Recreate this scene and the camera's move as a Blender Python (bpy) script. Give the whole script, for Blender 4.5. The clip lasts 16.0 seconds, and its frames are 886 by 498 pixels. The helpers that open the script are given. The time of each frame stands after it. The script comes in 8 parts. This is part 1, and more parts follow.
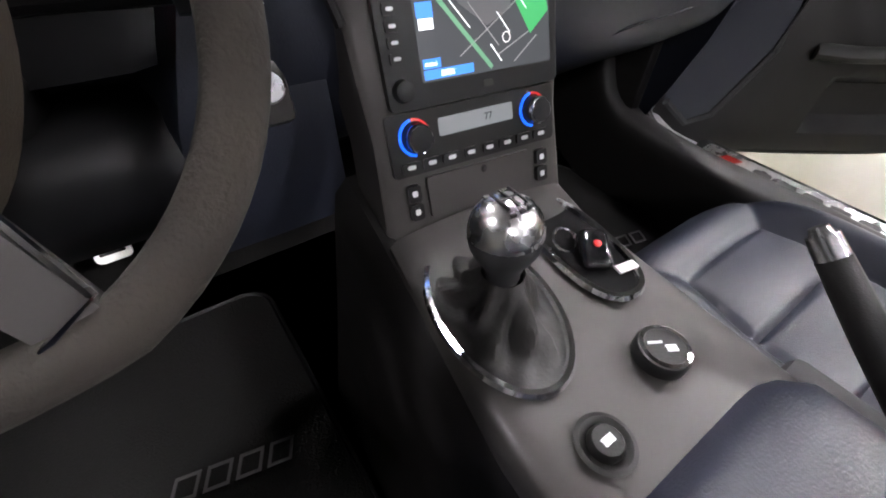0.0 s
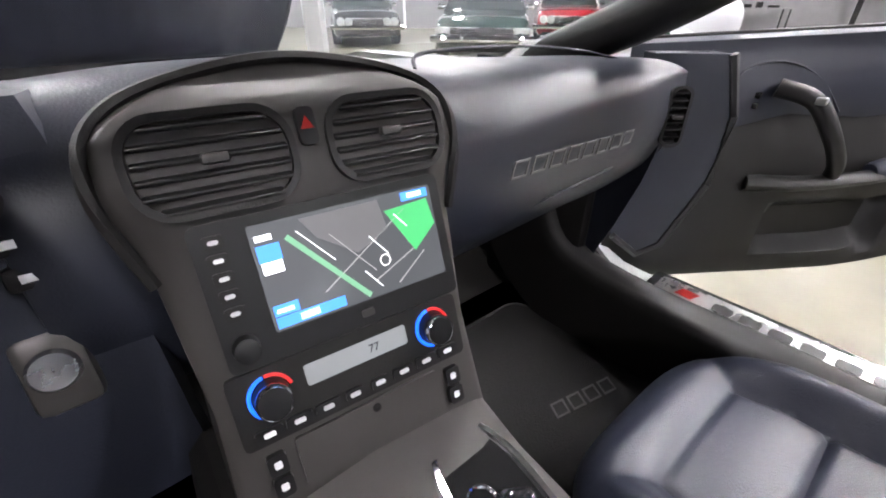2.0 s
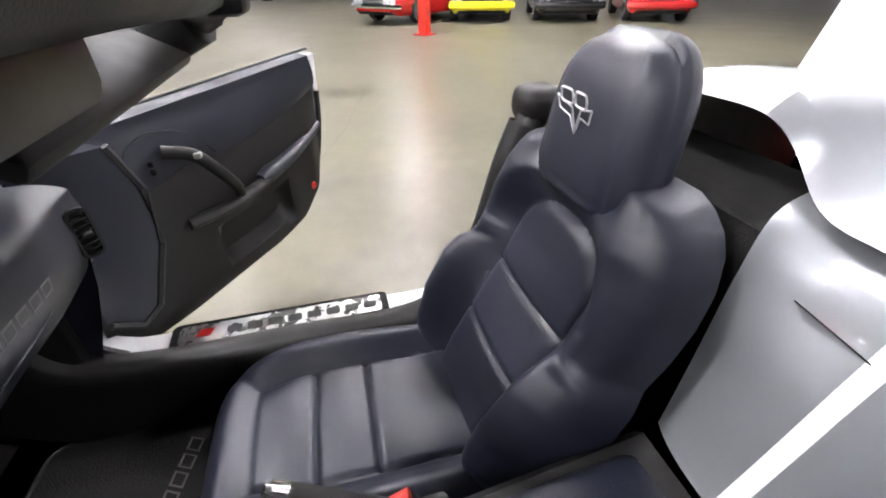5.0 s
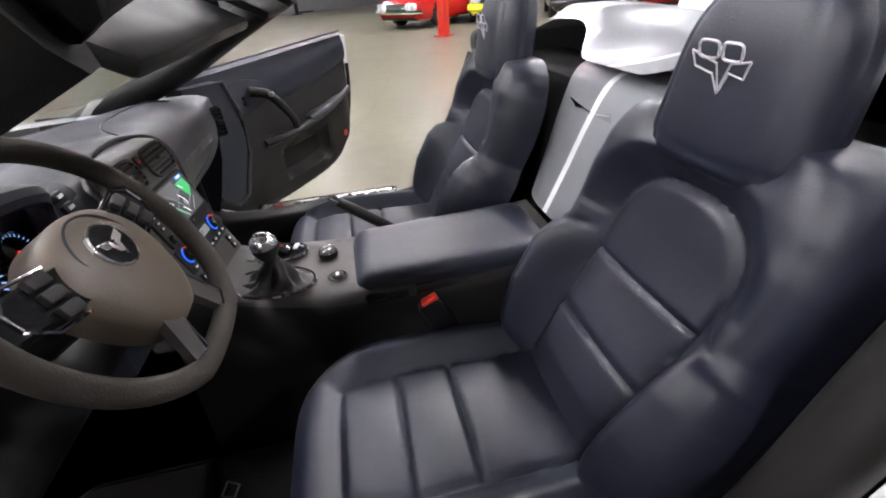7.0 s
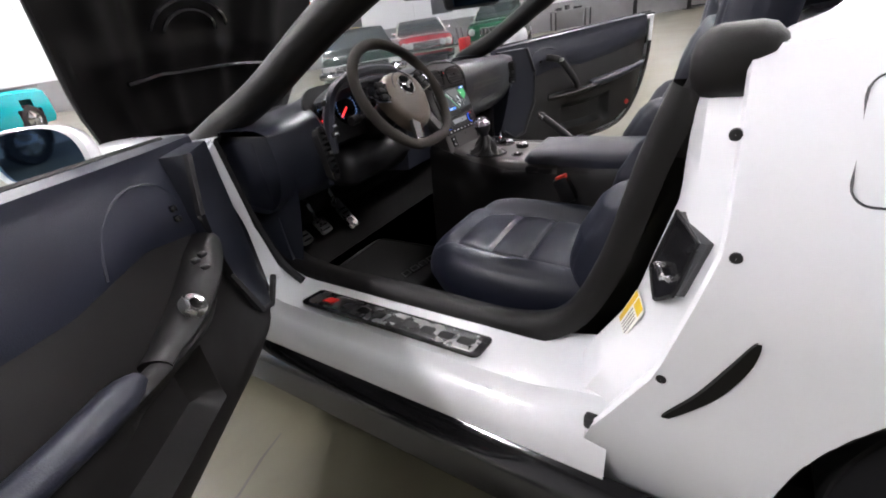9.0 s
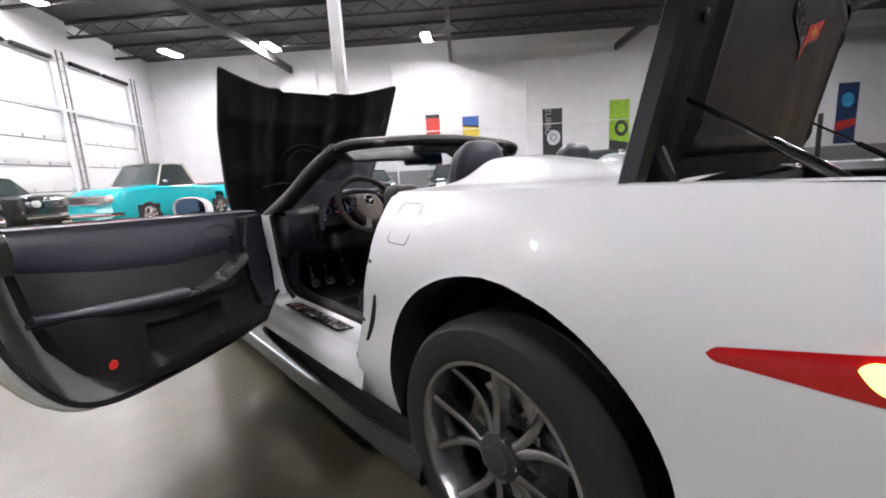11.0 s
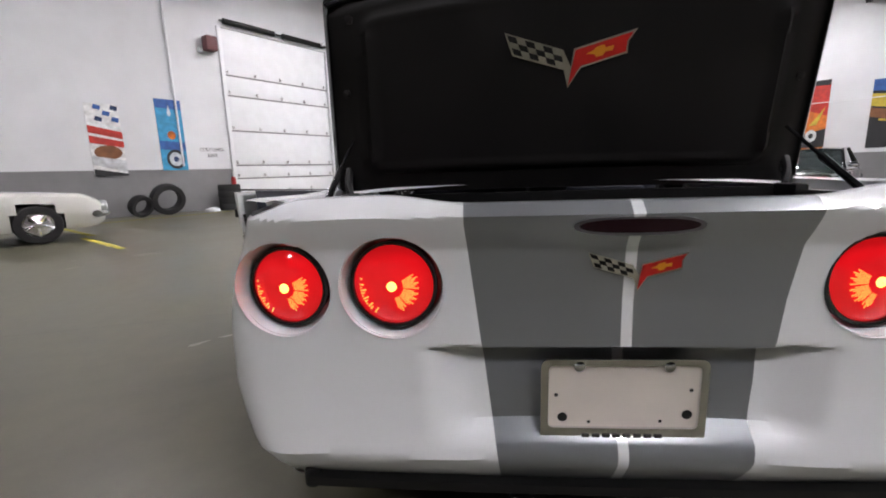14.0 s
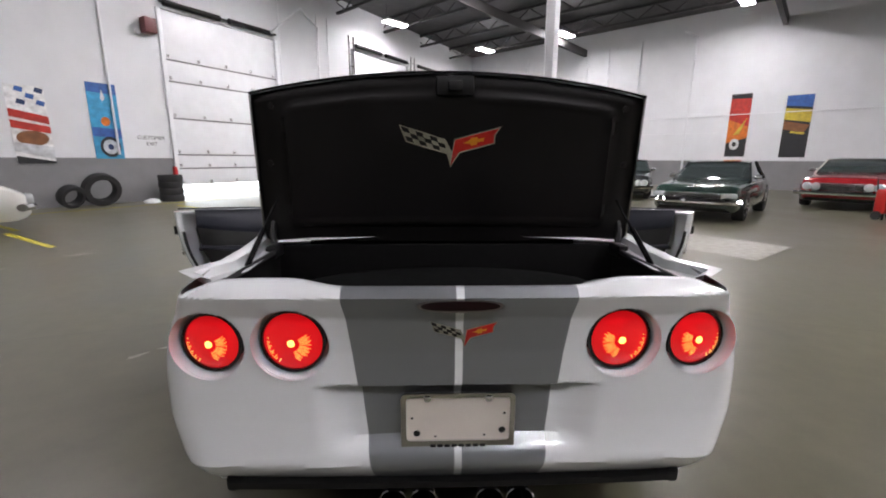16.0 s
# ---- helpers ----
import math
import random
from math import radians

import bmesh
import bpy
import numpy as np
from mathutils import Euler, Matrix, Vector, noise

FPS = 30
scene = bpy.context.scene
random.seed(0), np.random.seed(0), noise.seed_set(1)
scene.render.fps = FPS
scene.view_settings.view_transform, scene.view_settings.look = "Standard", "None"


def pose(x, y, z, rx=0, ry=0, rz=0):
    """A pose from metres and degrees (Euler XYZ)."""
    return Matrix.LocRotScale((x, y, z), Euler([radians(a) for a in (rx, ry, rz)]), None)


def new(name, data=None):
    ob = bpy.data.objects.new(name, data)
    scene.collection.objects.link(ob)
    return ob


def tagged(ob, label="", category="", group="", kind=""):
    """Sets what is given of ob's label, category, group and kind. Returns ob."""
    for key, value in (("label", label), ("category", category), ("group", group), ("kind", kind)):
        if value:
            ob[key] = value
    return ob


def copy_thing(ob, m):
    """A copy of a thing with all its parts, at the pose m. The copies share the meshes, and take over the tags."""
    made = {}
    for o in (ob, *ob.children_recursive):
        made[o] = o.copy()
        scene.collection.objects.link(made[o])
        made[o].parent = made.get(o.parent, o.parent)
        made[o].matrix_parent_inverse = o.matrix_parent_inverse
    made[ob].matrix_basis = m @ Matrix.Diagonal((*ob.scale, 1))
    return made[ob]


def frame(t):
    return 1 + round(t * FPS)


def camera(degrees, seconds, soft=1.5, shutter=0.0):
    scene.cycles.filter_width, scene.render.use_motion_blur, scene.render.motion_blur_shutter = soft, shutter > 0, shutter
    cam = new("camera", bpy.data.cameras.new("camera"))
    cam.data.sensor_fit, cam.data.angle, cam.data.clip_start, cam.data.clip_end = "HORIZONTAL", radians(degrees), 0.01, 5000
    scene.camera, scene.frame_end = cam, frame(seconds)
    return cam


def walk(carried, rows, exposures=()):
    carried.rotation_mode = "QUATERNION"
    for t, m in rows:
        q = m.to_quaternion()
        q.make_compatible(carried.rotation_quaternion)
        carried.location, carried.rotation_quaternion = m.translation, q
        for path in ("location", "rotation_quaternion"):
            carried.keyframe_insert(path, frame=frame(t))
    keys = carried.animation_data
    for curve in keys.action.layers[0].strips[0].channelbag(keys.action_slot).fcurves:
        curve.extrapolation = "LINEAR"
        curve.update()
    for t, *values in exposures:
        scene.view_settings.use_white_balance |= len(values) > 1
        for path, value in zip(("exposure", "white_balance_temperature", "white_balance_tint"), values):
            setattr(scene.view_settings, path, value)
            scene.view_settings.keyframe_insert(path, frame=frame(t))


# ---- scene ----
def eye_pose(x, y, z, yaw, pitch, roll):
    """Camera pose: yaw left of +y, pitch up, roll, in degrees."""
    return pose(x, y, z) @ pose(0, 0, 0, 90 + pitch, 0, yaw) @ pose(0, 0, 0, 0, 0, roll)


cam = camera(93.0, 16.0, soft=1.9)
PATH = [
    (0, -0.251, -0.161, 0.923, -37.57, -44.13, 3.11),
    (0.5, -0.250, -0.166, 0.915, -39.20, -46.86, 2.53),
    (1, -0.236, -0.150, 0.920, -38.72, -31.16, 0.94),
    (1.5, -0.164, -0.112, 0.954, -38.84, -29.78, 1.39),
    (2, -0.101, -0.103, 0.970, -39.91, -30.15, 0.21),
    (2.5, -0.011, -0.096, 0.965, -51.04, -30.94, -0.80),
    (3, -0.030, -0.105, 0.959, -75.95, -29.36, 0.84),
    (3.5, -0.011, -0.161, 1.002, -92.05, -31.17, 2.16),
    (4, -0.017, -0.201, 1.112, -100.59, -31.63, 2.53),
    (4.2, -0.021, -0.211, 1.180, -102.47, -31.83, 3.04),
    (6.3, -0.633, -0.342, 1.225, -106.95, -35.57, -5.49),
    (6.5, -0.711, -0.309, 1.188, -105.63, -33.84, -4.58),
    (7, -0.867, -0.230, 1.155, -100.57, -32.37, -3.88),
    (7.5, -0.981, -0.305, 1.135, -90.03, -32.14, -5.54),
    (8, -1.140, -0.422, 1.034, -76.89, -29.61, -9.65),
    (8.5, -1.322, -0.561, 1.077, -62.69, -28.28, -10.55),
    (9, -1.416, -0.736, 1.053, -53.74, -27.66, -8.92),
    (9.5, -1.448, -0.922, 1.044, -49.76, -19.32, -6.43),
    (9.7, -1.472, -1.004, 1.041, -46.61, -14.19, -5.59),
    (11.8, -1.607, -2.463, 1.032, -36.99, -10.46, -3.91),
    (12, -1.530, -2.560, 1.017, -34.18, -10.67, -4.30),
    (12.5, -1.284, -2.757, 0.967, -21.24, -9.15, -4.89),
    (13, -0.938, -2.926, 0.987, -8.57, -8.78, -4.07),
    (13.5, -0.656, -2.966, 1.031, -1.76, -10.45, -3.43),
    (14, -0.290, -2.987, 1.047, 4.03, -10.58, -1.63),
    (14.5, -0.128, -3.225, 1.108, -1.21, -11.39, -1.46),
    (15, -0.146, -3.415, 1.218, -3.46, -11.66, -1.23),
    (15.5, -0.139, -3.437, 1.256, -4.01, -11.80, -0.77),
    (16, -0.081, -3.256, 1.309, -2.01, -12.06, 0.28),
]
walk(cam, [(r[0], eye_pose(*r[1:])) for r in PATH], exposures=[(0.0, 1.15), (1.5, 1.6), (3.5, 1.65), (4.2, 1.45), (6.5, 1.1), (8.0, 1.0), (8.5, 1.0), (9.0, 0.9), (9.7, 0.85), (12.0, 0.2), (12.5, 0.1), (13.0, 0.0), (14.0, -0.15), (16.0, -0.25)])

# ---- world and lamps ----
world = bpy.data.worlds.new("world")
scene.world = world
world.use_nodes = True
_sky = world.node_tree.nodes.new("ShaderNodeTexSky")
_sky.sky_type, _sky.sun_disc, _sky.sun_elevation = "NISHITA", False, radians(40)
world.node_tree.links.new(_sky.outputs[0], world.node_tree.nodes["Background"].inputs[0])
world.node_tree.nodes["Background"].inputs[1].default_value = 0.12


# ---- mesh helpers ----
def part(name, bm, material, parent=None, label="", smooth=True, angle=40):
    me = bpy.data.meshes.new(name)
    bmesh.ops.recalc_face_normals(bm, faces=bm.faces)
    bm.to_mesh(me)
    bm.free()
    for m in material if isinstance(material, (list, tuple)) else [material]:
        me.materials.append(m)
    if smooth:
        me.polygons.foreach_set("use_smooth", [True] * len(me.polygons))
        me.set_sharp_from_angle(angle=radians(angle))
    ob = new(name, me)
    if parent is not None:
        ob.parent = parent
    if label:
        tagged(ob, label)
    return ob


def thing(name, label, category, m=None, group="", kind=""):
    ob = new(name)
    ob.empty_display_size = 0.1
    if m is not None:
        ob.matrix_basis = m
    return tagged(ob, label, category, group, kind)


def grid(bm, rows, wrap_u=False, wrap_v=False, mat=0):
    """Quads between rows of points; wrap_v closes each row, wrap_u joins last row to first."""
    vs = [[bm.verts.new(p) for p in r] for r in rows]
    n, m = len(vs), len(vs[0])
    for i in range(n if wrap_u else n - 1):
        for j in range(m if wrap_v else m - 1):
            q = (vs[i][j], vs[(i + 1) % n][j], vs[(i + 1) % n][(j + 1) % m], vs[i][(j + 1) % m])
            if len(set(q)) == 4:
                bm.faces.new(q).material_index = mat
    return vs


def cap(bm, ring, mat=0):
    bm.faces.new(ring).material_index = mat


def box(bm, c, s, r=0.0, seg=2, m=None, mat=0):
    """A box of size s round c, edges rounded by r, turned by m."""
    t = bmesh.new()
    bmesh.ops.create_cube(t, size=1)
    for v in t.verts:
        v.co = Vector((v.co.x * s[0], v.co.y * s[1], v.co.z * s[2]))
    if r > 0:
        bmesh.ops.bevel(t, geom=t.edges[:], offset=min(r, 0.49 * min(s)), segments=seg, affect="EDGES", profile=0.5)
    mm = Matrix.Translation(c) @ (m if m is not None else Matrix())
    join(bm, t, mm, mat)
    return bm


def join(bm, t, m=None, mat=0):
    """Adds bmesh t to bm, moved by m; frees t."""
    idx = {}
    for v in t.verts:
        idx[v] = bm.verts.new(m @ v.co if m is not None else v.co)
    for f in t.faces:
        bm.faces.new([idx[v] for v in f.verts]).material_index = mat or f.material_index
    t.free()
    return bm


def cyl(bm, a, b, r, r2=None, n=16, caps=True, mat=0):
    a, b = Vector(a), Vector(b)
    z = (b - a).normalized()
    x = z.orthogonal().normalized()
    y = z.cross(x)
    r2 = r if r2 is None else r2
    rows = [[p + (x * math.cos(k * math.tau / n) + y * math.sin(k * math.tau / n)) * rr for k in range(n)] for p, rr in ((a, r), (b, r2))]
    vs = grid(bm, rows, wrap_v=True, mat=mat)
    if caps:
        cap(bm, vs[0], mat), cap(bm, vs[1], mat)
    return bm


def lathe(bm, prof, m=None, n=24, mat=0, caps=False):
    """Turns (r, h) points round local z."""
    m = m if m is not None else Matrix()
    rows = [[m @ Vector((r * math.cos(k * math.tau / n), r * math.sin(k * math.tau / n), h)) for k in range(n)] for r, h in prof]
    vs = grid(bm, rows, wrap_v=True, mat=mat)
    if caps:
        cap(bm, vs[0], mat), cap(bm, vs[-1], mat)
    return bm


def smooth_path(pts, n=6, closed=False):
    """Catmull-Rom points through pts."""
    pts = [Vector(p) for p in pts]
    out, k = [], len(pts)
    for i in range(k if closed else k - 1):
        g = lambda j: pts[j % k] if closed else pts[min(max(j, 0), k - 1)]
        a, b, c, d = g(i - 1), g(i), g(i + 1), g(i + 2)
        for s in range(n):
            t = s / n
            out.append(0.5 * ((2 * b) + (c - a) * t + (2 * a - 5 * b + 4 * c - d) * t * t + (3 * b - a - 3 * c + d) * t ** 3))
    if not closed:
        out.append(pts[-1])
    return out


def tube(bm, pts, r, n=8, closed=False, mat=0, flat=1.0, up=(0, 0, 1), caps=True):
    """Sweeps a round or flattened section along pts."""
    pts = [Vector(p) for p in pts]
    rows, k = [], len(pts)
    for i, p in enumerate(pts):
        a = pts[(i - 1) % k] if closed or i else pts[0]
        b = pts[(i + 1) % k] if closed or i < k - 1 else pts[-1]
        z = (b - a).normalized()
        x = Vector(up).cross(z)
        x = x.normalized() if x.length > 1e-4 else z.orthogonal().normalized()
        y = z.cross(x)
        rr = r(i / max(1, k - 1)) if callable(r) else r
        rows.append([p + x * math.cos(j * math.tau / n) * rr + y * math.sin(j * math.tau / n) * rr * flat for j in range(n)])
    vs = grid(bm, rows, wrap_u=closed, wrap_v=True, mat=mat)
    if caps and not closed:
        cap(bm, vs[0], mat), cap(bm, vs[-1], mat)
    return bm


def slab(bm, outline, z0, z1, m=None, mat=0):
    """Extrudes an outline of (x, y) from z0 to z1, moved by m."""
    m = m if m is not None else Matrix()
    a = [bm.verts.new(m @ Vector((x, y, z0))) for x, y in outline]
    b = [bm.verts.new(m @ Vector((x, y, z1))) for x, y in outline]
    k = len(a)
    for i in range(k):
        bm.faces.new((a[i], a[(i + 1) % k], b[(i + 1) % k], b[i])).material_index = mat
    cap(bm, a, mat), cap(bm, b, mat)
    return bm


def round_rect(w, h, r, n=5):
    out = []
    for cx, cy, a0 in ((w / 2 - r, h / 2 - r, 0), (-w / 2 + r, h / 2 - r, 90), (-w / 2 + r, -h / 2 + r, 180), (w / 2 - r, -h / 2 + r, 270)):
        for k in range(n + 1):
            a = radians(a0 + 90 * k / n)
            out.append((cx + r * math.cos(a), cy + r * math.sin(a)))
    return out


def lerp_table(tab, x):
    """Smooth look-up in a table of (x, value)."""
    if x <= tab[0][0]:
        return tab[0][1]
    for (a, va), (b, vb) in zip(tab, tab[1:]):
        if x <= b:
            return va + (vb - va) * (x - a) / (b - a)
    return tab[-1][1]


def sstep(a, b, x):
    t = min(1.0, max(0.0, (x - a) / (b - a)))
    return t * t * (3 - 2 * t)


# ---- materials ----
def material(name, color, rough=0.5, metal=0.0, coat=0.0, noise_scale=0.0, vary=0.0, bump=0.0, bump_scale=0.0, emit=0.0, spec=0.5, coords="Object"):
    mt = bpy.data.materials.new(name)
    mt.use_nodes = True
    nt = mt.node_tree
    b = nt.nodes["Principled BSDF"]
    b.inputs["Base Color"].default_value = (*color, 1)
    b.inputs["Roughness"].default_value = rough
    b.inputs["Metallic"].default_value = metal
    b.inputs["Coat Weight"].default_value = coat
    b.inputs["Coat Roughness"].default_value = 0.02
    b.inputs["Specular IOR Level"].default_value = spec
    if emit:
        b.inputs["Emission Color"].default_value = (*color, 1)
        b.inputs["Emission Strength"].default_value = emit
    tc = nt.nodes.new("ShaderNodeTexCoord")
    if vary:
        nz = nt.nodes.new("ShaderNodeTexNoise")
        nz.inputs["Scale"].default_value = noise_scale
        nz.inputs["Detail"].default_value = 6
        nt.links.new(tc.outputs[coords], nz.inputs["Vector"])
        rp = nt.nodes.new("ShaderNodeMapRange")
        rp.inputs[1].default_value, rp.inputs[2].default_value = 0.3, 0.7
        rp.inputs[3].default_value, rp.inputs[4].default_value = 1 - vary, 1 + vary
        nt.links.new(nz.outputs["Fac"], rp.inputs[0])
        mx = nt.nodes.new("ShaderNodeMix")
        mx.data_type, mx.blend_type = "RGBA", "MULTIPLY"
        mx.inputs[0].default_value = 1
        mx.inputs[6].default_value = (*color, 1)
        nt.links.new(rp.outputs[0], mx.inputs[7])
        nt.links.new(mx.outputs[2], b.inputs["Base Color"])
        r2 = nt.nodes.new("ShaderNodeMapRange")
        r2.inputs[1].default_value, r2.inputs[2].default_value = 0.3, 0.7
        r2.inputs[3].default_value, r2.inputs[4].default_value = max(0.02, rough - 0.08), min(1, rough + 0.08)
        nt.links.new(nz.outputs["Fac"], r2.inputs[0])
        nt.links.new(r2.outputs[0], b.inputs["Roughness"])
    if bump:
        n2 = nt.nodes.new("ShaderNodeTexNoise")
        n2.inputs["Scale"].default_value = bump_scale
        n2.inputs["Detail"].default_value = 4
        nt.links.new(tc.outputs[coords], n2.inputs["Vector"])
        bp = nt.nodes.new("ShaderNodeBump")
        bp.inputs["Strength"].default_value = bump
        bp.inputs["Distance"].default_value = 0.002
        nt.links.new(n2.outputs["Fac"], bp.inputs["Height"])
        nt.links.new(bp.outputs[0], b.inputs["Normal"])
    return mt


def glass_material(name, color):
    """Thin clear sheet: mostly see-through, with a Fresnel gloss."""
    mt = bpy.data.materials.new(name)
    mt.use_nodes = True
    nt = mt.node_tree
    nt.nodes.remove(nt.nodes["Principled BSDF"])
    tr, gl = nt.nodes.new("ShaderNodeBsdfTransparent"), nt.nodes.new("ShaderNodeBsdfGlossy")
    tr.inputs["Color"].default_value = (*color, 1)
    gl.inputs["Roughness"].default_value = 0.02
    fr, mx, sc = nt.nodes.new("ShaderNodeFresnel"), nt.nodes.new("ShaderNodeMixShader"), nt.nodes.new("ShaderNodeMath")
    fr.inputs["IOR"].default_value = 1.45
    sc.operation, sc.inputs[1].default_value = "MULTIPLY", 0.4
    nt.links.new(fr.outputs[0], sc.inputs[0])
    nt.links.new(sc.outputs[0], mx.inputs[0])
    nt.links.new(tr.outputs[0], mx.inputs[1])
    nt.links.new(gl.outputs[0], mx.inputs[2])
    nt.links.new(mx.outputs[0], nt.nodes["Material Output"].inputs[0])
    return mt


def striped_paint():
    """White lacquer with two grey stripes and a white pinstripe along the car's centre line."""
    mt = material("white_lacquer_grey_stripes", (0.80, 0.82, 0.84), 0.3, 0.0, 1.0)
    nt = mt.node_tree
    b = nt.nodes["Principled BSDF"]
    tc = nt.nodes.new("ShaderNodeTexCoord")
    sp = nt.nodes.new("ShaderNodeSeparateXYZ")
    nt.links.new(tc.outputs["Object"], sp.inputs[0])
    ab = nt.nodes.new("ShaderNodeMath")
    ab.operation = "ABSOLUTE"
    nt.links.new(sp.outputs[0], ab.inputs[0])
    wd = nt.nodes.new("ShaderNodeMapRange")
    wd.inputs[1].default_value, wd.inputs[2].default_value = 0.40, 0.95
    wd.inputs[3].default_value, wd.inputs[4].default_value = 0.235, 0.305
    nt.links.new(sp.outputs[2], wd.inputs[0])
    lo = nt.nodes.new("ShaderNodeMath")
    lo.operation = "LESS_THAN"
    nt.links.new(ab.outputs[0], lo.inputs[0])
    nt.links.new(wd.outputs[0], lo.inputs[1])
    hi = nt.nodes.new("ShaderNodeMath")
    hi.operation, hi.inputs[1].default_value = "GREATER_THAN", 0.0105
    nt.links.new(ab.outputs[0], hi.inputs[0])
    an = nt.nodes.new("ShaderNodeMath")
    an.operation = "MULTIPLY"
    nt.links.new(lo.outputs[0], an.inputs[0])
    nt.links.new(hi.outputs[0], an.inputs[1])
    mx = nt.nodes.new("ShaderNodeMix")
    mx.data_type = "RGBA"
    mx.inputs[6].default_value, mx.inputs[7].default_value = (0.80, 0.82, 0.84, 1), (0.27, 0.285, 0.305, 1)
    nt.links.new(an.outputs[0], mx.inputs[0])
    nt.links.new(mx.outputs[2], b.inputs["Base Color"])
    mt2 = nt.nodes.new("ShaderNodeMath")
    mt2.operation, mt2.inputs[1].default_value = "MULTIPLY", 0.5
    nt.links.new(an.outputs[0], mt2.inputs[0])
    nt.links.new(mt2.outputs[0], b.inputs["Metallic"])
    return mt


def concrete_floor():
    mt = material("polished_concrete", (0.30, 0.29, 0.255), 0.32)
    nt = mt.node_tree
    b = nt.nodes["Principled BSDF"]
    tc = nt.nodes.new("ShaderNodeTexCoord")
    cols = []
    for sc, det, a, c, lo, hi in ((0.30, 3, 0.2, 0.8, 0.84, 1.14), (0.9, 5, 0.1, 0.9, 0.45, 1.55), (7, 5, 0.2, 0.8, 0.88, 1.12)):
        n = nt.nodes.new("ShaderNodeTexNoise")
        n.inputs["Scale"].default_value, n.inputs["Detail"].default_value = sc, det
        nt.links.new(tc.outputs["Object"], n.inputs["Vector"])
        r = nt.nodes.new("ShaderNodeMapRange")
        r.inputs[1].default_value, r.inputs[2].default_value, r.inputs[3].default_value, r.inputs[4].default_value = a, c, lo, hi
        r.clamp = False
        nt.links.new(n.outputs["Fac"], r.inputs[0])
        cols.append((n, r))
    m1 = nt.nodes.new("ShaderNodeMath")
    m1.operation = "MULTIPLY"
    nt.links.new(cols[0][1].outputs[0], m1.inputs[0])
    nt.links.new(cols[1][1].outputs[0], m1.inputs[1])
    m2 = nt.nodes.new("ShaderNodeMath")
    m2.operation = "MULTIPLY"
    nt.links.new(m1.outputs[0], m2.inputs[0])
    nt.links.new(cols[2][1].outputs[0], m2.inputs[1])
    mx = nt.nodes.new("ShaderNodeMix")
    mx.data_type, mx.blend_type = "RGBA", "MULTIPLY"
    mx.inputs[0].default_value = 1
    mx.inputs[6].default_value = (0.100, 0.095, 0.064, 1)
    nt.links.new(m2.outputs[0], mx.inputs[7])
    nt.links.new(mx.outputs[2], b.inputs["Base Color"])
    rr = nt.nodes.new("ShaderNodeMapRange")
    rr.inputs[1].default_value, rr.inputs[2].default_value, rr.inputs[3].default_value, rr.inputs[4].default_value = 0.1, 0.9, 0.26, 0.42
    nt.links.new(cols[1][0].outputs["Fac"], rr.inputs[0])
    nt.links.new(rr.outputs[0], b.inputs["Roughness"])
    return mt


PAINT = striped_paint()
WHITE = material("white_lacquer", (0.80, 0.82, 0.84), 0.3, 0, 1.0)
NAVY = material("navy_leather", (0.0095, 0.0116, 0.0215), 0.45, bump=0.25, bump_scale=420, noise_scale=6, vary=0.12)
NAVY_DASH = material("navy_vinyl", (0.0125, 0.0145, 0.0225), 0.40, bump=0.2, bump_scale=500, noise_scale=5, vary=0.1)
SEAM = material("seam_thread", (0.008, 0.010, 0.018), 0.7)
TRIM = material("charcoal_plastic", (0.0070, 0.0064, 0.0062), 0.52, spec=0.34, bump=0.2, bump_scale=600, noise_scale=8, vary=0.1)
GREYTRIM = material("grey_satin_plastic", (0.046, 0.043, 0.041), 0.42, metal=0.25, noise_scale=9, vary=0.08)
BLACK = material("black_plastic", (0.006, 0.006, 0.0065), 0.45, spec=0.35, noise_scale=9, vary=0.15)
GLOSSBLACK = material("gloss_black", (0.010, 0.010, 0.011), 0.12, coat=0.4)
RUBBER = material("black_rubber", (0.014, 0.014, 0.015), 0.7, noise_scale=20, vary=0.2)
CARPET = material("black_carpet", (0.0075, 0.007, 0.0065), 0.97, noise_scale=60, vary=0.4, bump=0.9, bump_scale=350)
SUEDE = material("dark_suede", (0.026, 0.0215, 0.017), 0.95, noise_scale=25, vary=0.3, bump=0.5, bump_scale=300)
CHROME = material("chrome", (0.80, 0.80, 0.82), 0.08, 1.0)
STEEL = material("brushed_steel", (0.55, 0.55, 0.55), 0.28, 1.0, noise_scale=30, vary=0.1)
ALLOY = material("machined_alloy", (0.36, 0.36, 0.37), 0.26, 1.0)
GUNMETAL = material("gunmetal_paint", (0.060, 0.062, 0.066), 0.35, 0.6)
LINER = material("black_hood_liner", (0.005, 0.0045, 0.0045), 0.5, spec=0.25, noise_scale=5, vary=0.3)
FELT = material("black_felt", (0.004, 0.004, 0.0042), 0.98, spec=0.15, noise_scale=40, vary=0.3)
GLASS = glass_material("clear_glass", (0.93, 0.97, 0.96))
MIRROR = material("mirror_glass", (0.12, 0.20, 0.34), 0.03, 1.0)
REDLENS = material("lit_red_lens", (0.70, 0.006, 0.010), 0.08, coat=1.0, emit=0.75, noise_scale=30, vary=0.25)
REDFACET = material("lit_red_facets", (1.0, 0.30, 0.06), 0.2, emit=1.6)
REDCORE = material("lit_lamp_core", (1.0, 0.45, 0.10), 0.2, emit=4.0)
REDDARK = material("dark_red_lens", (0.30, 0.008, 0.010), 0.12, coat=1.0, emit=0.25)
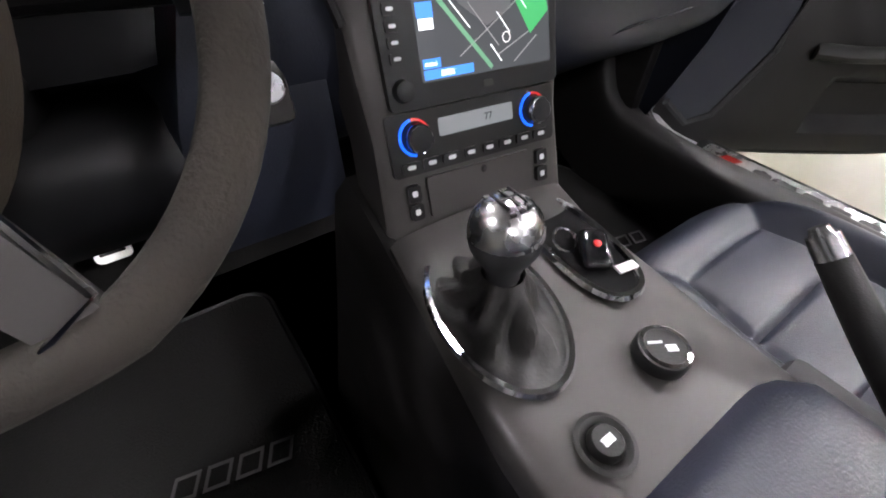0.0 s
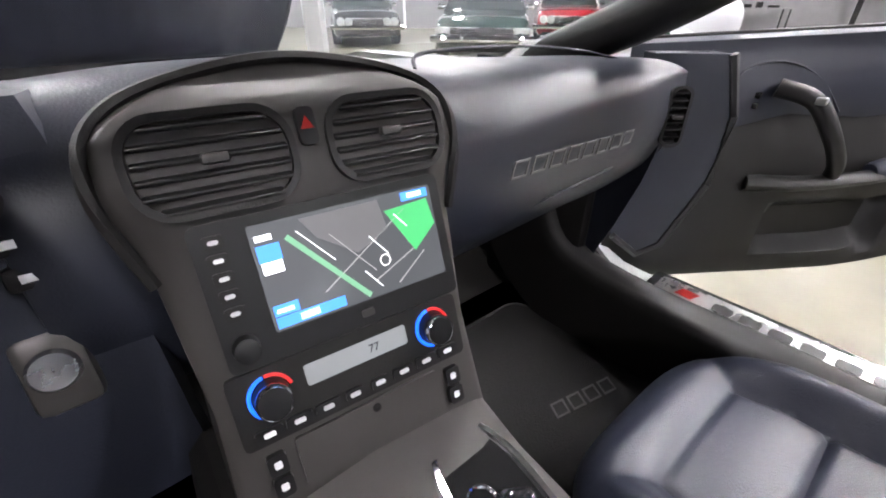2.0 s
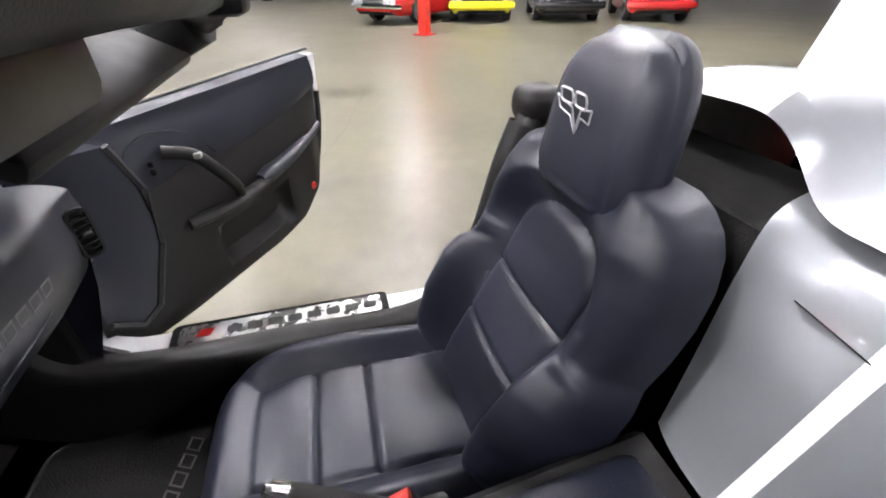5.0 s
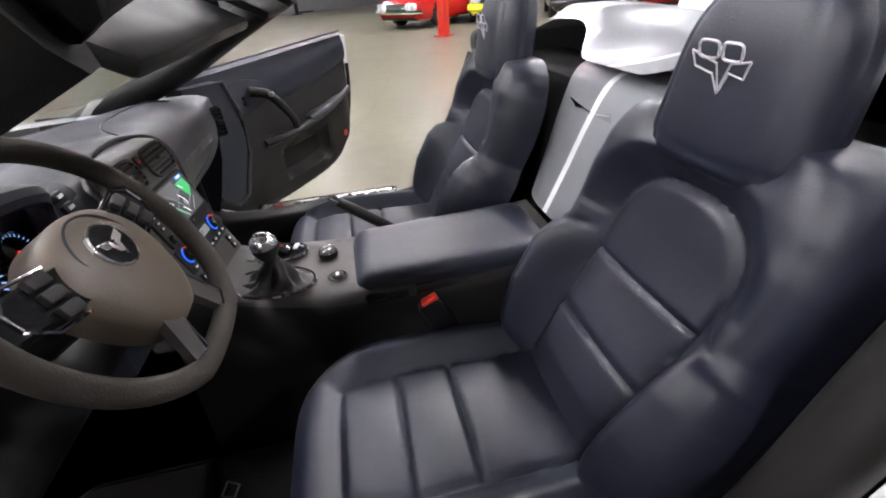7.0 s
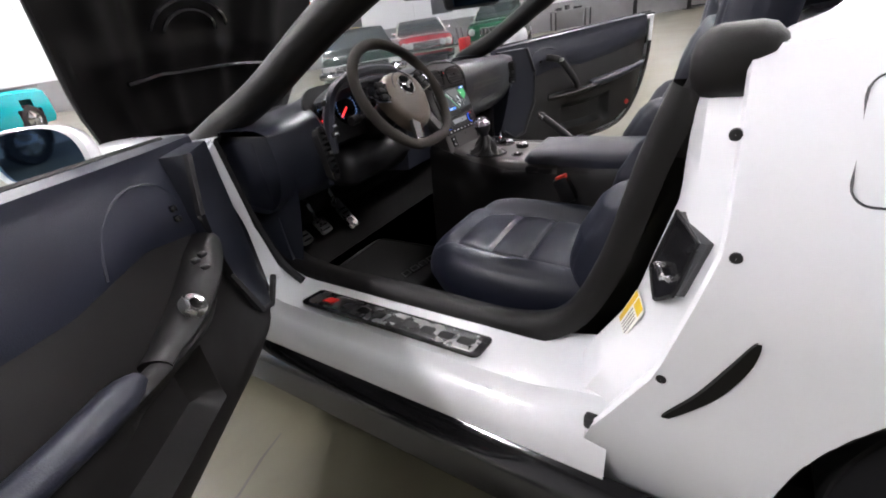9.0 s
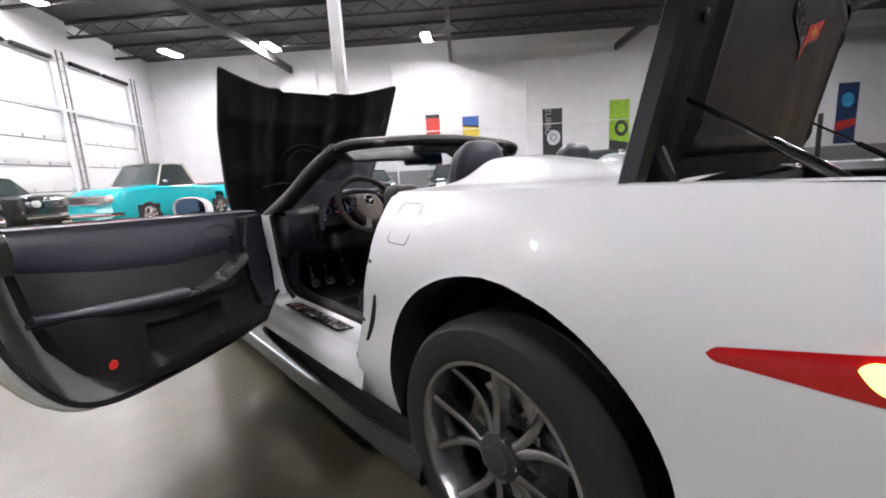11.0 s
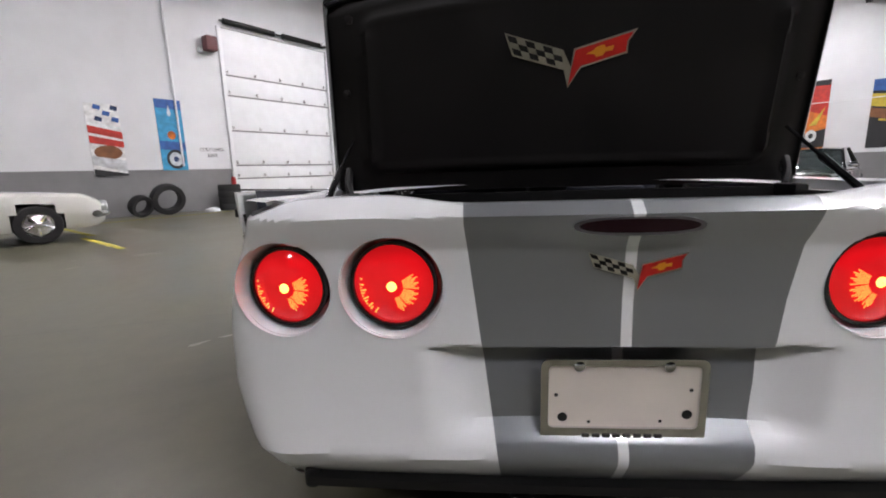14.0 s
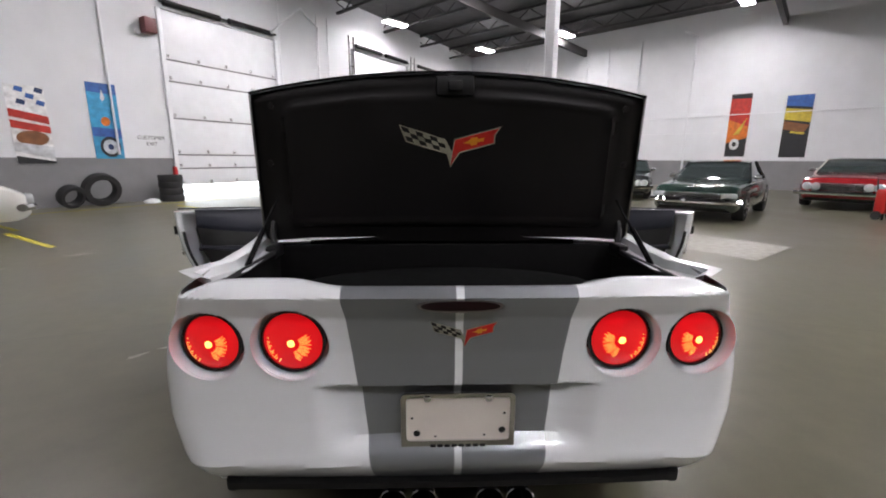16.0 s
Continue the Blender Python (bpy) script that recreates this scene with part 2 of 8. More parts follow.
REDPAINT = material("red_plastic", (0.45, 0.012, 0.010), 0.35)
CONCRETE = concrete_floor()
WALLWHITE = material("white_block_wall_paint", (0.66, 0.67, 0.69), 0.6, noise_scale=1.3, vary=0.04, bump=0.3, bump_scale=30)
WAINS = material("grey_wall_paint", (0.20, 0.20, 0.205), 0.5, noise_scale=2, vary=0.08)
DARKSTEEL = material("dark_roof_steel", (0.032, 0.030, 0.030), 0.6, noise_scale=3, vary=0.25)
WHITEMETAL = material("white_metal", (0.72, 0.73, 0.75), 0.4, noise_scale=3, vary=0.04)
LAMP = material("lamp_panel", (1.0, 0.95, 0.985), 0.4, emit=230.0)
TYRE = material("tyre_rubber", (0.016, 0.016, 0.017), 0.75, noise_scale=15, vary=0.2)
YELLOW = material("yellow_floor_paint", (0.42, 0.36, 0.03), 0.6, noise_scale=12, vary=0.3)
SCUFF = material("pale_floor_scuff", (0.30, 0.29, 0.255), 0.6, noise_scale=9, vary=0.25)
DARKSPOT = material("dark_floor_stain", (0.085, 0.082, 0.068), 0.4, noise_scale=9, vary=0.3)
DAYLIGHT = material("daylight_outside", (0.93, 0.97, 1.0), 0.9, emit=6.0)

# ---- the hall ----
CORNER = Vector((3.0, 28.0))
DIR_L, DIR_R = Vector((-0.55, -0.835)), Vector((0.722, -0.692))
CEIL = 8.2


def wall_frame(direction, inward):
    """Matrix with x along the wall from the corner, y into the hall, z up."""
    d = Vector((direction.x, direction.y, 0)).normalized()
    n = Vector((-d.y, d.x, 0)) * inward
    m = Matrix.Identity(4)
    m.col[0][:3], m.col[1][:3], m.col[2][:3], m.col[3][:3] = d, n, (0, 0, 1), (CORNER.x, CORNER.y, 0)
    return m


ML = wall_frame(DIR_L, 1)
MR = wall_frame(DIR_R, -1)


def wall(name, m, u0, u1, holes, label):
    """Wall slab with rectangular openings, white above a grey wainscot."""
    us = sorted({u0, u1, *[h[0] for h in holes], *[h[1] for h in holes]})
    zs = sorted({0.0, 1.30, CEIL, *[h[2] for h in holes], *[h[3] for h in holes]})
    bm = bmesh.new()
    for a, b in zip(us, us[1:]):
        for c, d in zip(zs, zs[1:]):
            if any(h[0] <= a and b <= h[1] and h[2] <= c and d <= h[3] for h in holes):
                continue
            box(bm, ((a + b) / 2, -0.12 - (0.004 if d > 1.31 else 0), (c + d) / 2), (b - a, 0.24, d - c), m=None, mat=1 if d <= 1.31 else 0)
    bm.transform(m)
    ob = part(name, bm, [WALLWHITE, WAINS], smooth=False)
    return tagged(ob, label, "wall", kind="structure")


bm = bmesh.new()
box(bm, (0, 0, -0.1), (120, 120, 0.2))
tagged(part("floor", bm, CONCRETE, smooth=False), "worn polished grey concrete garage floor", "floor", kind="structure")
DOOR_A = (16.30, 20.42, 0.0, 5.75)
DOOR_B1, DOOR_B2 = (7.7, 12.0, 0.0, 6.3), (2.6, 6.9, 0.0, 6.3)
EXIT = (14.70, 15.75, 0.0, 2.1)
wall("wall_north_west", ML, -0.5, 48, [DOOR_A, DOOR_B1, DOOR_B2, EXIT], "white painted block wall above grey wainscot")
wall("wall_north_east", MR, -0.5, 50, [], "white painted block wall above grey wainscot")
# plain closing walls
pl = ML @ Vector((48, 0, 0))
pr_ = MR @ Vector((50, 0, 0))
for nm, a, b in (("wall_south_west", pl, Vector((8, -38, 0))), ("wall_south_east", pr_, Vector((8, -38, 0)))):
    bm = bmesh.new()
    d = b - a
    box(bm, ((a + b) / 2 + Vector((0, 0, CEIL / 2))), (d.length, 0.24, CEIL), m=Matrix.Rotation(math.atan2(d.y, d.x), 4, "Z"))
    tagged(part(nm, bm, WALLWHITE, smooth=False), "plain white painted wall closing the hall", "wall", kind="structure")
bm = bmesh.new()
box(bm, (0, 0, CEIL + 0.1), (120, 120, 0.2))
for k in range(-9, 12):
    o = Vector((0, k * 3.2, 0))
    mm = Matrix.Rotation(radians(-43.8), 4, "Z")
    for z, h in ((CEIL - 0.08, 0.10), (CEIL - 0.62, 0.10)):
        box(bm, mm @ Vector((0, k * 3.2, z)), (80, 0.12, h), m=mm)
    for j in range(-26, 27):
        a, b = mm @ Vector((j * 1.5, k * 3.2, CEIL - 0.1)), mm @ Vector((j * 1.5 + 0.75, k * 3.2, CEIL - 0.6))
        c = mm @ Vector((j * 1.5 + 1.5, k * 3.2, CEIL - 0.1))
        if abs(j) < 22 and a.length < 45:
            cyl(bm, a, b, 0.03, n=4, caps=False), cyl(bm, b, c, 0.03, n=4, caps=False)
for k in range(-3, 5):
    mm = Matrix.Rotation(radians(-43.8), 4, "Z")
    box(bm, mm @ Vector((k * 9.0, 0, CEIL - 0.95)), (0.18, 80, 0.36), m=mm)
tagged(part("ceiling", bm, DARKSTEEL, smooth=False), "dark steel roof deck on open trusses", "ceiling", kind="structure")


def high_bay(x, y):
    t = thing("ceiling_light", "bright white rectangular high bay lamp hung under roof", "ceiling light", pose(x, y, CEIL - 0.75, 0, 0, 43.8), group="high bay lamps")
    bm = bmesh.new()
    box(bm, (0, 0, 0.06), (1.25, 0.45, 0.10), 0.02)
    part("housing", bm, WHITEMETAL, t)
    bm = bmesh.new()
    box(bm, (0, 0, -0.005), (1.18, 0.40, 0.02), 0.004)
    part("diffuser", bm, LAMP, t)
    for sx in (-0.5, 0.5):
        bm = bmesh.new()
        cyl(bm, (sx, 0, 0.1), (sx, 0, 0.74), 0.008, n=5)
        part("hanger", bm, DARKSTEEL, t)
    return t


LAMPS = [(-1.6, 18.1), (3.2, 22.7), (6.8, 19.4), (12.4, 14.5), (22.5, 1.7), (-3.8, 10.8), (7.5, 9.5), (2.5, 13.2), (-2.2, 8.0), (-7.0, 3.0), (2.6, 3.2), (6.0, -4.0),
         (8.2, -1.4), (14.0, 4.6), (17.5, -4.0), (11.5, -7.5), (3.0, -7.5), (-4.5, -8.5)]
first = high_bay(*LAMPS[0])
for x, y in LAMPS[1:]:
    copy_thing(first, pose(x, y, CEIL - 0.75, 0, 0, 43.8))

def garage_door(name, m, hole, seams, gap, label):
    u0, u1, _, h = hole
    t = thing(name, label, "garage door", m, kind="structure")
    for u in (u0 - 0.03, u1 + 0.03):
        bm = bmesh.new()
        box(bm, (u, 0.03, h / 2), (0.12, 0.10, h), 0.01)
        part("track", bm, WHITEMETAL, t)
    zs = [gap, *seams, h + 0.02]
    for a, b in zip(zs, zs[1:]):
        bm = bmesh.new()
        box(bm, ((u0 + u1) / 2, -0.09, (a + b) / 2), (u1 - u0 - 0.01, 0.06, b - a - 0.03), 0.012)
        part("panel", bm, WHITEMETAL, t)
        bm = bmesh.new()
        box(bm, ((u0 + u1) / 2, -0.052, b - 0.0), (u1 - u0 - 0.02, 0.03, 0.045), 0.005)
        part("rail", bm, WAINS, t)
        for k in range(5):
            bm = bmesh.new()
            box(bm, (u0 + 0.15 + (u1 - u0 - 0.3) * k / 4, -0.045, a + 0.10), (0.07, 0.03, 0.10), 0.006)
            part("hinge", bm, STEEL, t)
    bm = bmesh.new()
    cyl(bm, (u0, 0.10, h + 0.16), (u1, 0.10, h + 0.16), 0.03, n=10)
    for a, b in ((0.04, 0.46), (0.54, 0.97)):
        cyl(bm, (u0 + (u1 - u0) * a, 0.10, h + 0.16), (u0 + (u1 - u0) * b, 0.10, h + 0.16), 0.09, n=12)
    part("spring_shaft", bm, BLACK, t)
    return t


garage_door("door_1", ML, DOOR_A, [0.97, 1.41, 2.55, 3.67, 4.31], 0.42, "white sectional garage door raised a hand above floor")
garage_door("door_2", ML, DOOR_B1, [1.2, 2.2, 3.2, 4.38], 0.02, "closed white sectional garage door")
garage_door("door_3", ML, DOOR_B2, [1.2, 2.2, 3.2, 4.38], 0.02, "closed white sectional garage door")
bm = bmesh.new()
box(bm, ((DOOR_A[0] + DOOR_A[1]) / 2, -1.6, 0.3), (9, 0.05, 3))
bm.transform(ML)
tagged(part("backdrop", bm, DAYLIGHT, smooth=False), "bright daylight outside under the raised door", "backdrop", kind="structure")
t = thing("door_4", "closed grey steel exit door with panic bar", "door", ML, kind="structure")
bm = bmesh.new()
for u in (EXIT[0] + 0.03, EXIT[1] - 0.03):
    box(bm, (u, -0.02, 1.06), (0.07, 0.16, 2.12), 0.01)
box(bm, ((EXIT[0] + EXIT[1]) / 2, -0.02, 2.12), (EXIT[1] - EXIT[0], 0.16, 0.07), 0.01)
part("frame", bm, WAINS, t)
bm = bmesh.new()
box(bm, ((EXIT[0] + EXIT[1]) / 2, -0.08, 1.04), (EXIT[1] - EXIT[0] - 0.14, 0.05, 2.06), 0.006)
part("leaf", bm, WAINS, t)
bm = bmesh.new()
box(bm, ((EXIT[0] + EXIT[1]) / 2, -0.03, 1.0), (0.75, 0.05, 0.07), 0.01)
part("panic_bar", bm, STEEL, t)


# ---- the white roadster ----
CAR = thing("sports_car", "white convertible sports car with grey stripes, doors hood and trunk open", "car")
AX_R, AX_F, WHEEL_R = -1.29, 1.29, 0.345
ARCH_Y, ARCH_Z, ARCH_R = -1.280, 0.385, 0.418
TAIL_LAMPS = ((-0.668, 0.822, 0.096), (-0.448, 0.826, 0.101), (0.448, 0.826, 0.101), (0.668, 0.822, 0.096))


def side_x(y, z):
    """Half width of the body at station y and height z."""
    w = lerp_table(((-2.1, 0.845), (-1.95, 0.872), (-1.72, 0.905), (-1.39, 0.955), (-1.05, 0.945), (-0.80, 0.918), (-0.60, 0.90), (0.5, 0.90), (0.9, 0.915), (1.29, 0.935), (1.7, 0.91), (2.1, 0.82), (2.25, 0.70)), y)
    hi = 0.155 * max(0.0, (z - 0.66) / 0.34) ** 2.3
    lo = 0.05 * max(0.0, (0.45 - z) / 0.25) ** 1.6
    lo += 0.07 * max(0.0, (0.52 - z) / 0.2) ** 1.6 * sstep(-1.75, -2.1, y)
    return w - hi - lo


def rear_y(x, z):
    """Where the tail stands at x and height z."""
    base = lerp_table(((0.36, -2.15), (0.42, -2.205), (0.47, -2.235), (0.52, -2.225), (0.60, -2.215), (0.70, -2.212), (0.80, -2.208), (0.90, -2.215), (0.93, -2.23), (0.965, -2.245), (0.985, -2.225), (1.01, -2.19)), z)
    rec = 0.036 * sstep(0.40, 0.28, abs(x)) * sstep(0.50, 0.545, z) * (1 - sstep(0.698, 0.704, z))
    rec += 0.012 * sstep(0.42, 0.30, abs(x)) * sstep(0.60, 0.69, z) * (1 - sstep(0.698, 0.704, z))
    return base + rec + 0.012 * (abs(x) / 0.62) ** 2


def lip_z(x):
    """Top edge of the tail: a low middle between two raised shoulders."""
    a = abs(x)
    return 0.985 + 0.016 * sstep(0.30, 0.46, a) - 0.010 * sstep(0.5, 0.8, a) - 0.024 * sstep(0.62, 0.72, a)


def tail_shell(side):
    """One flank and half of the tail, from the door shut line round to the centre line."""
    bm = bmesh.new()
    ys = np.linspace(-0.62, -1.74, 76)
    us = np.linspace(0, 1, 26)[1:]
    xr = np.linspace(0.70, 0.0, 50)[1:]
    zl = np.r_[np.linspace(0.0, 0.30, 12), np.linspace(0.30, 0.5, 16)[1:], np.linspace(0.5, 1.0, 44)[1:]]
    rows = []
    for v in zl:
        row = []
        for y in ys:
            zt = 0.985 + 0.008 * sstep(-0.7, -1.5, y)
            z0 = 0.20 if y > -1.4 else 0.20
            z = z0 + (zt - z0) * v
            # the shut line leans forward towards the sill
            yy = y if y < -0.80 else -0.80 + (y + 0.80) / 0.18 * (0.18 * lerp_table(((0.2, 1.35), (0.40, 1.05), (0.57, 0.55), (0.78, 0.25), (0.99, 0.28)), z))
            row.append((side * side_x(yy, z), yy, z))
        for u in us:
            z0 = 0.20 + 0.17 * sstep(0.0, 0.75, u)
            zt = lerp_table(((0, 0.993), (1, lip_z(0.70))), u)
            z = z0 + (zt - z0) * v
            sq = 0.055 * max(0.0, (0.6 - z) / 0.2) ** 1.2
            p0, p3 = Vector((side_x(-1.74, z), -1.74)), Vector((0.70 - 0.5 * sq, rear_y(0.70, z)))
            hi = 0.12 * max(0.0, (z - 0.72) / 0.27) ** 2
            p1 = Vector((side_x(-2.0, z) - 0.012 - 0.6 * sq, -2.15))
            p2 = Vector((0.835 - 1.6 * sq - hi, rear_y(0.82, z)))
            w = 1 - u
            q = p0 * w ** 3 + p1 * 3 * w * w * u + p2 * 3 * w * u * u + p3 * u ** 3
            row.append((side * q.x, q.y, z))
        for x in xr:
            z0 = 0.37 + 0.03 * sstep(0.70, 0.1, x)
            z = z0 + (lip_z(x) - z0) * v
            row.append((side * x * (1 - 0.7 * 0.055 * max(0.0, (0.6 - z) / 0.2) ** 1.2), rear_y(x, z), z))
        rows.append(row)
    grid(bm, rows)
    # wheel arch and lamp holes: drop the faces inside, draw the rim in to a true circle
    kill = set()
    for f in bm.faces:
        c = f.calc_center_median()
        if math.hypot(c.y - ARCH_Y, c.z - ARCH_Z) < ARCH_R and abs(c.x) > 0.75:
            kill.add(f)
        for lx, lz, lr in TAIL_LAMPS:
            if c.y < -1.9 and math.hypot(c.x - lx, c.z - lz) < lr:
                kill.add(f)
    edge = {v for f in kill for v in f.verts if any(g not in kill for g in v.link_faces)}
    bmesh.ops.delete(bm, geom=list(kill), context="FACES")
    for v in bm.verts:
        if v not in edge:
            continue
        if v.co.y > -1.9:
            d = Vector((v.co.y - ARCH_Y, v.co.z - ARCH_Z)).normalized() * ARCH_R
            v.co.y, v.co.z = ARCH_Y + d.x, ARCH_Z + d.y
        else:
            lx, lz, lr = min(TAIL_LAMPS, key=lambda q: math.hypot(v.co.x - q[0], v.co.z - q[1]))
            d = Vector((v.co.x - lx, v.co.z - lz)).normalized() * lr
            v.co.x, v.co.z = lx + d.x, lz + d.y
    return bm


body = part("body", tail_shell(-1), PAINT, CAR, angle=32)
part("body", tail_shell(1), PAINT, CAR, angle=32)

# rolled wheel arch lips and the dark liners behind them
for s in (-1, 1):
    bm = bmesh.new()
    rows = []
    for k in range(29):
        a = radians(-24 + 228 * k / 28)
        y, z = ARCH_Y + ARCH_R * math.cos(a), ARCH_Z + ARCH_R * math.sin(a)
        x = side_x(y, z)
        rows.append([(s * (x + 0.001), y, z), (s * (x - 0.03), ARCH_Y + (ARCH_R - 0.007) * math.cos(a), ARCH_Z + (ARCH_R - 0.007) * math.sin(a)), (s * (x - 0.33), ARCH_Y + (ARCH_R + 0.008) * math.cos(a), ARCH_Z + (ARCH_R + 0.008) * math.sin(a))])
    grid(bm, rows)
    part("wheel_arch_liner", bm, RUBBER, CAR)


def deck_edge(y):
    z = 0.985 + 0.008 * sstep(-0.7, -1.5, y)
    return side_x(y, z), z


# tonneau deck with two humps behind the seats
bm = bmesh.new()
rows = []
for y in np.linspace(-0.775, -1.53, 44):
    xe, ze = deck_edge(y)
    row = []
    for k in range(81):
        x = xe * (k / 40 - 1)
        crown = 0.028 * (1 - (x / xe) ** 2)
        hump = 0.075 * math.exp(-((abs(x) - 0.40) / 0.16) ** 4) * sstep(-1.50, -0.95, y) * sstep(-0.74, -0.84, y) ** 0.5
        dip = 0.03 * sstep(0.22, 0.10, abs(x)) * sstep(-1.2, -0.8, y)
        yy = y
        if y > -1.0:
            back = 0.10 * math.exp(-((abs(x) - 0.40) / 0.22) ** 4)
            yy = y - back * sstep(-1.0, -0.78, y)
        row.append((x, yy, ze + crown + hump - dip))
    rows.append(row)
grid(bm, rows)
part("tonneau_cover", bm, PAINT, CAR)
# the waterfall panel running down between the seats
bm = bmesh.new()
rows = []
for (y, z) in smooth_path([(-0.86, 0.975, 0), (-0.79, 0.945, 0), (-0.745, 0.87, 0), (-0.70, 0.76, 0), (-0.655, 0.665, 0)], 5) and [(p.x, p.y) for p in smooth_path([(-0.86, 0.978, 0), (-0.79, 0.950, 0), (-0.745, 0.87, 0), (-0.70, 0.76, 0), (-0.655, 0.655, 0)], 5)]:
    w = lerp_table(((0.65, 0.125), (0.98, 0.20)), z)
    rows.append([(w * (k / 8 - 1), y - 0.02 * abs(k / 8 - 1) ** 3, z) for k in range(17)])
grid(bm, rows)
wf = part("waterfall_panel", bm, PAINT, CAR, "silver striped panel between the seats")
# dark bulkhead behind seats
bm = bmesh.new()
box(bm, (0, -0.93, 0.60), (1.42, 0.26, 0.66), 0.03)
part("bulkhead", bm, CARPET, CAR)

# trunk: side rails, gutters, black well, rear sill
for s in (-1, 1):
    bm = bmesh.new()
    rows = []
    for k in range(25):
        y = -1.53 - 0.62 * k / 24
        xe, ze = deck_edge(max(y, -1.74))
        if y < -1.74:
            u = (y + 1.74) / -0.41
            xe, ze = 0.0 + lerp_table(((0, side_x(-1.74, 0.993)), (0.5, side_x(-1.74, 0.993) - 0.015), (0.8, 0.80), (1.0, 0.71)), u), 0.993
        rows.append([(s * xe, y, ze), (s * (xe - 0.02), y, ze + 0.004), (s * (xe - 0.045), y, ze - 0.002), (s * (xe - 0.055), y, ze - 0.03), (s * (xe - 0.085), y, ze - 0.035)])
    grid(bm, rows)
    part("deck_rail", bm, WHITE, CAR)
    bm = bmesh.new()
    tube(bm, [(s * 0.675, -1.55 - 0.5 * k / 10, 0.955) for k in range(11)], 0.010, 6)
    part("weatherstrip", bm, RUBBER, CAR)
bm = bmesh.new()
rows = []
for x in np.linspace(-0.70, 0.70, 57):
    z = lip_z(x)
    y = rear_y(x, z)
    rows.append([(x, y, z), (x, y + 0.012, z + 0.003), (x, y + 0.05, z + 0.004 - 0.012), (x, y + 0.095, z - 0.022), (x, y + 0.10, z - 0.09)])
grid(bm, rows)
part("tail_lip", bm, PAINT, CAR)
bm = bmesh.new()
rows = []
for x in np.linspace(-0.70, 0.70, 29):
    rows.append([(x, -1.535, 1.012 - 0.03 * (x / 0.7) ** 2), (x, -1.56, 1.014 - 0.03 * (x / 0.7) ** 2), (x, -1.568, 1.004 - 0.03 * (x / 0.7) ** 2)])
grid(bm, rows)
part("trunk_edge", bm, WHITE, CAR)
for nm, c, d in (("trunk_floor", (0, -1.84, 0.62), (1.36, 0.50, 0.04)), ("trunk_side", (-0.70, -1.84, 0.78), (0.05, 0.50, 0.34)), ("trunk_side", (0.70, -1.84, 0.78), (0.05, 0.50, 0.34)), ("trunk_front", (0, -1.572, 0.78), (1.40, 0.02, 0.385)), ("trunk_back", (0, -2.095, 0.77), (1.24, 0.03, 0.34))):
    bm = bmesh.new()
    box(bm, c, d, 0.01)
    part(nm, bm, FELT, CAR)
bm = bmesh.new()
rows = []
for k in range(13):
    x = 0.64 * (k / 6 - 1)
    rows.append([(x, -1.60, 0.77 + 0.11 * (1 - (x / 0.66) ** 2) ** 0.5), (x, -1.72, 0.79 + 0.10 * (1 - (x / 0.66) ** 2) ** 0.5), (x, -1.95, 0.80 + 0.08 * (1 - (x / 0.66) ** 2) ** 0.5), (x, -2.05, 0.70)])
grid(bm, rows)
part("folded_soft_top", bm, FELT, CAR)

# tail lamps: pink-white cup, dark ring, red lens, glowing core
for lx, lz, lr in TAIL_LAMPS:
    y0 = rear_y(lx, lz)
    tilt = -math.degrees(math.atan2(0.09 if abs(lx) < 0.5 else 0.2, 1)) * (1 if lx > 0 else -1) * -1
    m = Matrix.Translation((lx, y0, lz)) @ Matrix.Rotation(radians(90), 4, "X")
    mt = Matrix.Translation((lx, y0 + 0.012, lz)) @ Matrix.Rotation(radians(tilt * 0.5), 4, "Z") @ Matrix.Rotation(radians(90), 4, "X")
    bm = bmesh.new()
    lathe(bm, [(lr + 0.003, 0.005), (lr + 0.001, -0.004), (lr - 0.008, -0.034), (lr - 0.016, -0.06)], m, 44)
    lamp = part("tail_lamp", bm, WHITE, CAR)
    mt = mt @ Matrix.Translation((0, 0, -0.006))
    rl = lr - 0.011
    bm = bmesh.new()
    lathe(bm, [(rl, -0.004), (rl - 0.002, 0.003), (rl - 0.009, 0.002), (rl - 0.011, -0.02)], mt, 44)
    part("bezel", bm, GLOSSBLACK, lamp)
    bm = bmesh.new()
    lathe(bm, [(rl - 0.009, -0.004), (rl - 0.022, 0.006), (rl - 0.045, 0.012), (0.012, 0.015), (0.001, 0.015)], mt, 44)
    part("lens", bm, REDLENS, lamp, "glowing red round lens")
    # lit fan of the bowl, a second broken arc across from it
    sgn = 1 if lx < 0 else -1
    bm = bmesh.new()
    for k in range(40):
        a0 = radians(-75 + 165 * k / 40) if k < 26 else radians(165 + 75 * (k - 26) / 14)
        a1 = a0 + radians(2.6)
        r0, r1 = (0.26, 0.50 + 0.05 * (k % 3)) if k < 26 else (0.58 + 0.05 * ((k * 7) % 3), 0.72)
        if (k * 5) % 11 == 3:
            continue
        h = lambda r: 0.0165 - 0.010 * (r / rl) ** 2
        ps = [mt @ Vector((sgn * r * rl * math.cos(a), r * rl * math.sin(a), h(r * rl))) for r, a in ((r0, a0), (r1, a0), (r1, a1), (r0, a1))]
        bm.faces.new([bm.verts.new(p) for p in ps])
    tagged(part("reflector", bm, REDFACET, lamp, smooth=False), "orange lit reflector facets", kind="stuff")
    bm = bmesh.new()
    lathe(bm, [(0.010, 0.0150), (0.006, 0.017), (0.001, 0.0175)], mt, 20)
    part("bulb", bm, REDCORE, lamp)


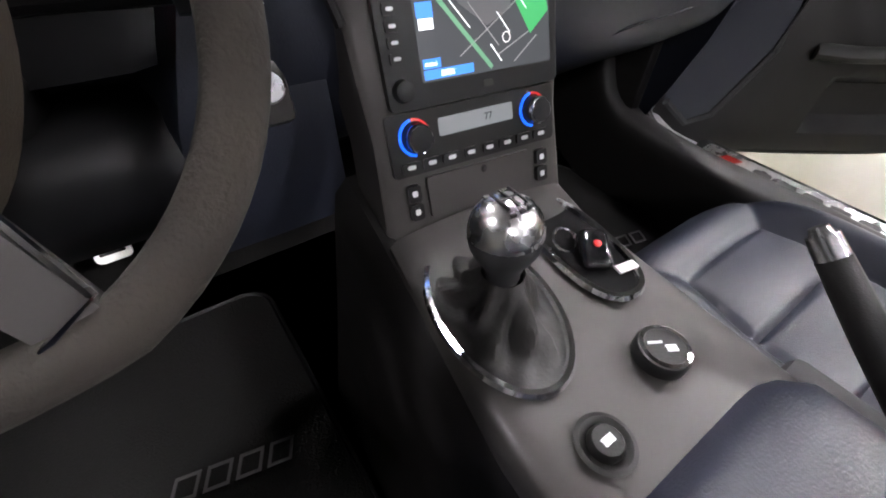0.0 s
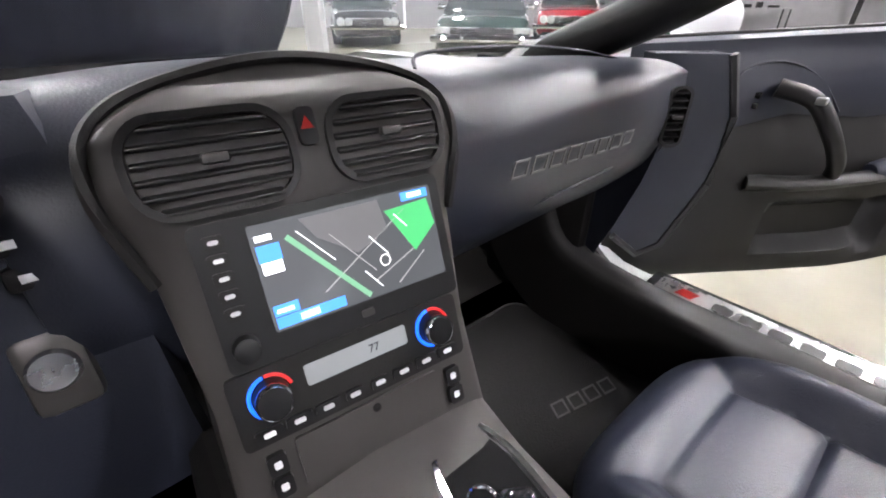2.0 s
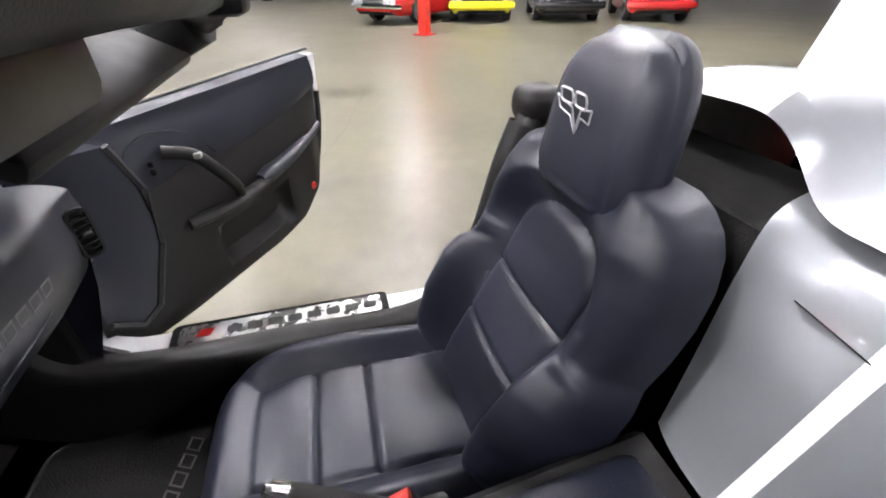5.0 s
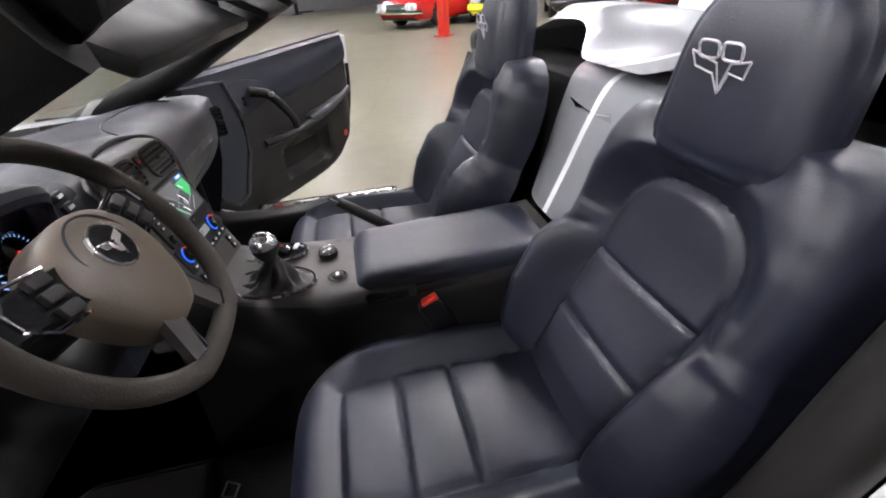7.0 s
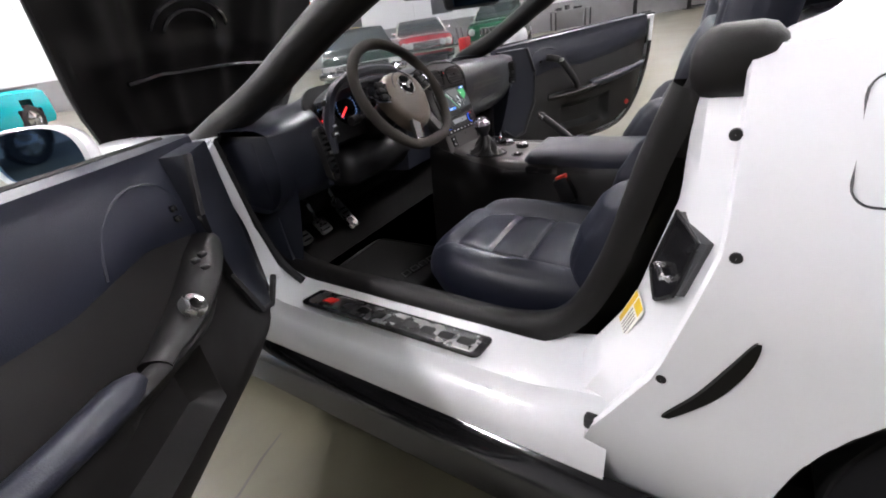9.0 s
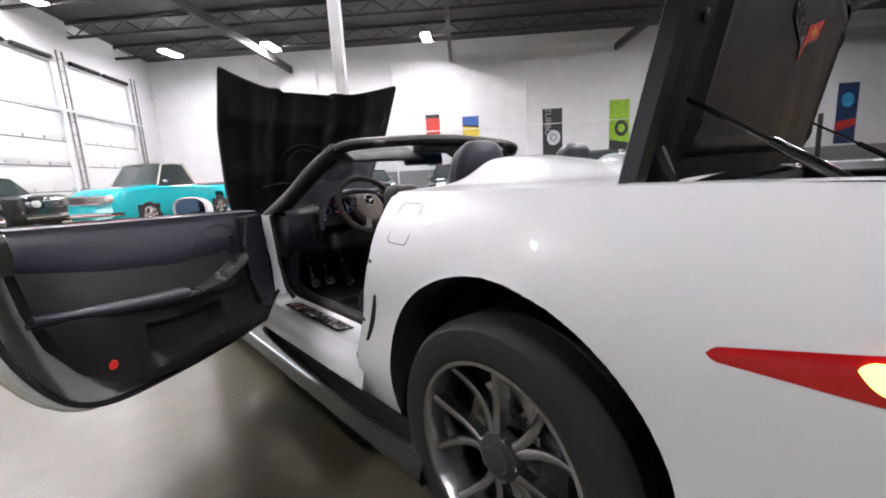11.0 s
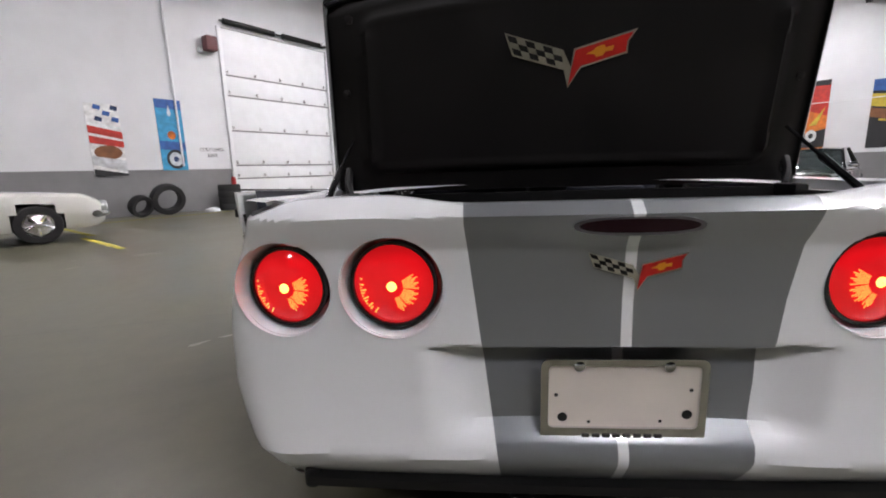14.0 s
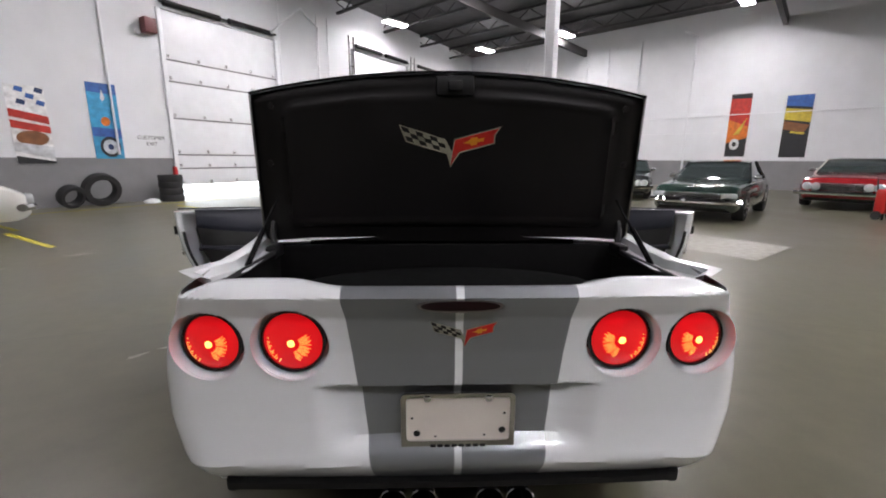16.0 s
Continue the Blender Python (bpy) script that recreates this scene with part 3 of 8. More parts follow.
def flank_x(y, z):
    """Half width of the finished flank, corner bend included."""
    if y > -1.74:
        return side_x(y, z)
    a = [side_x(-1.74, z), side_x(-2.0, z) - 0.012, 0.835, 0.70]
    b = [-1.74, -2.15, rear_y(0.82, z), rear_y(0.70, z)]
    bez = lambda p, u: p[0] * (1 - u) ** 3 + 3 * p[1] * u * (1 - u) ** 2 + 3 * p[2] * u * u * (1 - u) + p[3] * u ** 3
    lo, hi = 0.0, 0.8
    for _ in range(30):
        mid = (lo + hi) / 2
        lo, hi = (mid, hi) if bez(b, mid) > y else (lo, mid)
    return bez(a, lo)


# side markers
for s in (-1, 1):
    bm = bmesh.new()
    out = []
    for k in range(33):
        t = k / 32
        y = -1.715 - 0.235 * t
        h0, h1 = 0.010 + 0.030 * t, 0.010 + 0.024 * t
        r = min(1.0, (t / 0.06) ** 0.5, ((1 - t) / 0.05) ** 0.5 if t < 1 else 0.15)
        zc = 0.745 + 0.012 * t
        row = []
        for j in range(7):
            z = zc + r * (h1 - (h0 + h1) * j / 6)
            row.append((s * (flank_x(y, z) + 0.001 + 0.003 * math.sin(math.pi * j / 6) * (r > 0.2) - (0.012 if y < -1.9 else 0) * 0), y, z))
        out.append(row)
    grid(bm, out)
    mk = part("side_marker", bm, REDDARK, CAR, "red side marker lamp lit at its rear end")
    bm = bmesh.new()
    c = Vector((s * (flank_x(-1.90, 0.757) + 0.0055), -1.90, 0.755))
    lathe(bm, [(0.022, 0.0), (0.014, 0.0015), (0.0005, 0.002)], Matrix.Translation(c) @ Matrix.Rotation(radians(90 * s), 4, "Y"), 20)
    part("bulb_glow", bm, REDCORE, mk)

# plate, frame, brake lamp, badge
plate = new("licence_plate")
plate.parent = CAR
bm = bmesh.new()
m = Matrix.Translation((0, -2.203, 0.603)) @ Matrix.Rotation(radians(90), 4, "X")
slab(bm, round_rect(0.30, 0.148, 0.012), 0, 0.004, m)
part("blank_plate", bm, material("blank_plate_white", (0.72, 0.66, 0.60), 0.45, noise_scale=8, vary=0.06), plate, "blank white plate")
bm = bmesh.new()
o, i = round_rect(0.318, 0.178, 0.016), round_rect(0.288, 0.132, 0.010)
vs = []
for z, off in ((0.002, 0), (0.010, 0)):
    vs.append([[bm.verts.new(m @ Vector((x, y - 0.012, z))) for x, y in o], [bm.verts.new(m @ Vector((x, y - 0.002, z))) for x, y in i]])
k = len(o)
for j in range(k):
    q = (j + 1) % k
    bm.faces.new((vs[1][0][j], vs[1][0][q], vs[1][1][q], vs[1][1][j]))
    bm.faces.new((vs[0][0][j], vs[0][0][q], vs[1][0][q], vs[1][0][j]))
    bm.faces.new((vs[1][1][j], vs[1][1][q], vs[0][1][q], vs[0][1][j]))
part("plate_frame", bm, CHROME, plate, "chrome plate frame")
bm = bmesh.new()
for k in range(8):
    box(bm, m @ Vector((-0.070 + 0.020 * k, -0.0855, 0.0112)), (0.015, 0.002, 0.011), 0.002)
part("lettering_bar", bm, BLACK, plate)
bm = bmesh.new()
for x, y, r in ((-0.115, -0.048, 0.010), (0.125, -0.040, 0.010), (-0.063, -0.058, 0.0035), (0.075, -0.055, 0.0035), (-0.128, 0.0, 0.004), (0.13, 0.012, 0.004)):
    bm = bmesh.new()
    lathe(bm, [(r, 0.0045), (r * 0.6, 0.006), (0.0003, 0.006)], m @ Matrix.Translation((x, y, 0)), 14)
    part("screw_hole", bm, BLACK, plate)
for x in (-0.085, 0.085):
    bm = bmesh.new()
    lathe(bm, [(0.011, 0.004), (0.011, 0.010), (0.007, 0.013), (0.0003, 0.013)], m @ Matrix.Translation((x, 0.062, 0)), 14)
    part("plate_bolt", bm, CHROME, plate)
bm = bmesh.new()
m = Matrix.Translation((0, rear_y(0, 0.945) - 0.004, 0.943)) @ Matrix.Rotation(radians(82), 4, "X")
slab(bm, [(0.112 * math.copysign(abs(math.cos(a)) ** 0.7, math.cos(a)), 0.017 * math.sin(a)) for a in np.linspace(0, math.tau, 33)[:-1]], 0, 0.004, m)
bl = part("high_brake_lamp", bm, CHROME, CAR)
bm = bmesh.new()
slab(bm, [(0.102 * math.copysign(abs(math.cos(a)) ** 0.7, math.cos(a)), 0.012 * math.sin(a)) for a in np.linspace(0, math.tau, 33)[:-1]], 0.003, 0.006, m)
part("lens", bm, material("unlit_red_lens", (0.012, 0.003, 0.004), 0.12, coat=1.0), bl)


def badge(parent, m, w, name="badge"):
    """A crossed two-flag emblem: chequered flag and red flag on a pointed base."""
    bm = bmesh.new()
    sc = lambda pts: [(w * x, w * y) for x, y in pts]
    slab(bm, sc([(-0.515, 0.215), (-0.05, 0.075), (0.02, -0.05), (0.035, 0.08), (0.515, 0.205), (0.455, 0.115), (0.455, 0.03), (0.10, -0.065), (0.005, -0.215), (-0.035, -0.075), (-0.45, 0.045)]), 0, 0.0014, m)
    ob = part(name, bm, CHROME, parent, smooth=False)
    tl, tr, br, bl = (Vector(p) * w for p in ((-0.495, 0.198), (-0.065, 0.066), (-0.035, -0.058), (-0.435, 0.056)))
    q = lambda a, b: tl.lerp(tr, a).lerp(bl.lerp(br, a), b)
    for i in range(6):
        for j in range(3):
            if (i + j) % 2 == 0:
                bm = bmesh.new()
                slab(bm, [tuple(q((i + di) / 6, (j + dj) / 3)) for di, dj in ((0, 0), (1, 0), (1, 1), (0, 1))], 0.0014, 0.0022, m)
                part("check", bm, BLACK, ob, smooth=False)
    bm = bmesh.new()
    slab(bm, sc([(0.05, 0.068), (0.485, 0.182), (0.44, 0.115), (0.44, 0.042), (0.095, -0.052), (0.008, -0.19), (0.028, -0.05)]), 0.0014, 0.0024, m)
    part("red_field", bm, REDPAINT, ob, smooth=False)
    bm = bmesh.new()
    slab(bm, sc([(0.13, 0.035), (0.19, 0.062), (0.21, 0.085), (0.27, 0.10), (0.28, 0.078), (0.345, 0.092), (0.335, 0.055), (0.28, 0.05), (0.265, 0.022), (0.21, 0.01), (0.20, 0.032)]), 0.0024, 0.0031, m)
    part("gold_cross", bm, material("gold_enamel", (0.65, 0.30, 0.02), 0.3), ob, smooth=False)
    return ob


badge(CAR, Matrix.Translation((0.012, rear_y(0, 0.85) - 0.003, 0.855)) @ Matrix.Rotation(radians(90), 4, "X"), 0.175)
badge(CAR, Matrix.Translation((0.0, -0.757, 0.875)) @ Matrix.Rotation(radians(63), 4, "X") @ Matrix.Rotation(radians(180), 4, "Y") @ Matrix.Rotation(radians(180), 4, "Y"), 0.17)

# black lower valance and tail pipes
bm = bmesh.new()
rows = []
for x in np.linspace(-0.66, 0.66, 45):
    z = 0.395 + 0.01 * sstep(0.6, 0.1, abs(x))
    y = rear_y(x, z)
    bot = 0.35 if abs(x) > 0.60 else 0.365
    rows.append([(x, y + 0.006, z), (x, y - 0.022, z - 0.004), (x, y - 0.024, z - 0.022), (x, y + 0.02, bot - 0.005), (x, y + 0.10, bot - 0.03), (x, y + 0.40, 0.22)])
grid(bm, rows)
for s in (-1, 1):
    box(bm, (s * 0.655, -2.150, 0.380), (0.035, 0.07, 0.05), 0.012)
part("rear_valance", bm, BLACK, CAR, "black textured rear valance")
for x in (-0.188, -0.098, 0.098, 0.188):
    m = Matrix.Translation((x, -2.115, 0.318)) @ Matrix.Rotation(radians(90), 4, "X")
    bm = bmesh.new()
    lathe(bm, [(0.034, -0.16), (0.036, 0.055), (0.041, 0.070), (0.043, 0.078), (0.040, 0.080), (0.034, 0.06), (0.031, -0.02)], m, 24)
    tp = part("tail_pipe", bm, CHROME, CAR, "polished round exhaust tip")
    bm = bmesh.new()
    lathe(bm, [(0.032, -0.03), (0.0005, -0.03)], m, 20)
    part("bore", bm, BLACK, tp)
bm = bmesh.new()
box(bm, (0, -1.55, 0.28), (1.3, 0.4, 0.14), 0.03)
box(bm, (0, 0, 0.20), (1.50, 3.6, 0.10), 0.02)
part("underbody", bm, BLACK, CAR)


# wheels
def wheel(parent, x, y, z, side, rr, width, rim_r):
    w = new("wheel")
    w.parent = parent
    m = Matrix.Translation((x, y, z)) @ Matrix.Rotation(radians(90 * side), 4, "Y")
    bm = bmesh.new()
    h = width / 2
    lathe(bm, [(rim_r, -h + 0.02), (rim_r + 0.02, -h), (rr - 0.02, -h + 0.008), (rr - 0.004, -h + 0.03), (rr, -h + 0.05), (rr, -0.052), (rr - 0.006, -0.050), (rr - 0.006, -0.040), (rr, -0.038), (rr, 0.038), (rr - 0.006, 0.040), (rr - 0.006, 0.050), (rr, 0.052), (rr, h - 0.05), (rr - 0.004, h - 0.03), (rr - 0.02, h - 0.008), (rim_r + 0.02, h), (rim_r + 0.004, h - 0.008), (rim_r, h - 0.02)], m, 64)
    part("tyre", bm, TYRE, w)
    bm = bmesh.new()
    lathe(bm, [(rim_r - 0.012, -h + 0.03), (rim_r - 0.03, 0.0), (rim_r - 0.022, h - 0.05), (rim_r - 0.012, h - 0.022), (rim_r + 0.003, h - 0.014), (rim_r + 0.003, h - 0.008), (rim_r - 0.008, h - 0.008), (rim_r - 0.014, h - 0.02)], m, 64)
    part("rim", bm, ALLOY, w)
    bm = bmesh.new()
    lathe(bm, [(rim_r - 0.02, h - 0.16), (0.0005, h - 0.17)], m, 40)
    part("barrel", bm, BLACK, w)
    bm = bmesh.new()
    lathe(bm, [(0.165, h - 0.13), (0.165, h - 0.115), (0.09, h - 0.11), (0.09, h - 0.10), (0.0005, h - 0.10)], m, 40)
    part("brake_disc", bm, STEEL, w)
    bm = bmesh.new()
    box(bm, m @ Vector((0.0, -0.125 * 1, h - 0.115)), (0.20, 0.085, 0.07), 0.02, m=m.to_3x3().to_4x4())
    part("brake_caliper", bm, GUNMETAL, w)
    # five pairs of spokes, each pair a narrow V
    for k in range(5):
        for sg in (-1, 1):
            bm = bmesh.new()
            a = math.tau * k / 5 + radians(90)
            rows = []
            for t in np.linspace(0, 1, 9):
                r = 0.045 + (rim_r - 0.055) * t
                off = sg * radians(6 + 13.5 * t ** 1.2)
                wd = 0.013 - 0.002 * t
                dep = h - 0.030 - 0.028 * (1 - t) ** 2 * 0 - 0.02 * math.sin(math.pi * t) - 0.012 * (1 - t)
                c, sn = math.cos(a + off), math.sin(a + off)
                rad, tan = Vector((c, sn, 0)), Vector((-sn, c, 0))
                p = rad * r
                rows.append([m @ (p + tan * wd + Vector((0, 0, dep - 0.03))), m @ (p + tan * wd + Vector((0, 0, dep))), m @ (p + tan * wd * 0.6 + Vector((0, 0, dep + 0.004))), m @ (p - tan * wd * 0.6 + Vector((0, 0, dep + 0.004))), m @ (p - tan * wd + Vector((0, 0, dep))), m @ (p - tan * wd + Vector((0, 0, dep - 0.03)))])
            grid(bm, rows)
            part("spoke", bm, [ALLOY], w)
    bm = bmesh.new()
    lathe(bm, [(0.062, h - 0.07), (0.060, h - 0.038), (0.045, h - 0.030), (0.036, h - 0.028), (0.034, h - 0.022), (0.0005, h - 0.020)], m, 32)
    hb = part("hub", bm, GUNMETAL, w)
    for k in range(5):
        bm = bmesh.new()
        a = math.tau * k / 5 + radians(54)
        cyl(bm, m @ Vector((0.052 * math.cos(a), 0.052 * math.sin(a), h - 0.06)), m @ Vector((0.052 * math.cos(a), 0.052 * math.sin(a), h - 0.035)), 0.009, n=6)
        part("lug_nut", bm, CHROME, hb)
    return w


for s in (-1, 1):
    wheel(CAR, s * 0.785, AX_R, 0.350, s, 0.347, 0.325, 0.248)
    wheel(CAR, s * 0.80, AX_F, 0.335, s, 0.332, 0.275, 0.240)

# front fenders, cowl, engine bay
for s in (-1, 1):
    bm = bmesh.new()
    rows = []
    for y in np.linspace(0.46, 2.2, 70):
        zt = lerp_table(((0.46, 0.865), (0.8, 0.845), (1.29, 0.83), (1.8, 0.72), (2.2, 0.55)), y)
        row = []
        for v in np.linspace(0, 1, 28):
            z = 0.2 + (zt - 0.2) * v
            w = lerp_table(((0.4, 0.90), (0.9, 0.915), (1.29, 0.935), (1.7, 0.91), (2.0, 0.80), (2.2, 0.62)), y)
            x = w - 0.13 * max(0, (v - 0.62) / 0.38) ** 2.2
            row.append((s * x, y, z))
        for k in range(1, 6):
            row.append((s * (w - 0.13 - 0.025 * k), y, zt + 0.006 * math.sin(k * 0.5)))
        rows.append(row)
    grid(bm, rows)
    kill = [f for f in bm.faces if math.hypot(f.calc_center_median().y - AX_F, f.calc_center_median().z - 0.345) < 0.375]
    bmesh.ops.delete(bm, geom=kill, context="FACES")
    part("front_fender", bm, WHITE, CAR)
bm = bmesh.new()
box(bm, (0, 1.35, 0.55), (1.30, 1.3, 0.30), 0.05)
box(bm, (0, 1.2, 0.73), (0.5, 0.6, 0.10), 0.03)
part("engine", bm, BLACK, CAR)
bm = bmesh.new()
rows = []
for x in np.linspace(-0.76, 0.76, 21):
    q = (x / 0.76) ** 2
    rows.append([(x, 0.88 - 0.26 * q, 0.845 - 0.0 * q), (x, 0.72 - 0.22 * q, 0.85), (x, 0.70 - 0.22 * q, 0.80)])
grid(bm, rows)
part("cowl", bm, BLACK, CAR)


# open clamshell hood, hinged at the nose
def hood_point(u, v):
    """u across -1..1, v 0 at the nose to 1 at the rear edge."""
    a = abs(u)
    w = lerp_table(((0.0, 0.52), (0.3, 0.64), (0.7, 0.71), (1.0, 0.71)), v)
    length = 1.22 + 0.16 * max(0, (a - 0.30) / 0.70) ** 1.6 * v - 0.02 * (a < 0.3)
    bulge = 0.05 * sstep(0.52, 0.36, a) * sstep(0.1, 0.5, v) - 0.10 * a ** 3
    ax = Vector((0, -0.50, 0.866))
    nm = Vector((0, 0.866, 0.50))
    return Vector((u * w, 2.02, 0.66)) + ax * (v * length) + nm * bulge


hood = new("hood")
hood.parent = CAR
bm = bmesh.new()
grid(bm, [[hood_point(u, v) + Vector((0, 0.022, 0.012)) for u in np.linspace(-1, 1, 41)] for v in np.linspace(0, 1, 25)])
part("skin", bm, PAINT, hood)
bm = bmesh.new()
grid(bm, [[hood_point(u, v) - Vector((0, 0.866, 0.5)) * (0.012 + 0.02 * (abs(math.sin(u * 7)) ** 6 + abs(math.sin(v * 9 + 0.6)) ** 8) * (abs(u) < 0.93)) for u in np.linspace(-1, 1, 81)] for v in np.linspace(0, 1, 60)])
part("inner_panel", bm, LINER, hood, "glossy black ribbed inner hood panel")
bm = bmesh.new()
edge = [hood_point(u, 1) for u in np.linspace(-1, 1, 41)]
tube(bm, edge, 0.012, 6)
tube(bm, [hood_point(-1, v) for v in np.linspace(0, 1, 12)], 0.012, 6)
tube(bm, [hood_point(1, v) for v in np.linspace(0, 1, 12)], 0.012, 6)
part("edge", bm, BLACK, hood)
bm = bmesh.new()
for r in (0.11, 0.16):
    tube(bm, [hood_point(-0.0 + r * 1.9 * math.cos(a), 0.52 + r * 0.9 * math.sin(a)) - Vector((0, 0.866, 0.5)) * 0.04 for a in np.linspace(0.1, 3.04, 16)], 0.010, 5)
tube(bm, [hood_point(u, 0.36) - Vector((0, 0.866, 0.5)) * 0.045 for u in np.linspace(-0.6, 0.6, 9)], 0.012, 5)
part("stiffener", bm, GLOSSBLACK, hood)

# windscreen: pillars, header, glass, mirror
PILLAR = [(-0.735, 0.70, 0.80), (-0.72, 0.52, 0.875), (-0.70, 0.29, 0.965), (-0.67, 0.06, 1.085), (-0.63, -0.10, 1.165)]
frame_part = new("windscreen_frame")
frame_part.parent = CAR
for s in (-1, 1):
    bm = bmesh.new()
    tube(bm, smooth_path([(s * -x, y, z) for x, y, z in PILLAR], 5), 0.046, 10, flat=0.9)
    part("pillar", bm, TRIM, frame_part)
bm = bmesh.new()
tube(bm, smooth_path([(-0.63, -0.100, 1.165), (-0.52, -0.135, 1.195), (0, -0.155, 1.218), (0.52, -0.135, 1.195), (0.63, -0.100, 1.165)], 8), 0.044, 10, flat=0.62)
part("header", bm, TRIM, frame_part)
for x in (-0.45, 0.45):
    bm = bmesh.new()
    box(bm, (x, -0.175, 1.19), (0.07, 0.05, 0.03), 0.01)
    part("roof_catch", bm, BLACK, frame_part)
bm = bmesh.new()
box(bm, (0, -0.10, 1.175), (0.30, 0.10, 0.05), 0.015)
part("latch", bm, BLACK, frame_part)
for x in (-0.33, 0.33):
    bm = bmesh.new()
    box(bm, (x, -0.03, 1.155), (0.42, 0.16, 0.016), 0.006, m=Matrix.Rotation(radians(28), 4, "X"))
    part("sun_visor", bm, TRIM, frame_part)
bm = bmesh.new()
rows = []
for t in np.linspace(0, 1, 13):
    c = Vector((0, 0.80 - 0.93 * t, 0.845 + 0.37 * t + 0.03 * math.sin(math.pi * t)))
    e = smooth_path(PILLAR, 3)[round(t * 12)]
    row = []
    for k in range(21):
        u = k / 10 - 1
        row.append((e.x * -u * -1 * -1, c.y + (e.y - c.y) * u * u, c.z + (e.z - c.z) * u * u))
    rows.append(row)
grid(bm, rows)
ws = part("windscreen", bm, GLASS, CAR, "clear raked windscreen")
ws.visible_shadow = False
rm = new("rear_view_mirror")
rm.parent = CAR
bm = bmesh.new()
box(bm, (-0.02, 0.02, 1.125), (0.24, 0.035, 0.068), 0.016, 3, m=Matrix.Rotation(radians(-14), 4, "Z") @ Matrix.Rotation(radians(-10), 4, "X"))
part("housing", bm, BLACK, rm)
bm = bmesh.new()
box(bm, (-0.02, 0.001, 1.127), (0.22, 0.004, 0.056), 0.001, 1, m=Matrix.Rotation(radians(-14), 4, "Z") @ Matrix.Rotation(radians(-10), 4, "X"))
part("glass", bm, MIRROR, rm)
bm = bmesh.new()
cyl(bm, (0, 0.03, 1.13), (0, 0.07, 1.19), 0.012, n=8)
part("stalk", bm, BLACK, rm)

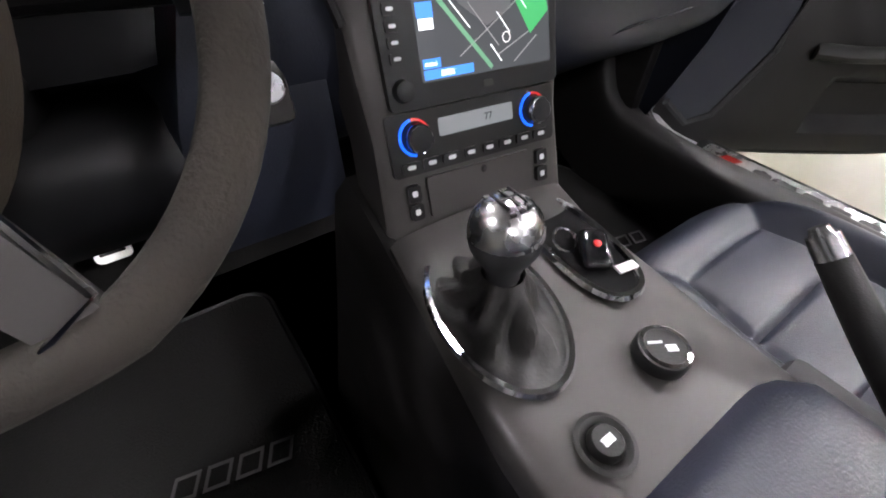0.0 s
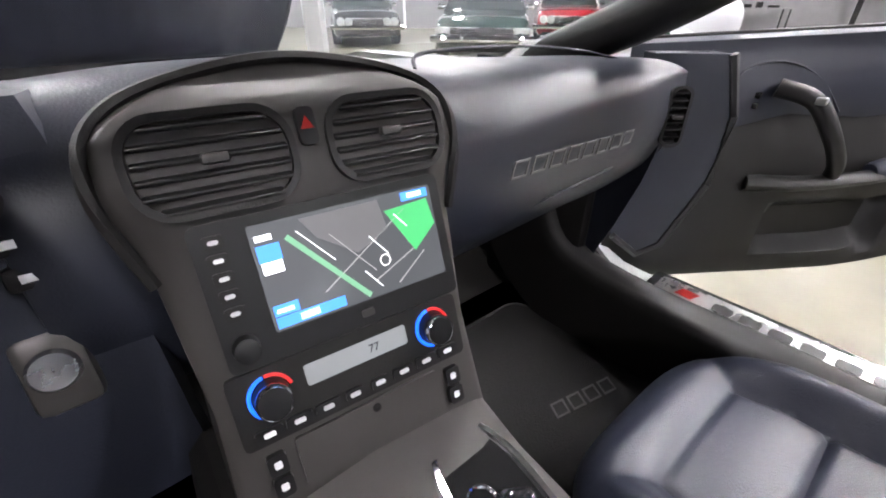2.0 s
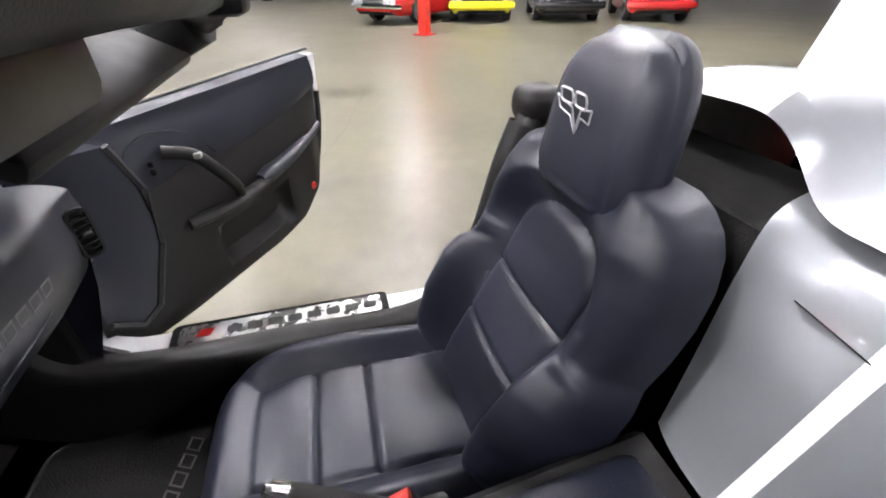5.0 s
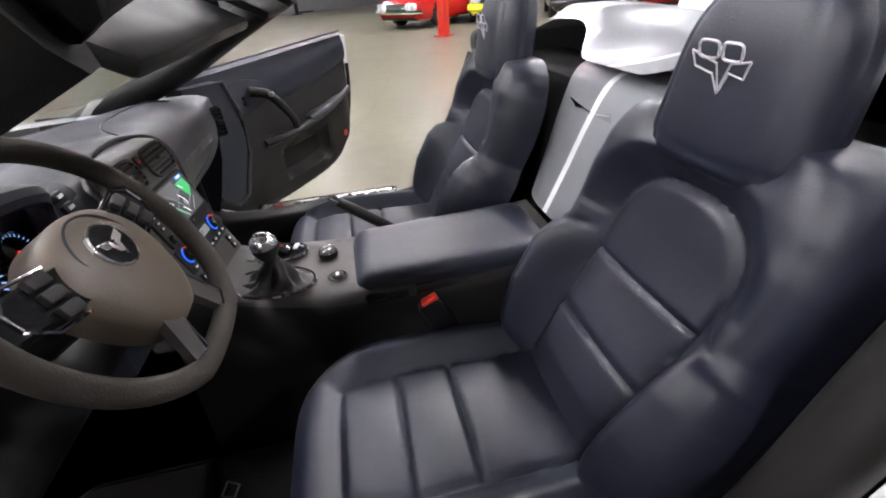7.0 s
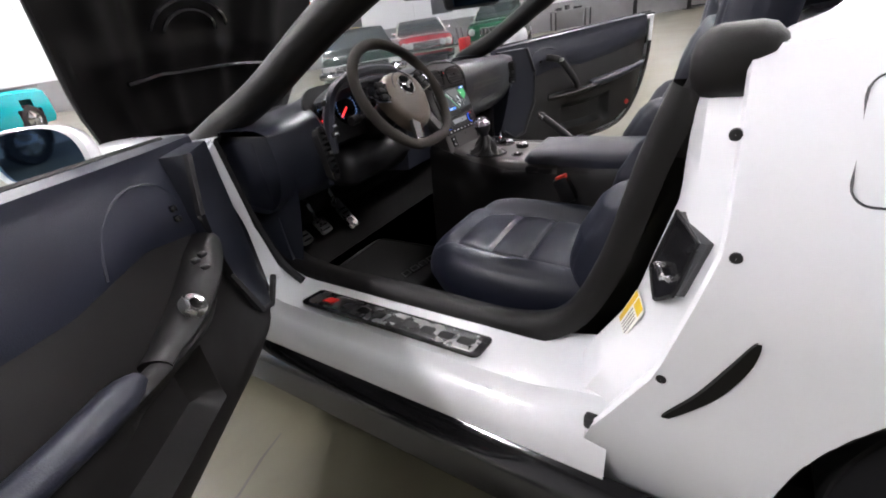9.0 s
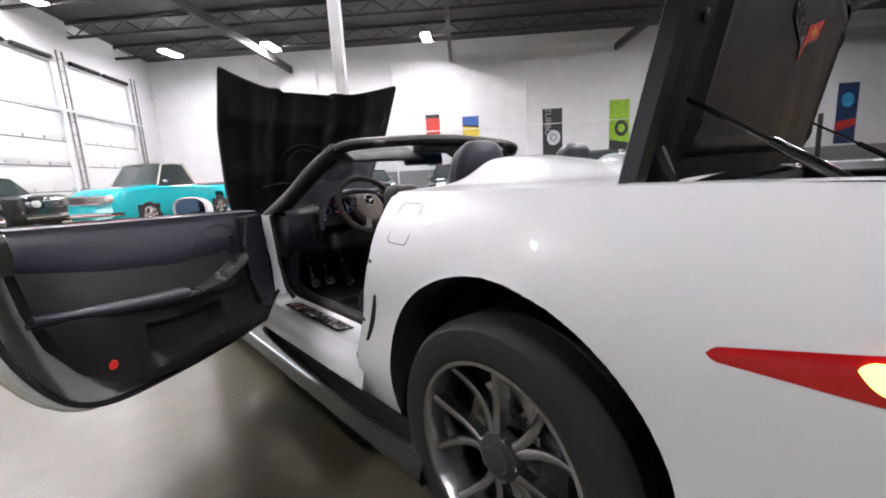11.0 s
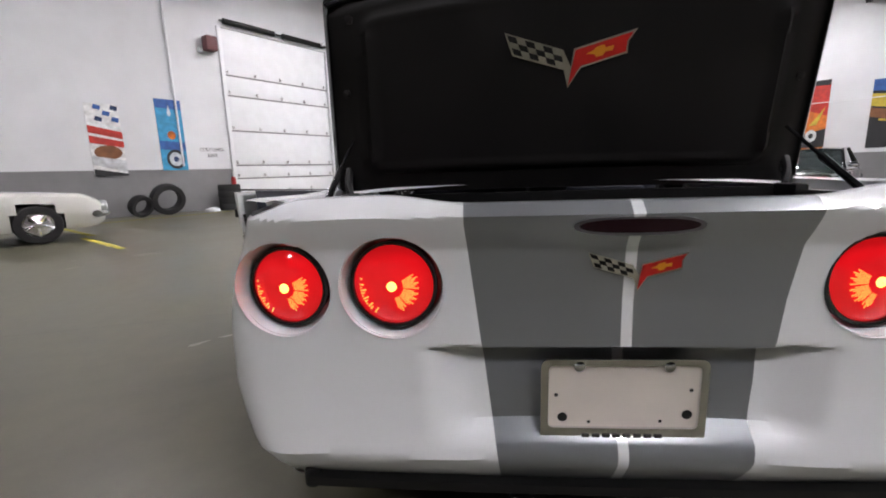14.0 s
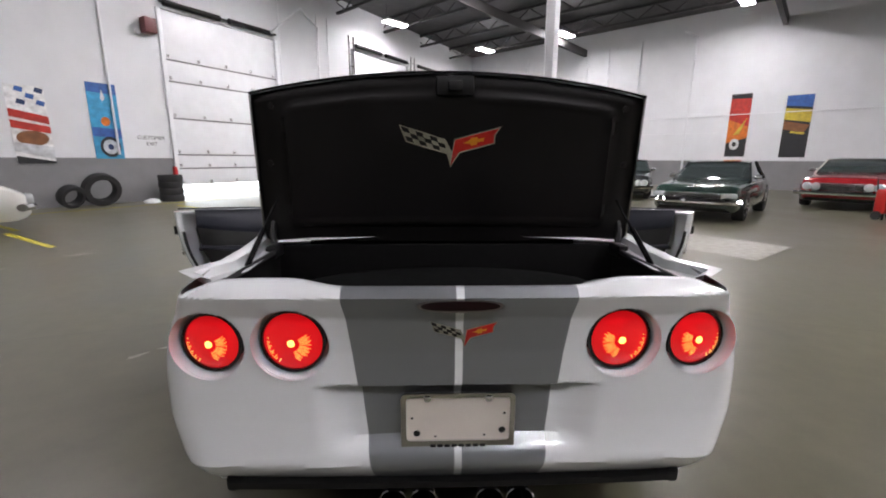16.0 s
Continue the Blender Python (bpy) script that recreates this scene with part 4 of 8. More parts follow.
# door sills, door openings
for s in (-1, 1):
    bm = bmesh.new()
    prof = [(0.905, 0.20), (0.905, 0.30), (0.895, 0.345), (0.872, 0.365), (0.862, 0.372), (0.846, 0.398), (0.755, 0.410), (0.735, 0.43), (0.72, 0.435)]
    grid(bm, [[(s * x, y, z + 0.03 * sstep(-0.45, -0.62, y) * (z > 0.36) + 0.05 * sstep(0.28, 0.44, y) * (z > 0.36)) for x, z in prof] for y in np.linspace(-0.64, 0.50, 30)])
    part("door_sill", bm, WHITE, CAR)
    # black rocker skirt
    bm = bmesh.new()
    grid(bm, [[(s * x, y, z) for x, z in ((0.90, 0.285), (0.925, 0.27), (0.955, 0.20), (0.965, 0.165), (0.955, 0.145), (0.86, 0.15))] for y in np.linspace(-1.03, 0.92, 16)])
    part("rocker_skirt", bm, GLOSSBLACK, CAR, "gloss black side skirt")
    # soft inner sill trim
    bm = bmesh.new()
    sec = smooth_path([(0.742, 0.405, 0), (0.740, 0.436, 0), (0.722, 0.454, 0), (0.69, 0.448, 0), (0.662, 0.415, 0), (0.65, 0.24, 0)], 4)
    pth = smooth_path([(0, 0.50, 0.20), (0, 0.42, 0.05), (0, 0.24, 0.0), (0, -0.1, 0.0), (0, -0.40, 0.0), (0, -0.54, 0.07), (0, -0.62, 0.22), (0, -0.675, 0.42), (0, -0.71, 0.52)], 5)
    rows = []
    for i, p in enumerate(pth):
        a, b = pth[max(0, i - 1)], pth[min(len(pth) - 1, i + 1)]
        d = (b - a).normalized()
        nrm = Vector((0, -d.z, d.y)) * (-1 if d.y > 0 else 1)
        nrm = Vector((0, d.z, -d.y))
        base = Vector((0, p.y, 0.405 + p.z))
        nw = 1 - 0.10 * sstep(-0.46, -0.60, p.y)
        rows.append([(s * (0.735 + (q.x - 0.735) * nw), base.y + nrm.y * (q.y - 0.405), base.z + nrm.z * (q.y - 0.405)) for q in sec])
    grid(bm, rows)
    part("sill_trim", bm, TRIM, CAR)
    # scuff plate
    bm = bmesh.new()
    m = Matrix.Translation((s * 0.800, -0.072, 0.4105)) @ Matrix.Rotation(radians(-s * -7.0 * -1), 4, "Y")
    slab(bm, round_rect(0.085, 0.575, 0.018), 0, 0.004, m)
    sp = part("scuff_plate", bm, GLOSSBLACK, CAR, "black and steel scuff plate with raised letters")
    bm = bmesh.new()
    slab(bm, round_rect(0.060, 0.535, 0.012), 0.004, 0.006, m)
    part("steel_insert", bm, STEEL, sp)
    bm = bmesh.new()
    for k in range(8):
        slab(bm, [(x - 0.002, y - 0.235 + 0.052 * k) for x, y in round_rect(0.026, 0.038, 0.006, 2)], 0.006, 0.0075, m)
    part("raised_letter", bm, BLACK, sp)
    bm = bmesh.new()
    slab(bm, [(-0.012, 0.19), (0.012, 0.18), (0.012, 0.215), (-0.012, 0.225)], 0.006, 0.0078, m)
    part("red_flag", bm, REDPAINT, sp)
    # jamb behind the door: white shut face with black pocket, striker, bolts
    bm = bmesh.new()
    rows = []
    for z in np.linspace(0.22, 0.985, 30):
        f = lerp_table(((0.2, 1.35), (0.40, 1.05), (0.57, 0.55), (0.78, 0.25), (0.99, 0.28)), z) * 0.18 - 0.80
        inn = lerp_table(((0.22, 0.86), (0.36, 0.80), (0.44, 0.70), (0.6, 0.66), (0.985, 0.66)), z)
        xo = side_x(f, z)
        back = 0.030
        mid = (xo + inn) / 2 + 0.03
        stop = max(inn, 0.738)
        rows.append([(s * xo, f, z), (s * (xo - 0.010), f + 0.004, z), (s * (xo - 0.022), f - back * 0.4, z), (s * (xo - 0.05), f - back * 0.3, z), (s * mid, f + 0.04, z), (s * stop, f + 0.04 + 0.045 * (mid - stop) / (mid - inn), z)])
    grid(bm, rows)
    part("door_jamb", bm, WHITE, CAR)
    bm = bmesh.new()
    m = Matrix.Identity(4)
    m.col[0][:3], m.col[1][:3], m.col[2][:3], m.col[3][:3] = (s * 0.87, -0.49, 0), (0, -0.24, 0.97), (s * 0.48, 0.85, 0.21), (s * 0.820, -0.699, 0.709)
    pocket = [(p.x, p.y) for p in smooth_path([(x, y, 0) for x, y in ((-0.037, 0.060), (-0.030, 0.067), (0.028, 0.057), (0.037, 0.045), (0.039, -0.025), (0.034, -0.038), (0.008, -0.064), (-0.004, -0.063), (-0.038, -0.036), (-0.042, -0.026))], 2, closed=True)]
    slab(bm, pocket, -0.03, 0.003, m)
    jp = part("latch_pocket", bm, GLOSSBLACK, CAR)
    bm = bmesh.new()
    tube(bm, [m @ Vector((x, y, z)) for x, y, z in ((-0.012, -0.01, 0.003), (-0.012, -0.01, 0.014), (0.014, -0.02, 0.014), (0.014, -0.02, 0.003))], 0.005, 6)
    part("striker", bm, STEEL, jp)
    bm = bmesh.new()
    tube(bm, [m @ Vector((x, y, 0.003)) for x, y in pocket], 0.003, 5, closed=True)
    part("pocket_rim", bm, BLACK, jp)
    for y, z in ((-0.763, 0.775), (-0.706, 0.57), (-0.742, 0.90)):
        x = side_x(y, z)
        bm = bmesh.new()
        lathe(bm, [(0.007, -0.004), (0.007, 0.003), (0.004, 0.004), (0.0004, 0.004)], Matrix.Translation((s * (x - 0.001), y - 0.004, z)) @ Matrix.Rotation(radians(90 * s), 4, "Y"), 12)
        part("jamb_bolt", bm, RUBBER, CAR)
    bm = bmesh.new()
    box(bm, (s * 0.885, -0.612, 0.402), (0.02, 0.028, 0.028), 0.006)
    part("rubber_stop", bm, RUBBER, CAR)
    # pillar trim top and belt guide
    bm = bmesh.new()
    box(bm, (s * 0.735, -0.735, 0.965), (0.105, 0.10, 0.085), 0.03, 3)
    tube(bm, smooth_path([(s * 0.70, -0.69, 0.84), (s * 0.708, -0.70, 0.90), (s * 0.725, -0.725, 0.96)], 5), 0.034, 10)
    part("quarter_trim", bm, TRIM, CAR)
# warning sticker on the driver's jamb
bm = bmesh.new()
zax = Vector((-0.48, 0.85, 0.21)).normalized()
xax = Vector((-0.20, -0.345, 0.917))
xax = (xax - zax * xax.dot(zax)).normalized()
yax = zax.cross(xax)
m = Matrix.Identity(4)
m.col[0][:3], m.col[1][:3], m.col[2][:3], m.col[3][:3] = xax, yax, zax, Vector((-0.787, -0.652, 0.581)) + zax * 0.006
slab(bm, round_rect(0.085, 0.045, 0.004, 2), 0.0, 0.0015, m)
st = part("warning_sticker", bm, material("sticker_paper", (0.75, 0.74, 0.70), 0.5), CAR, "yellow and white tyre sticker")
bm = bmesh.new()
slab(bm, [(-0.040, 0.010), (0.040, 0.010), (0.040, 0.020), (-0.040, 0.020)], 0.0015, 0.002, m)
slab(bm, [(0.018, -0.018), (0.040, -0.018), (0.040, 0.006), (0.018, 0.006)], 0.0015, 0.002, m)
part("yellow_band", bm, material("sticker_yellow", (0.70, 0.50, 0.02), 0.5), st)
bm = bmesh.new()
for k in range(4):
    slab(bm, [(-0.038, -0.016 + 0.006 * k), (0.012, -0.016 + 0.006 * k), (0.012, -0.0135 + 0.006 * k), (-0.038, -0.0135 + 0.006 * k)], 0.0015, 0.0019, m)
part("print_bar", bm, material("sticker_print", (0.25, 0.25, 0.25), 0.6), st)

# fuel door and side vent on the flanks
bm = bmesh.new()
ol = []
for x, y in round_rect(0.112, 0.112, 0.018, 5):
    ol.append((-0.904 + x - 0.008 * (y > 0) * (x < 0), 0.898 + y))
tube(bm, [(-(side_x(y, z) + 0.0004), y, z) for y, z in ol], 0.0014, 4, closed=True)
part("fuel_door_gap", bm, GUNMETAL, CAR)
for s in (-1, 1):
    bm = bmesh.new()
    pts = smooth_path([(0, -0.806, 0.676), (0, -0.794, 0.63), (0, -0.766, 0.565), (0, -0.722, 0.500)], 5)
    rows = []
    for i, p in enumerate(pts):
        t = i / (len(pts) - 1)
        w = 0.002 + 0.011 * math.sin(math.pi * (0.08 + 0.92 * (1 - t))) ** 0.8
        x = side_x(p.y, p.z)
        rows.append([(s * (x - 0.002), p.y + w * 1.0, p.z), (s * (x + 0.004), p.y + w * 0.8, p.z), (s * (x + 0.003), p.y - w * 0.8, p.z), (s * (x - 0.002), p.y - w, p.z)])
    grid(bm, rows)
    part("side_vent", bm, BLACK, CAR)

# open trunk lid on struts
LID_T = radians(16)


def lid_point(u, v):
    """u across -1..1, v from the hinge edge up."""
    w = 0.755 - 0.035 * v
    arc = 0.075 * (1 - u * u)
    z = 0.985 + v * (0.55 + arc)
    return Vector((u * w, -1.535 - 0.125 * v - 0.02 * (1 - u * u), z))


lid = new("trunk_lid")
lid.parent = CAR
LN = Vector((0, -0.97, -0.2)).normalized()
bm = bmesh.new()
grid(bm, [[lid_point(u, v) + Vector((0, 0.035, 0.004)) for u in np.linspace(-1, 1, 31)] for v in np.linspace(0, 1, 16)])
part("skin", bm, PAINT, lid)
bm = bmesh.new()
ed = [lid_point(-1, v) for v in np.linspace(0, 1, 10)] + [lid_point(u, 1) for u in np.linspace(-1, 1, 25)[1:]] + [lid_point(1, v) for v in np.linspace(1, 0, 10)[1:]]
rows = [[p + Vector((0, 0.034, 0.003)), p + Vector((0, 0.0, 0.004)), p + Vector((-0.012 * np.sign(p.x) * (abs(p.x) > 0.7), -0.012, -0.008))] for p in ed]
grid(bm, rows)
part("rim", bm, GLOSSBLACK, lid)
bm = bmesh.new()
rows = []
for v in np.linspace(0.0, 0.985, 50):
    row = []
    for u in np.linspace(-0.985, 0.985, 71):
        p = lid_point(u, v)
        d = max(abs(u) - 0.80, 0) / 0.185
        e = max(0.86 - v, 0) and 0
        inside = sstep(0.845, 0.80, abs(u) + 0.10 * max(0, abs(v - 0.5) - 0.22)) * sstep(0.10, 0.16, v) * sstep(0.90, 0.85, v)
        ridge = 0.018 * math.exp(-((inside - 0.5) / 0.3) ** 2)
        row.append(p + LN * (0.012 + 0.010 * inside + ridge - 0.012 * sstep(0.9, 0.99, abs(u)) - 0.012 * sstep(0.94, 0.985, v)))
    rows.append(row)
grid(bm, rows)
lin = part("liner", bm, LINER, lid, "black moulded inner lid panel")
for x, z in ((-0.64, 0.9), (0.64, 0.9), (-0.66, 0.55), (0.66, 0.55)):
    bm = bmesh.new()
    p = lid_point(x / 0.72, z) + LN * 0.014
    lathe(bm, [(0.012, 0), (0.012, 0.004), (0.004, 0.007), (0.0004, 0.007)], Matrix.Translation(p) @ LN.to_track_quat("Z", "Y").to_matrix().to_4x4(), 12)
    part("clip", bm, TRIM, lid)
bm = bmesh.new()
p = lid_point(0.02, 0.93) + LN * 0.02
box(bm, p, (0.135, 0.02, 0.07), 0.008)
box(bm, p + LN * 0.016, (0.05, 0.02, 0.035), 0.006)
part("latch", bm, BLACK, lid)
mb = Matrix.Translation(lid_point(0.0, 0.60) + LN * 0.026) @ Matrix.Rotation(radians(90 + 12), 4, "X")
badge(lid, mb, 0.365)
for s in (-1, 1):
    bm = bmesh.new()
    a, b = Vector((s * 0.685, -1.90, 0.945)), lid_point(s * 0.90, 0.30) + LN * 0.02
    cyl(bm, a, a.lerp(b, 0.55), 0.010, n=10)
    cyl(bm, a.lerp(b, 0.5), b, 0.005, n=8)
    part("gas_strut", bm, GLOSSBLACK, lid)
    bm = bmesh.new()
    tube(bm, smooth_path([(s * 0.68, -1.60, 0.94), (s * 0.70, -1.58, 1.00), (s * 0.70, -1.555, 1.06)], 4), 0.014, 6)
    box(bm, (s * 0.685, -1.62, 0.955), (0.04, 0.10, 0.05), 0.008)
    part("hinge", bm, BLACK, lid)


# ---- cabin ----
def script_bars(parent, mat_, n, w, h, m, gap=0.25, depth=0.0012, line=0.10):
    """A row of n slanted open bars standing for an outlined script, each a part."""
    pitch = w / n
    for k in range(n):
        bm = bmesh.new()
        x0 = -w / 2 + k * pitch
        x1 = x0 + pitch * (1 - gap)
        out = [Vector((x0, -h / 2)), Vector((x1, -h / 2)), Vector((x1 + h * 0.25, h / 2)), Vector((x0 + h * 0.25, h / 2))]
        c = sum(out, Vector((0, 0))) / 4
        inn = [Vector((c.x + (p.x - c.x) * (1 - 2 * line * h / (x1 - x0)), c.y + (p.y - c.y) * (1 - 2 * line))) for p in out]
        rows = [[m @ Vector((p.x, p.y, z)) for p in ring] for ring, z in ((out, 0), (out, depth), (inn, depth), (inn, 0))]
        grid(bm, rows, wrap_v=True)
        part("script", bm, mat_, parent, smooth=False)


BEIGE = material("grey_embroidery", (0.10, 0.10, 0.10), 0.7)

# floor pan, mats, tunnel
for nm, c, d, a in (("floor_carpet", (0, 0.1, 0.235), (1.42, 1.5, 0.03), 0), ("fire_wall", (0, 0.78, 0.42), (1.42, 0.05, 0.5), 0), ("toe_board", (0, 0.66, 0.28), (1.42, 0.3, 0.04), 35)):
    bm = bmesh.new()
    box(bm, c, d, 0.005, m=Matrix.Rotation(radians(a), 4, "X"))
    part(nm, bm, CARPET, CAR)
for s in (-1, 1):
    mat_ = thing("floor_mat", "black carpet floor mat with embroidered grey script", "floor mat", group="floor mats")
    bm = bmesh.new()
    m = Matrix.Translation((s * 0.43, 0.20, 0.252))
    slab(bm, round_rect(0.46, 0.58, 0.05), 0, 0.012, m)
    part("carpet_sheet", bm, CARPET, mat_)
    bm = bmesh.new()
    tube(bm, [m @ Vector((x, y, 0.012)) for x, y in round_rect(0.455, 0.575, 0.05)], 0.005, 5, closed=True)
    part("binding", bm, BLACK, mat_)
    mm = Matrix.Translation((s * 0.43 + 0.08, 0.17, 0.2665)) @ Matrix.Rotation(radians(-12), 4, "Z")
    script_bars(mat_, BEIGE, 4, 0.17, 0.034, mm, 0.2, 0.0018, 0.13)

# centre tunnel sides and console deck
bm = bmesh.new()
rows = []
for y in np.linspace(0.20, -0.66, 20):
    zt = lerp_table(((-0.66, 0.63), (-0.18, 0.60), (0.05, 0.612), (0.2, 0.66)), y)
    wl = lerp_table(((-0.66, 0.15), (-0.1, 0.150), (0.12, 0.135), (0.2, 0.13)), y)
    wr = lerp_table(((-0.66, 0.15), (-0.1, 0.118), (0.12, 0.125), (0.2, 0.13)), y)
    rows.append([(-wl - 0.05, y, 0.24), (-wl - 0.02, y, 0.45), (-wl, y, zt - 0.05), (-wl + 0.006, y, zt - 0.015), (-wl + 0.02, y, zt), (wr - 0.02, y, zt), (wr - 0.006, y, zt - 0.015), (wr, y, zt - 0.05), (wr + 0.02, y, 0.45), (wr + 0.05, y, 0.24)])
grid(bm, rows)
console = part("centre_console", bm, TRIM, CAR, "charcoal centre console with shifter")
bm = bmesh.new()
rows = []
for y in np.linspace(0.105, -0.30, 24):
    zt = lerp_table(((-0.3, 0.615), (-0.18, 0.618), (0.04, 0.624), (0.105, 0.64)), y)
    wl = lerp_table(((-0.3, 0.142), (-0.1, 0.136), (0.105, 0.112)), y)
    wr = lerp_table(((-0.3, 0.10), (-0.1, 0.104), (0.105, 0.115)), y)
    rows.append([(-wl - 0.006, y, zt - 0.03), (-wl, y, zt - 0.006), (-wl + 0.008, y, zt)] + [(-wl + 0.008 + (wl + wr - 0.016) * k / 8, y, zt + 0.0015) for k in range(1, 8)] + [(wr - 0.008, y, zt), (wr, y, zt - 0.006), (wr + 0.004, y, zt - 0.03)])
grid(bm, rows)
part("console_deck", bm, GREYTRIM, console, "satin grey console deck")
ZC = 0.6255


def ring_pts(cx, cy, a, b, rot, z, n=40, p=1.0):
    out = []
    for k in range(n):
        t = math.tau * k / n
        c, s_ = math.cos(t), math.sin(t)
        x, y = a * math.copysign(abs(c) ** p, c), b * math.copysign(abs(s_) ** p, s_)
        out.append(Vector((cx + x * math.cos(rot) - y * math.sin(rot), cy + x * math.sin(rot) + y * math.cos(rot), z)))
    return out


# gear lever: chrome ring, leather boot, collar, knob
lever = new("gear_lever")
lever.parent = CAR
br = ring_pts(-0.068, -0.002, 0.054, 0.090, radians(-12), ZC + 0.002)
bm = bmesh.new()
tube(bm, br, 0.0045, 6, closed=True)
part("chrome_ring", bm, CHROME, lever)
bm = bmesh.new()
rows = []
for t in np.linspace(0, 1, 22):
    row = []
    top = Vector((-0.081, -0.016, 0.688))
    for k in range(60):
        base = ring_pts(-0.068, -0.002, 0.052, 0.087, radians(-12), ZC, 60)[k]
        a = math.tau * k / 60
        f = t ** 0.75
        p = base.lerp(top + Vector((math.cos(a) * 0.017, math.sin(a) * 0.017, 0)), f)
        p.z = ZC + 0.066 * t ** 1.5 - 0.004 * math.sin(math.pi * t)
        fold = 0.005 * math.sin(5 * a + 3 * t) * math.sin(math.pi * t) + 0.004 * math.sin(9 * a - 7 * t) * math.sin(math.pi * t)
        d = Vector((math.cos(a), math.sin(a), 0.6))
        row.append(p + d * fold)
    rows.append(row)
grid(bm, rows, wrap_v=True)
part("boot", bm, material("black_boot_leather", (0.022, 0.021, 0.020), 0.55, bump=0.3, bump_scale=300), lever, "creased black leather boot")
kax = Matrix.Translation((-0.081, -0.016, 0.682)) @ Matrix.Rotation(radians(-6), 4, "X")
bm = bmesh.new()
lathe(bm, [(0.0165, -0.004), (0.0165, 0.003), (0.014, 0.005)], kax, 24)
part("collar", bm, CHROME, lever)
bm = bmesh.new()
lathe(bm, [(0.0135, 0.004), (0.0145, 0.012), (0.0175, 0.020), (0.0225, 0.027), (0.0262, 0.035), (0.0275, 0.043), (0.0274, 0.046)], kax, 32)
part("knob_grip", bm, RUBBER, lever)
bm = bmesh.new()
lathe(bm, [(0.0270, 0.0440), (0.0276, 0.0465), (0.0268, 0.053), (0.0240, 0.0608), (0.019, 0.0670), (0.0125, 0.0712), (0.006, 0.0734), (0.0004, 0.0740)], kax @ Matrix.Rotation(radians(0), 4, "X"), 28)
kt = part("knob_cap", bm, STEEL, lever, "brushed metal knob cap with shift pattern")
bm = bmesh.new()
for x in (-0.008, 0.0, 0.008):
    box(bm, kax @ Vector((x, 0, 0.0736)), (0.0014, 0.020, 0.0016))
box(bm, kax @ Vector((0, 0, 0.0738)), (0.0174, 0.0014, 0.0016))
for x, y in ((-0.008, 0.0135), (0, 0.0135), (0.008, 0.0135), (-0.008, -0.0135), (0, -0.0135), (0.008, -0.0135)):
    box(bm, kax @ Vector((x, y, 0.0705)), (0.004, 0.003, 0.0016))
part("shift_pattern", bm, BLACK, kt)

# cup holder with key fob in it
bm = bmesh.new()
cr = ring_pts(0.056, 0.012, 0.036, 0.078, radians(-8), ZC + 0.003, 44, 0.8)
tube(bm, cr, 0.005, 6, closed=True)
cup = part("cup_holder", bm, CHROME, CAR, "chrome rimmed cup holder")
# flat cap on the deck, black in place of the shade down the holder
bm = bmesh.new()
vs = grid(bm, [[Vector((0.056, 0.012, 0)) + (p - Vector((0.056, 0.012, 0))) * Vector((1, 1, 1)).x * 1 + Vector((0, 0, 0.001)) for p in cr], [Vector((0.056 + (p.x - 0.056) * 0.86, 0.012 + (p.y - 0.012) * 0.9, ZC + 0.0035)) for p in cr]], wrap_v=True)
cap(bm, vs[1])
part("well", bm, FELT, cup)
fob = thing("key_fob", "black key fob with chrome split ring in cup holder", "key fob")
bm = bmesh.new()
box(bm, (0.052, -0.012, ZC + 0.014), (0.030, 0.046, 0.016), 0.007, 3, m=Matrix.Rotation(radians(-35), 4, "Z") @ Matrix.Rotation(radians(12), 4, "X"))
part("case", bm, GLOSSBLACK, fob)
bm = bmesh.new()
tube(bm, [Vector((0.038, 0.014, ZC + 0.014)) + Vector((0.013 * math.cos(a), 0.012 * math.sin(a), 0.006 * math.sin(a))) for a in np.linspace(0, math.tau, 20)[:-1]], 0.0016, 5, closed=True)
part("split_ring", bm, CHROME, fob)
bm = bmesh.new()
box(bm, (0.066, -0.042, ZC + 0.008), (0.024, 0.010, 0.003), 0.001, m=Matrix.Rotation(radians(-10), 4, "Z"))
part("paper_tag", bm, WHITEMETAL, fob)
bm = bmesh.new()
lathe(bm, [(0.004, 0), (0.004, 0.0015), (0.0004, 0.002)], Matrix.Translation((0.052, -0.012, ZC + 0.0225)) @ Matrix.Rotation(radians(12), 4, "X"), 16)
part("emblem", bm, REDPAINT, fob)

# mode dial and push button
dial = new("mode_dial")
dial.parent = CAR
bm = bmesh.new()
lathe(bm, [(0.0225, 0), (0.0225, 0.010), (0.021, 0.0125)], Matrix.Translation((0.012, -0.118, ZC)), 32)
part("skirt", bm, BLACK, dial)
bm = bmesh.new()
lathe(bm, [(0.0212, 0.0115), (0.0205, 0.0145), (0.017, 0.0150), (0.0165, 0.013)], Matrix.Translation((0.012, -0.118, ZC)), 32)
part("chrome_rim", bm, CHROME, dial)
bm = bmesh.new()
lathe(bm, [(0.0168, 0.0132), (0.0004, 0.0140)], Matrix.Translation((0.012, -0.118, ZC)), 24)
part("face", bm, TRIM, dial)
bm = bmesh.new()
for x, y, w, h in ((-0.004, 0.007, 0.012, 0.002), (0.003, -0.004, 0.009, 0.006)):
    box(bm, (0.012 + x, -0.118 + y, ZC + 0.0142), (w, h, 0.001), m=Matrix.Rotation(radians(-30), 4, "Z"))
part("print_bar", bm, WHITEMETAL, dial)
bm = bmesh.new()
lathe(bm, [(0.0225, 0.001), (0.019, 0.0025), (0.0135, -0.001), (0.0128, 0.004), (0.0110, 0.0065), (0.0004, 0.007)], Matrix.Translation((-0.082, -0.139, ZC)), 28)
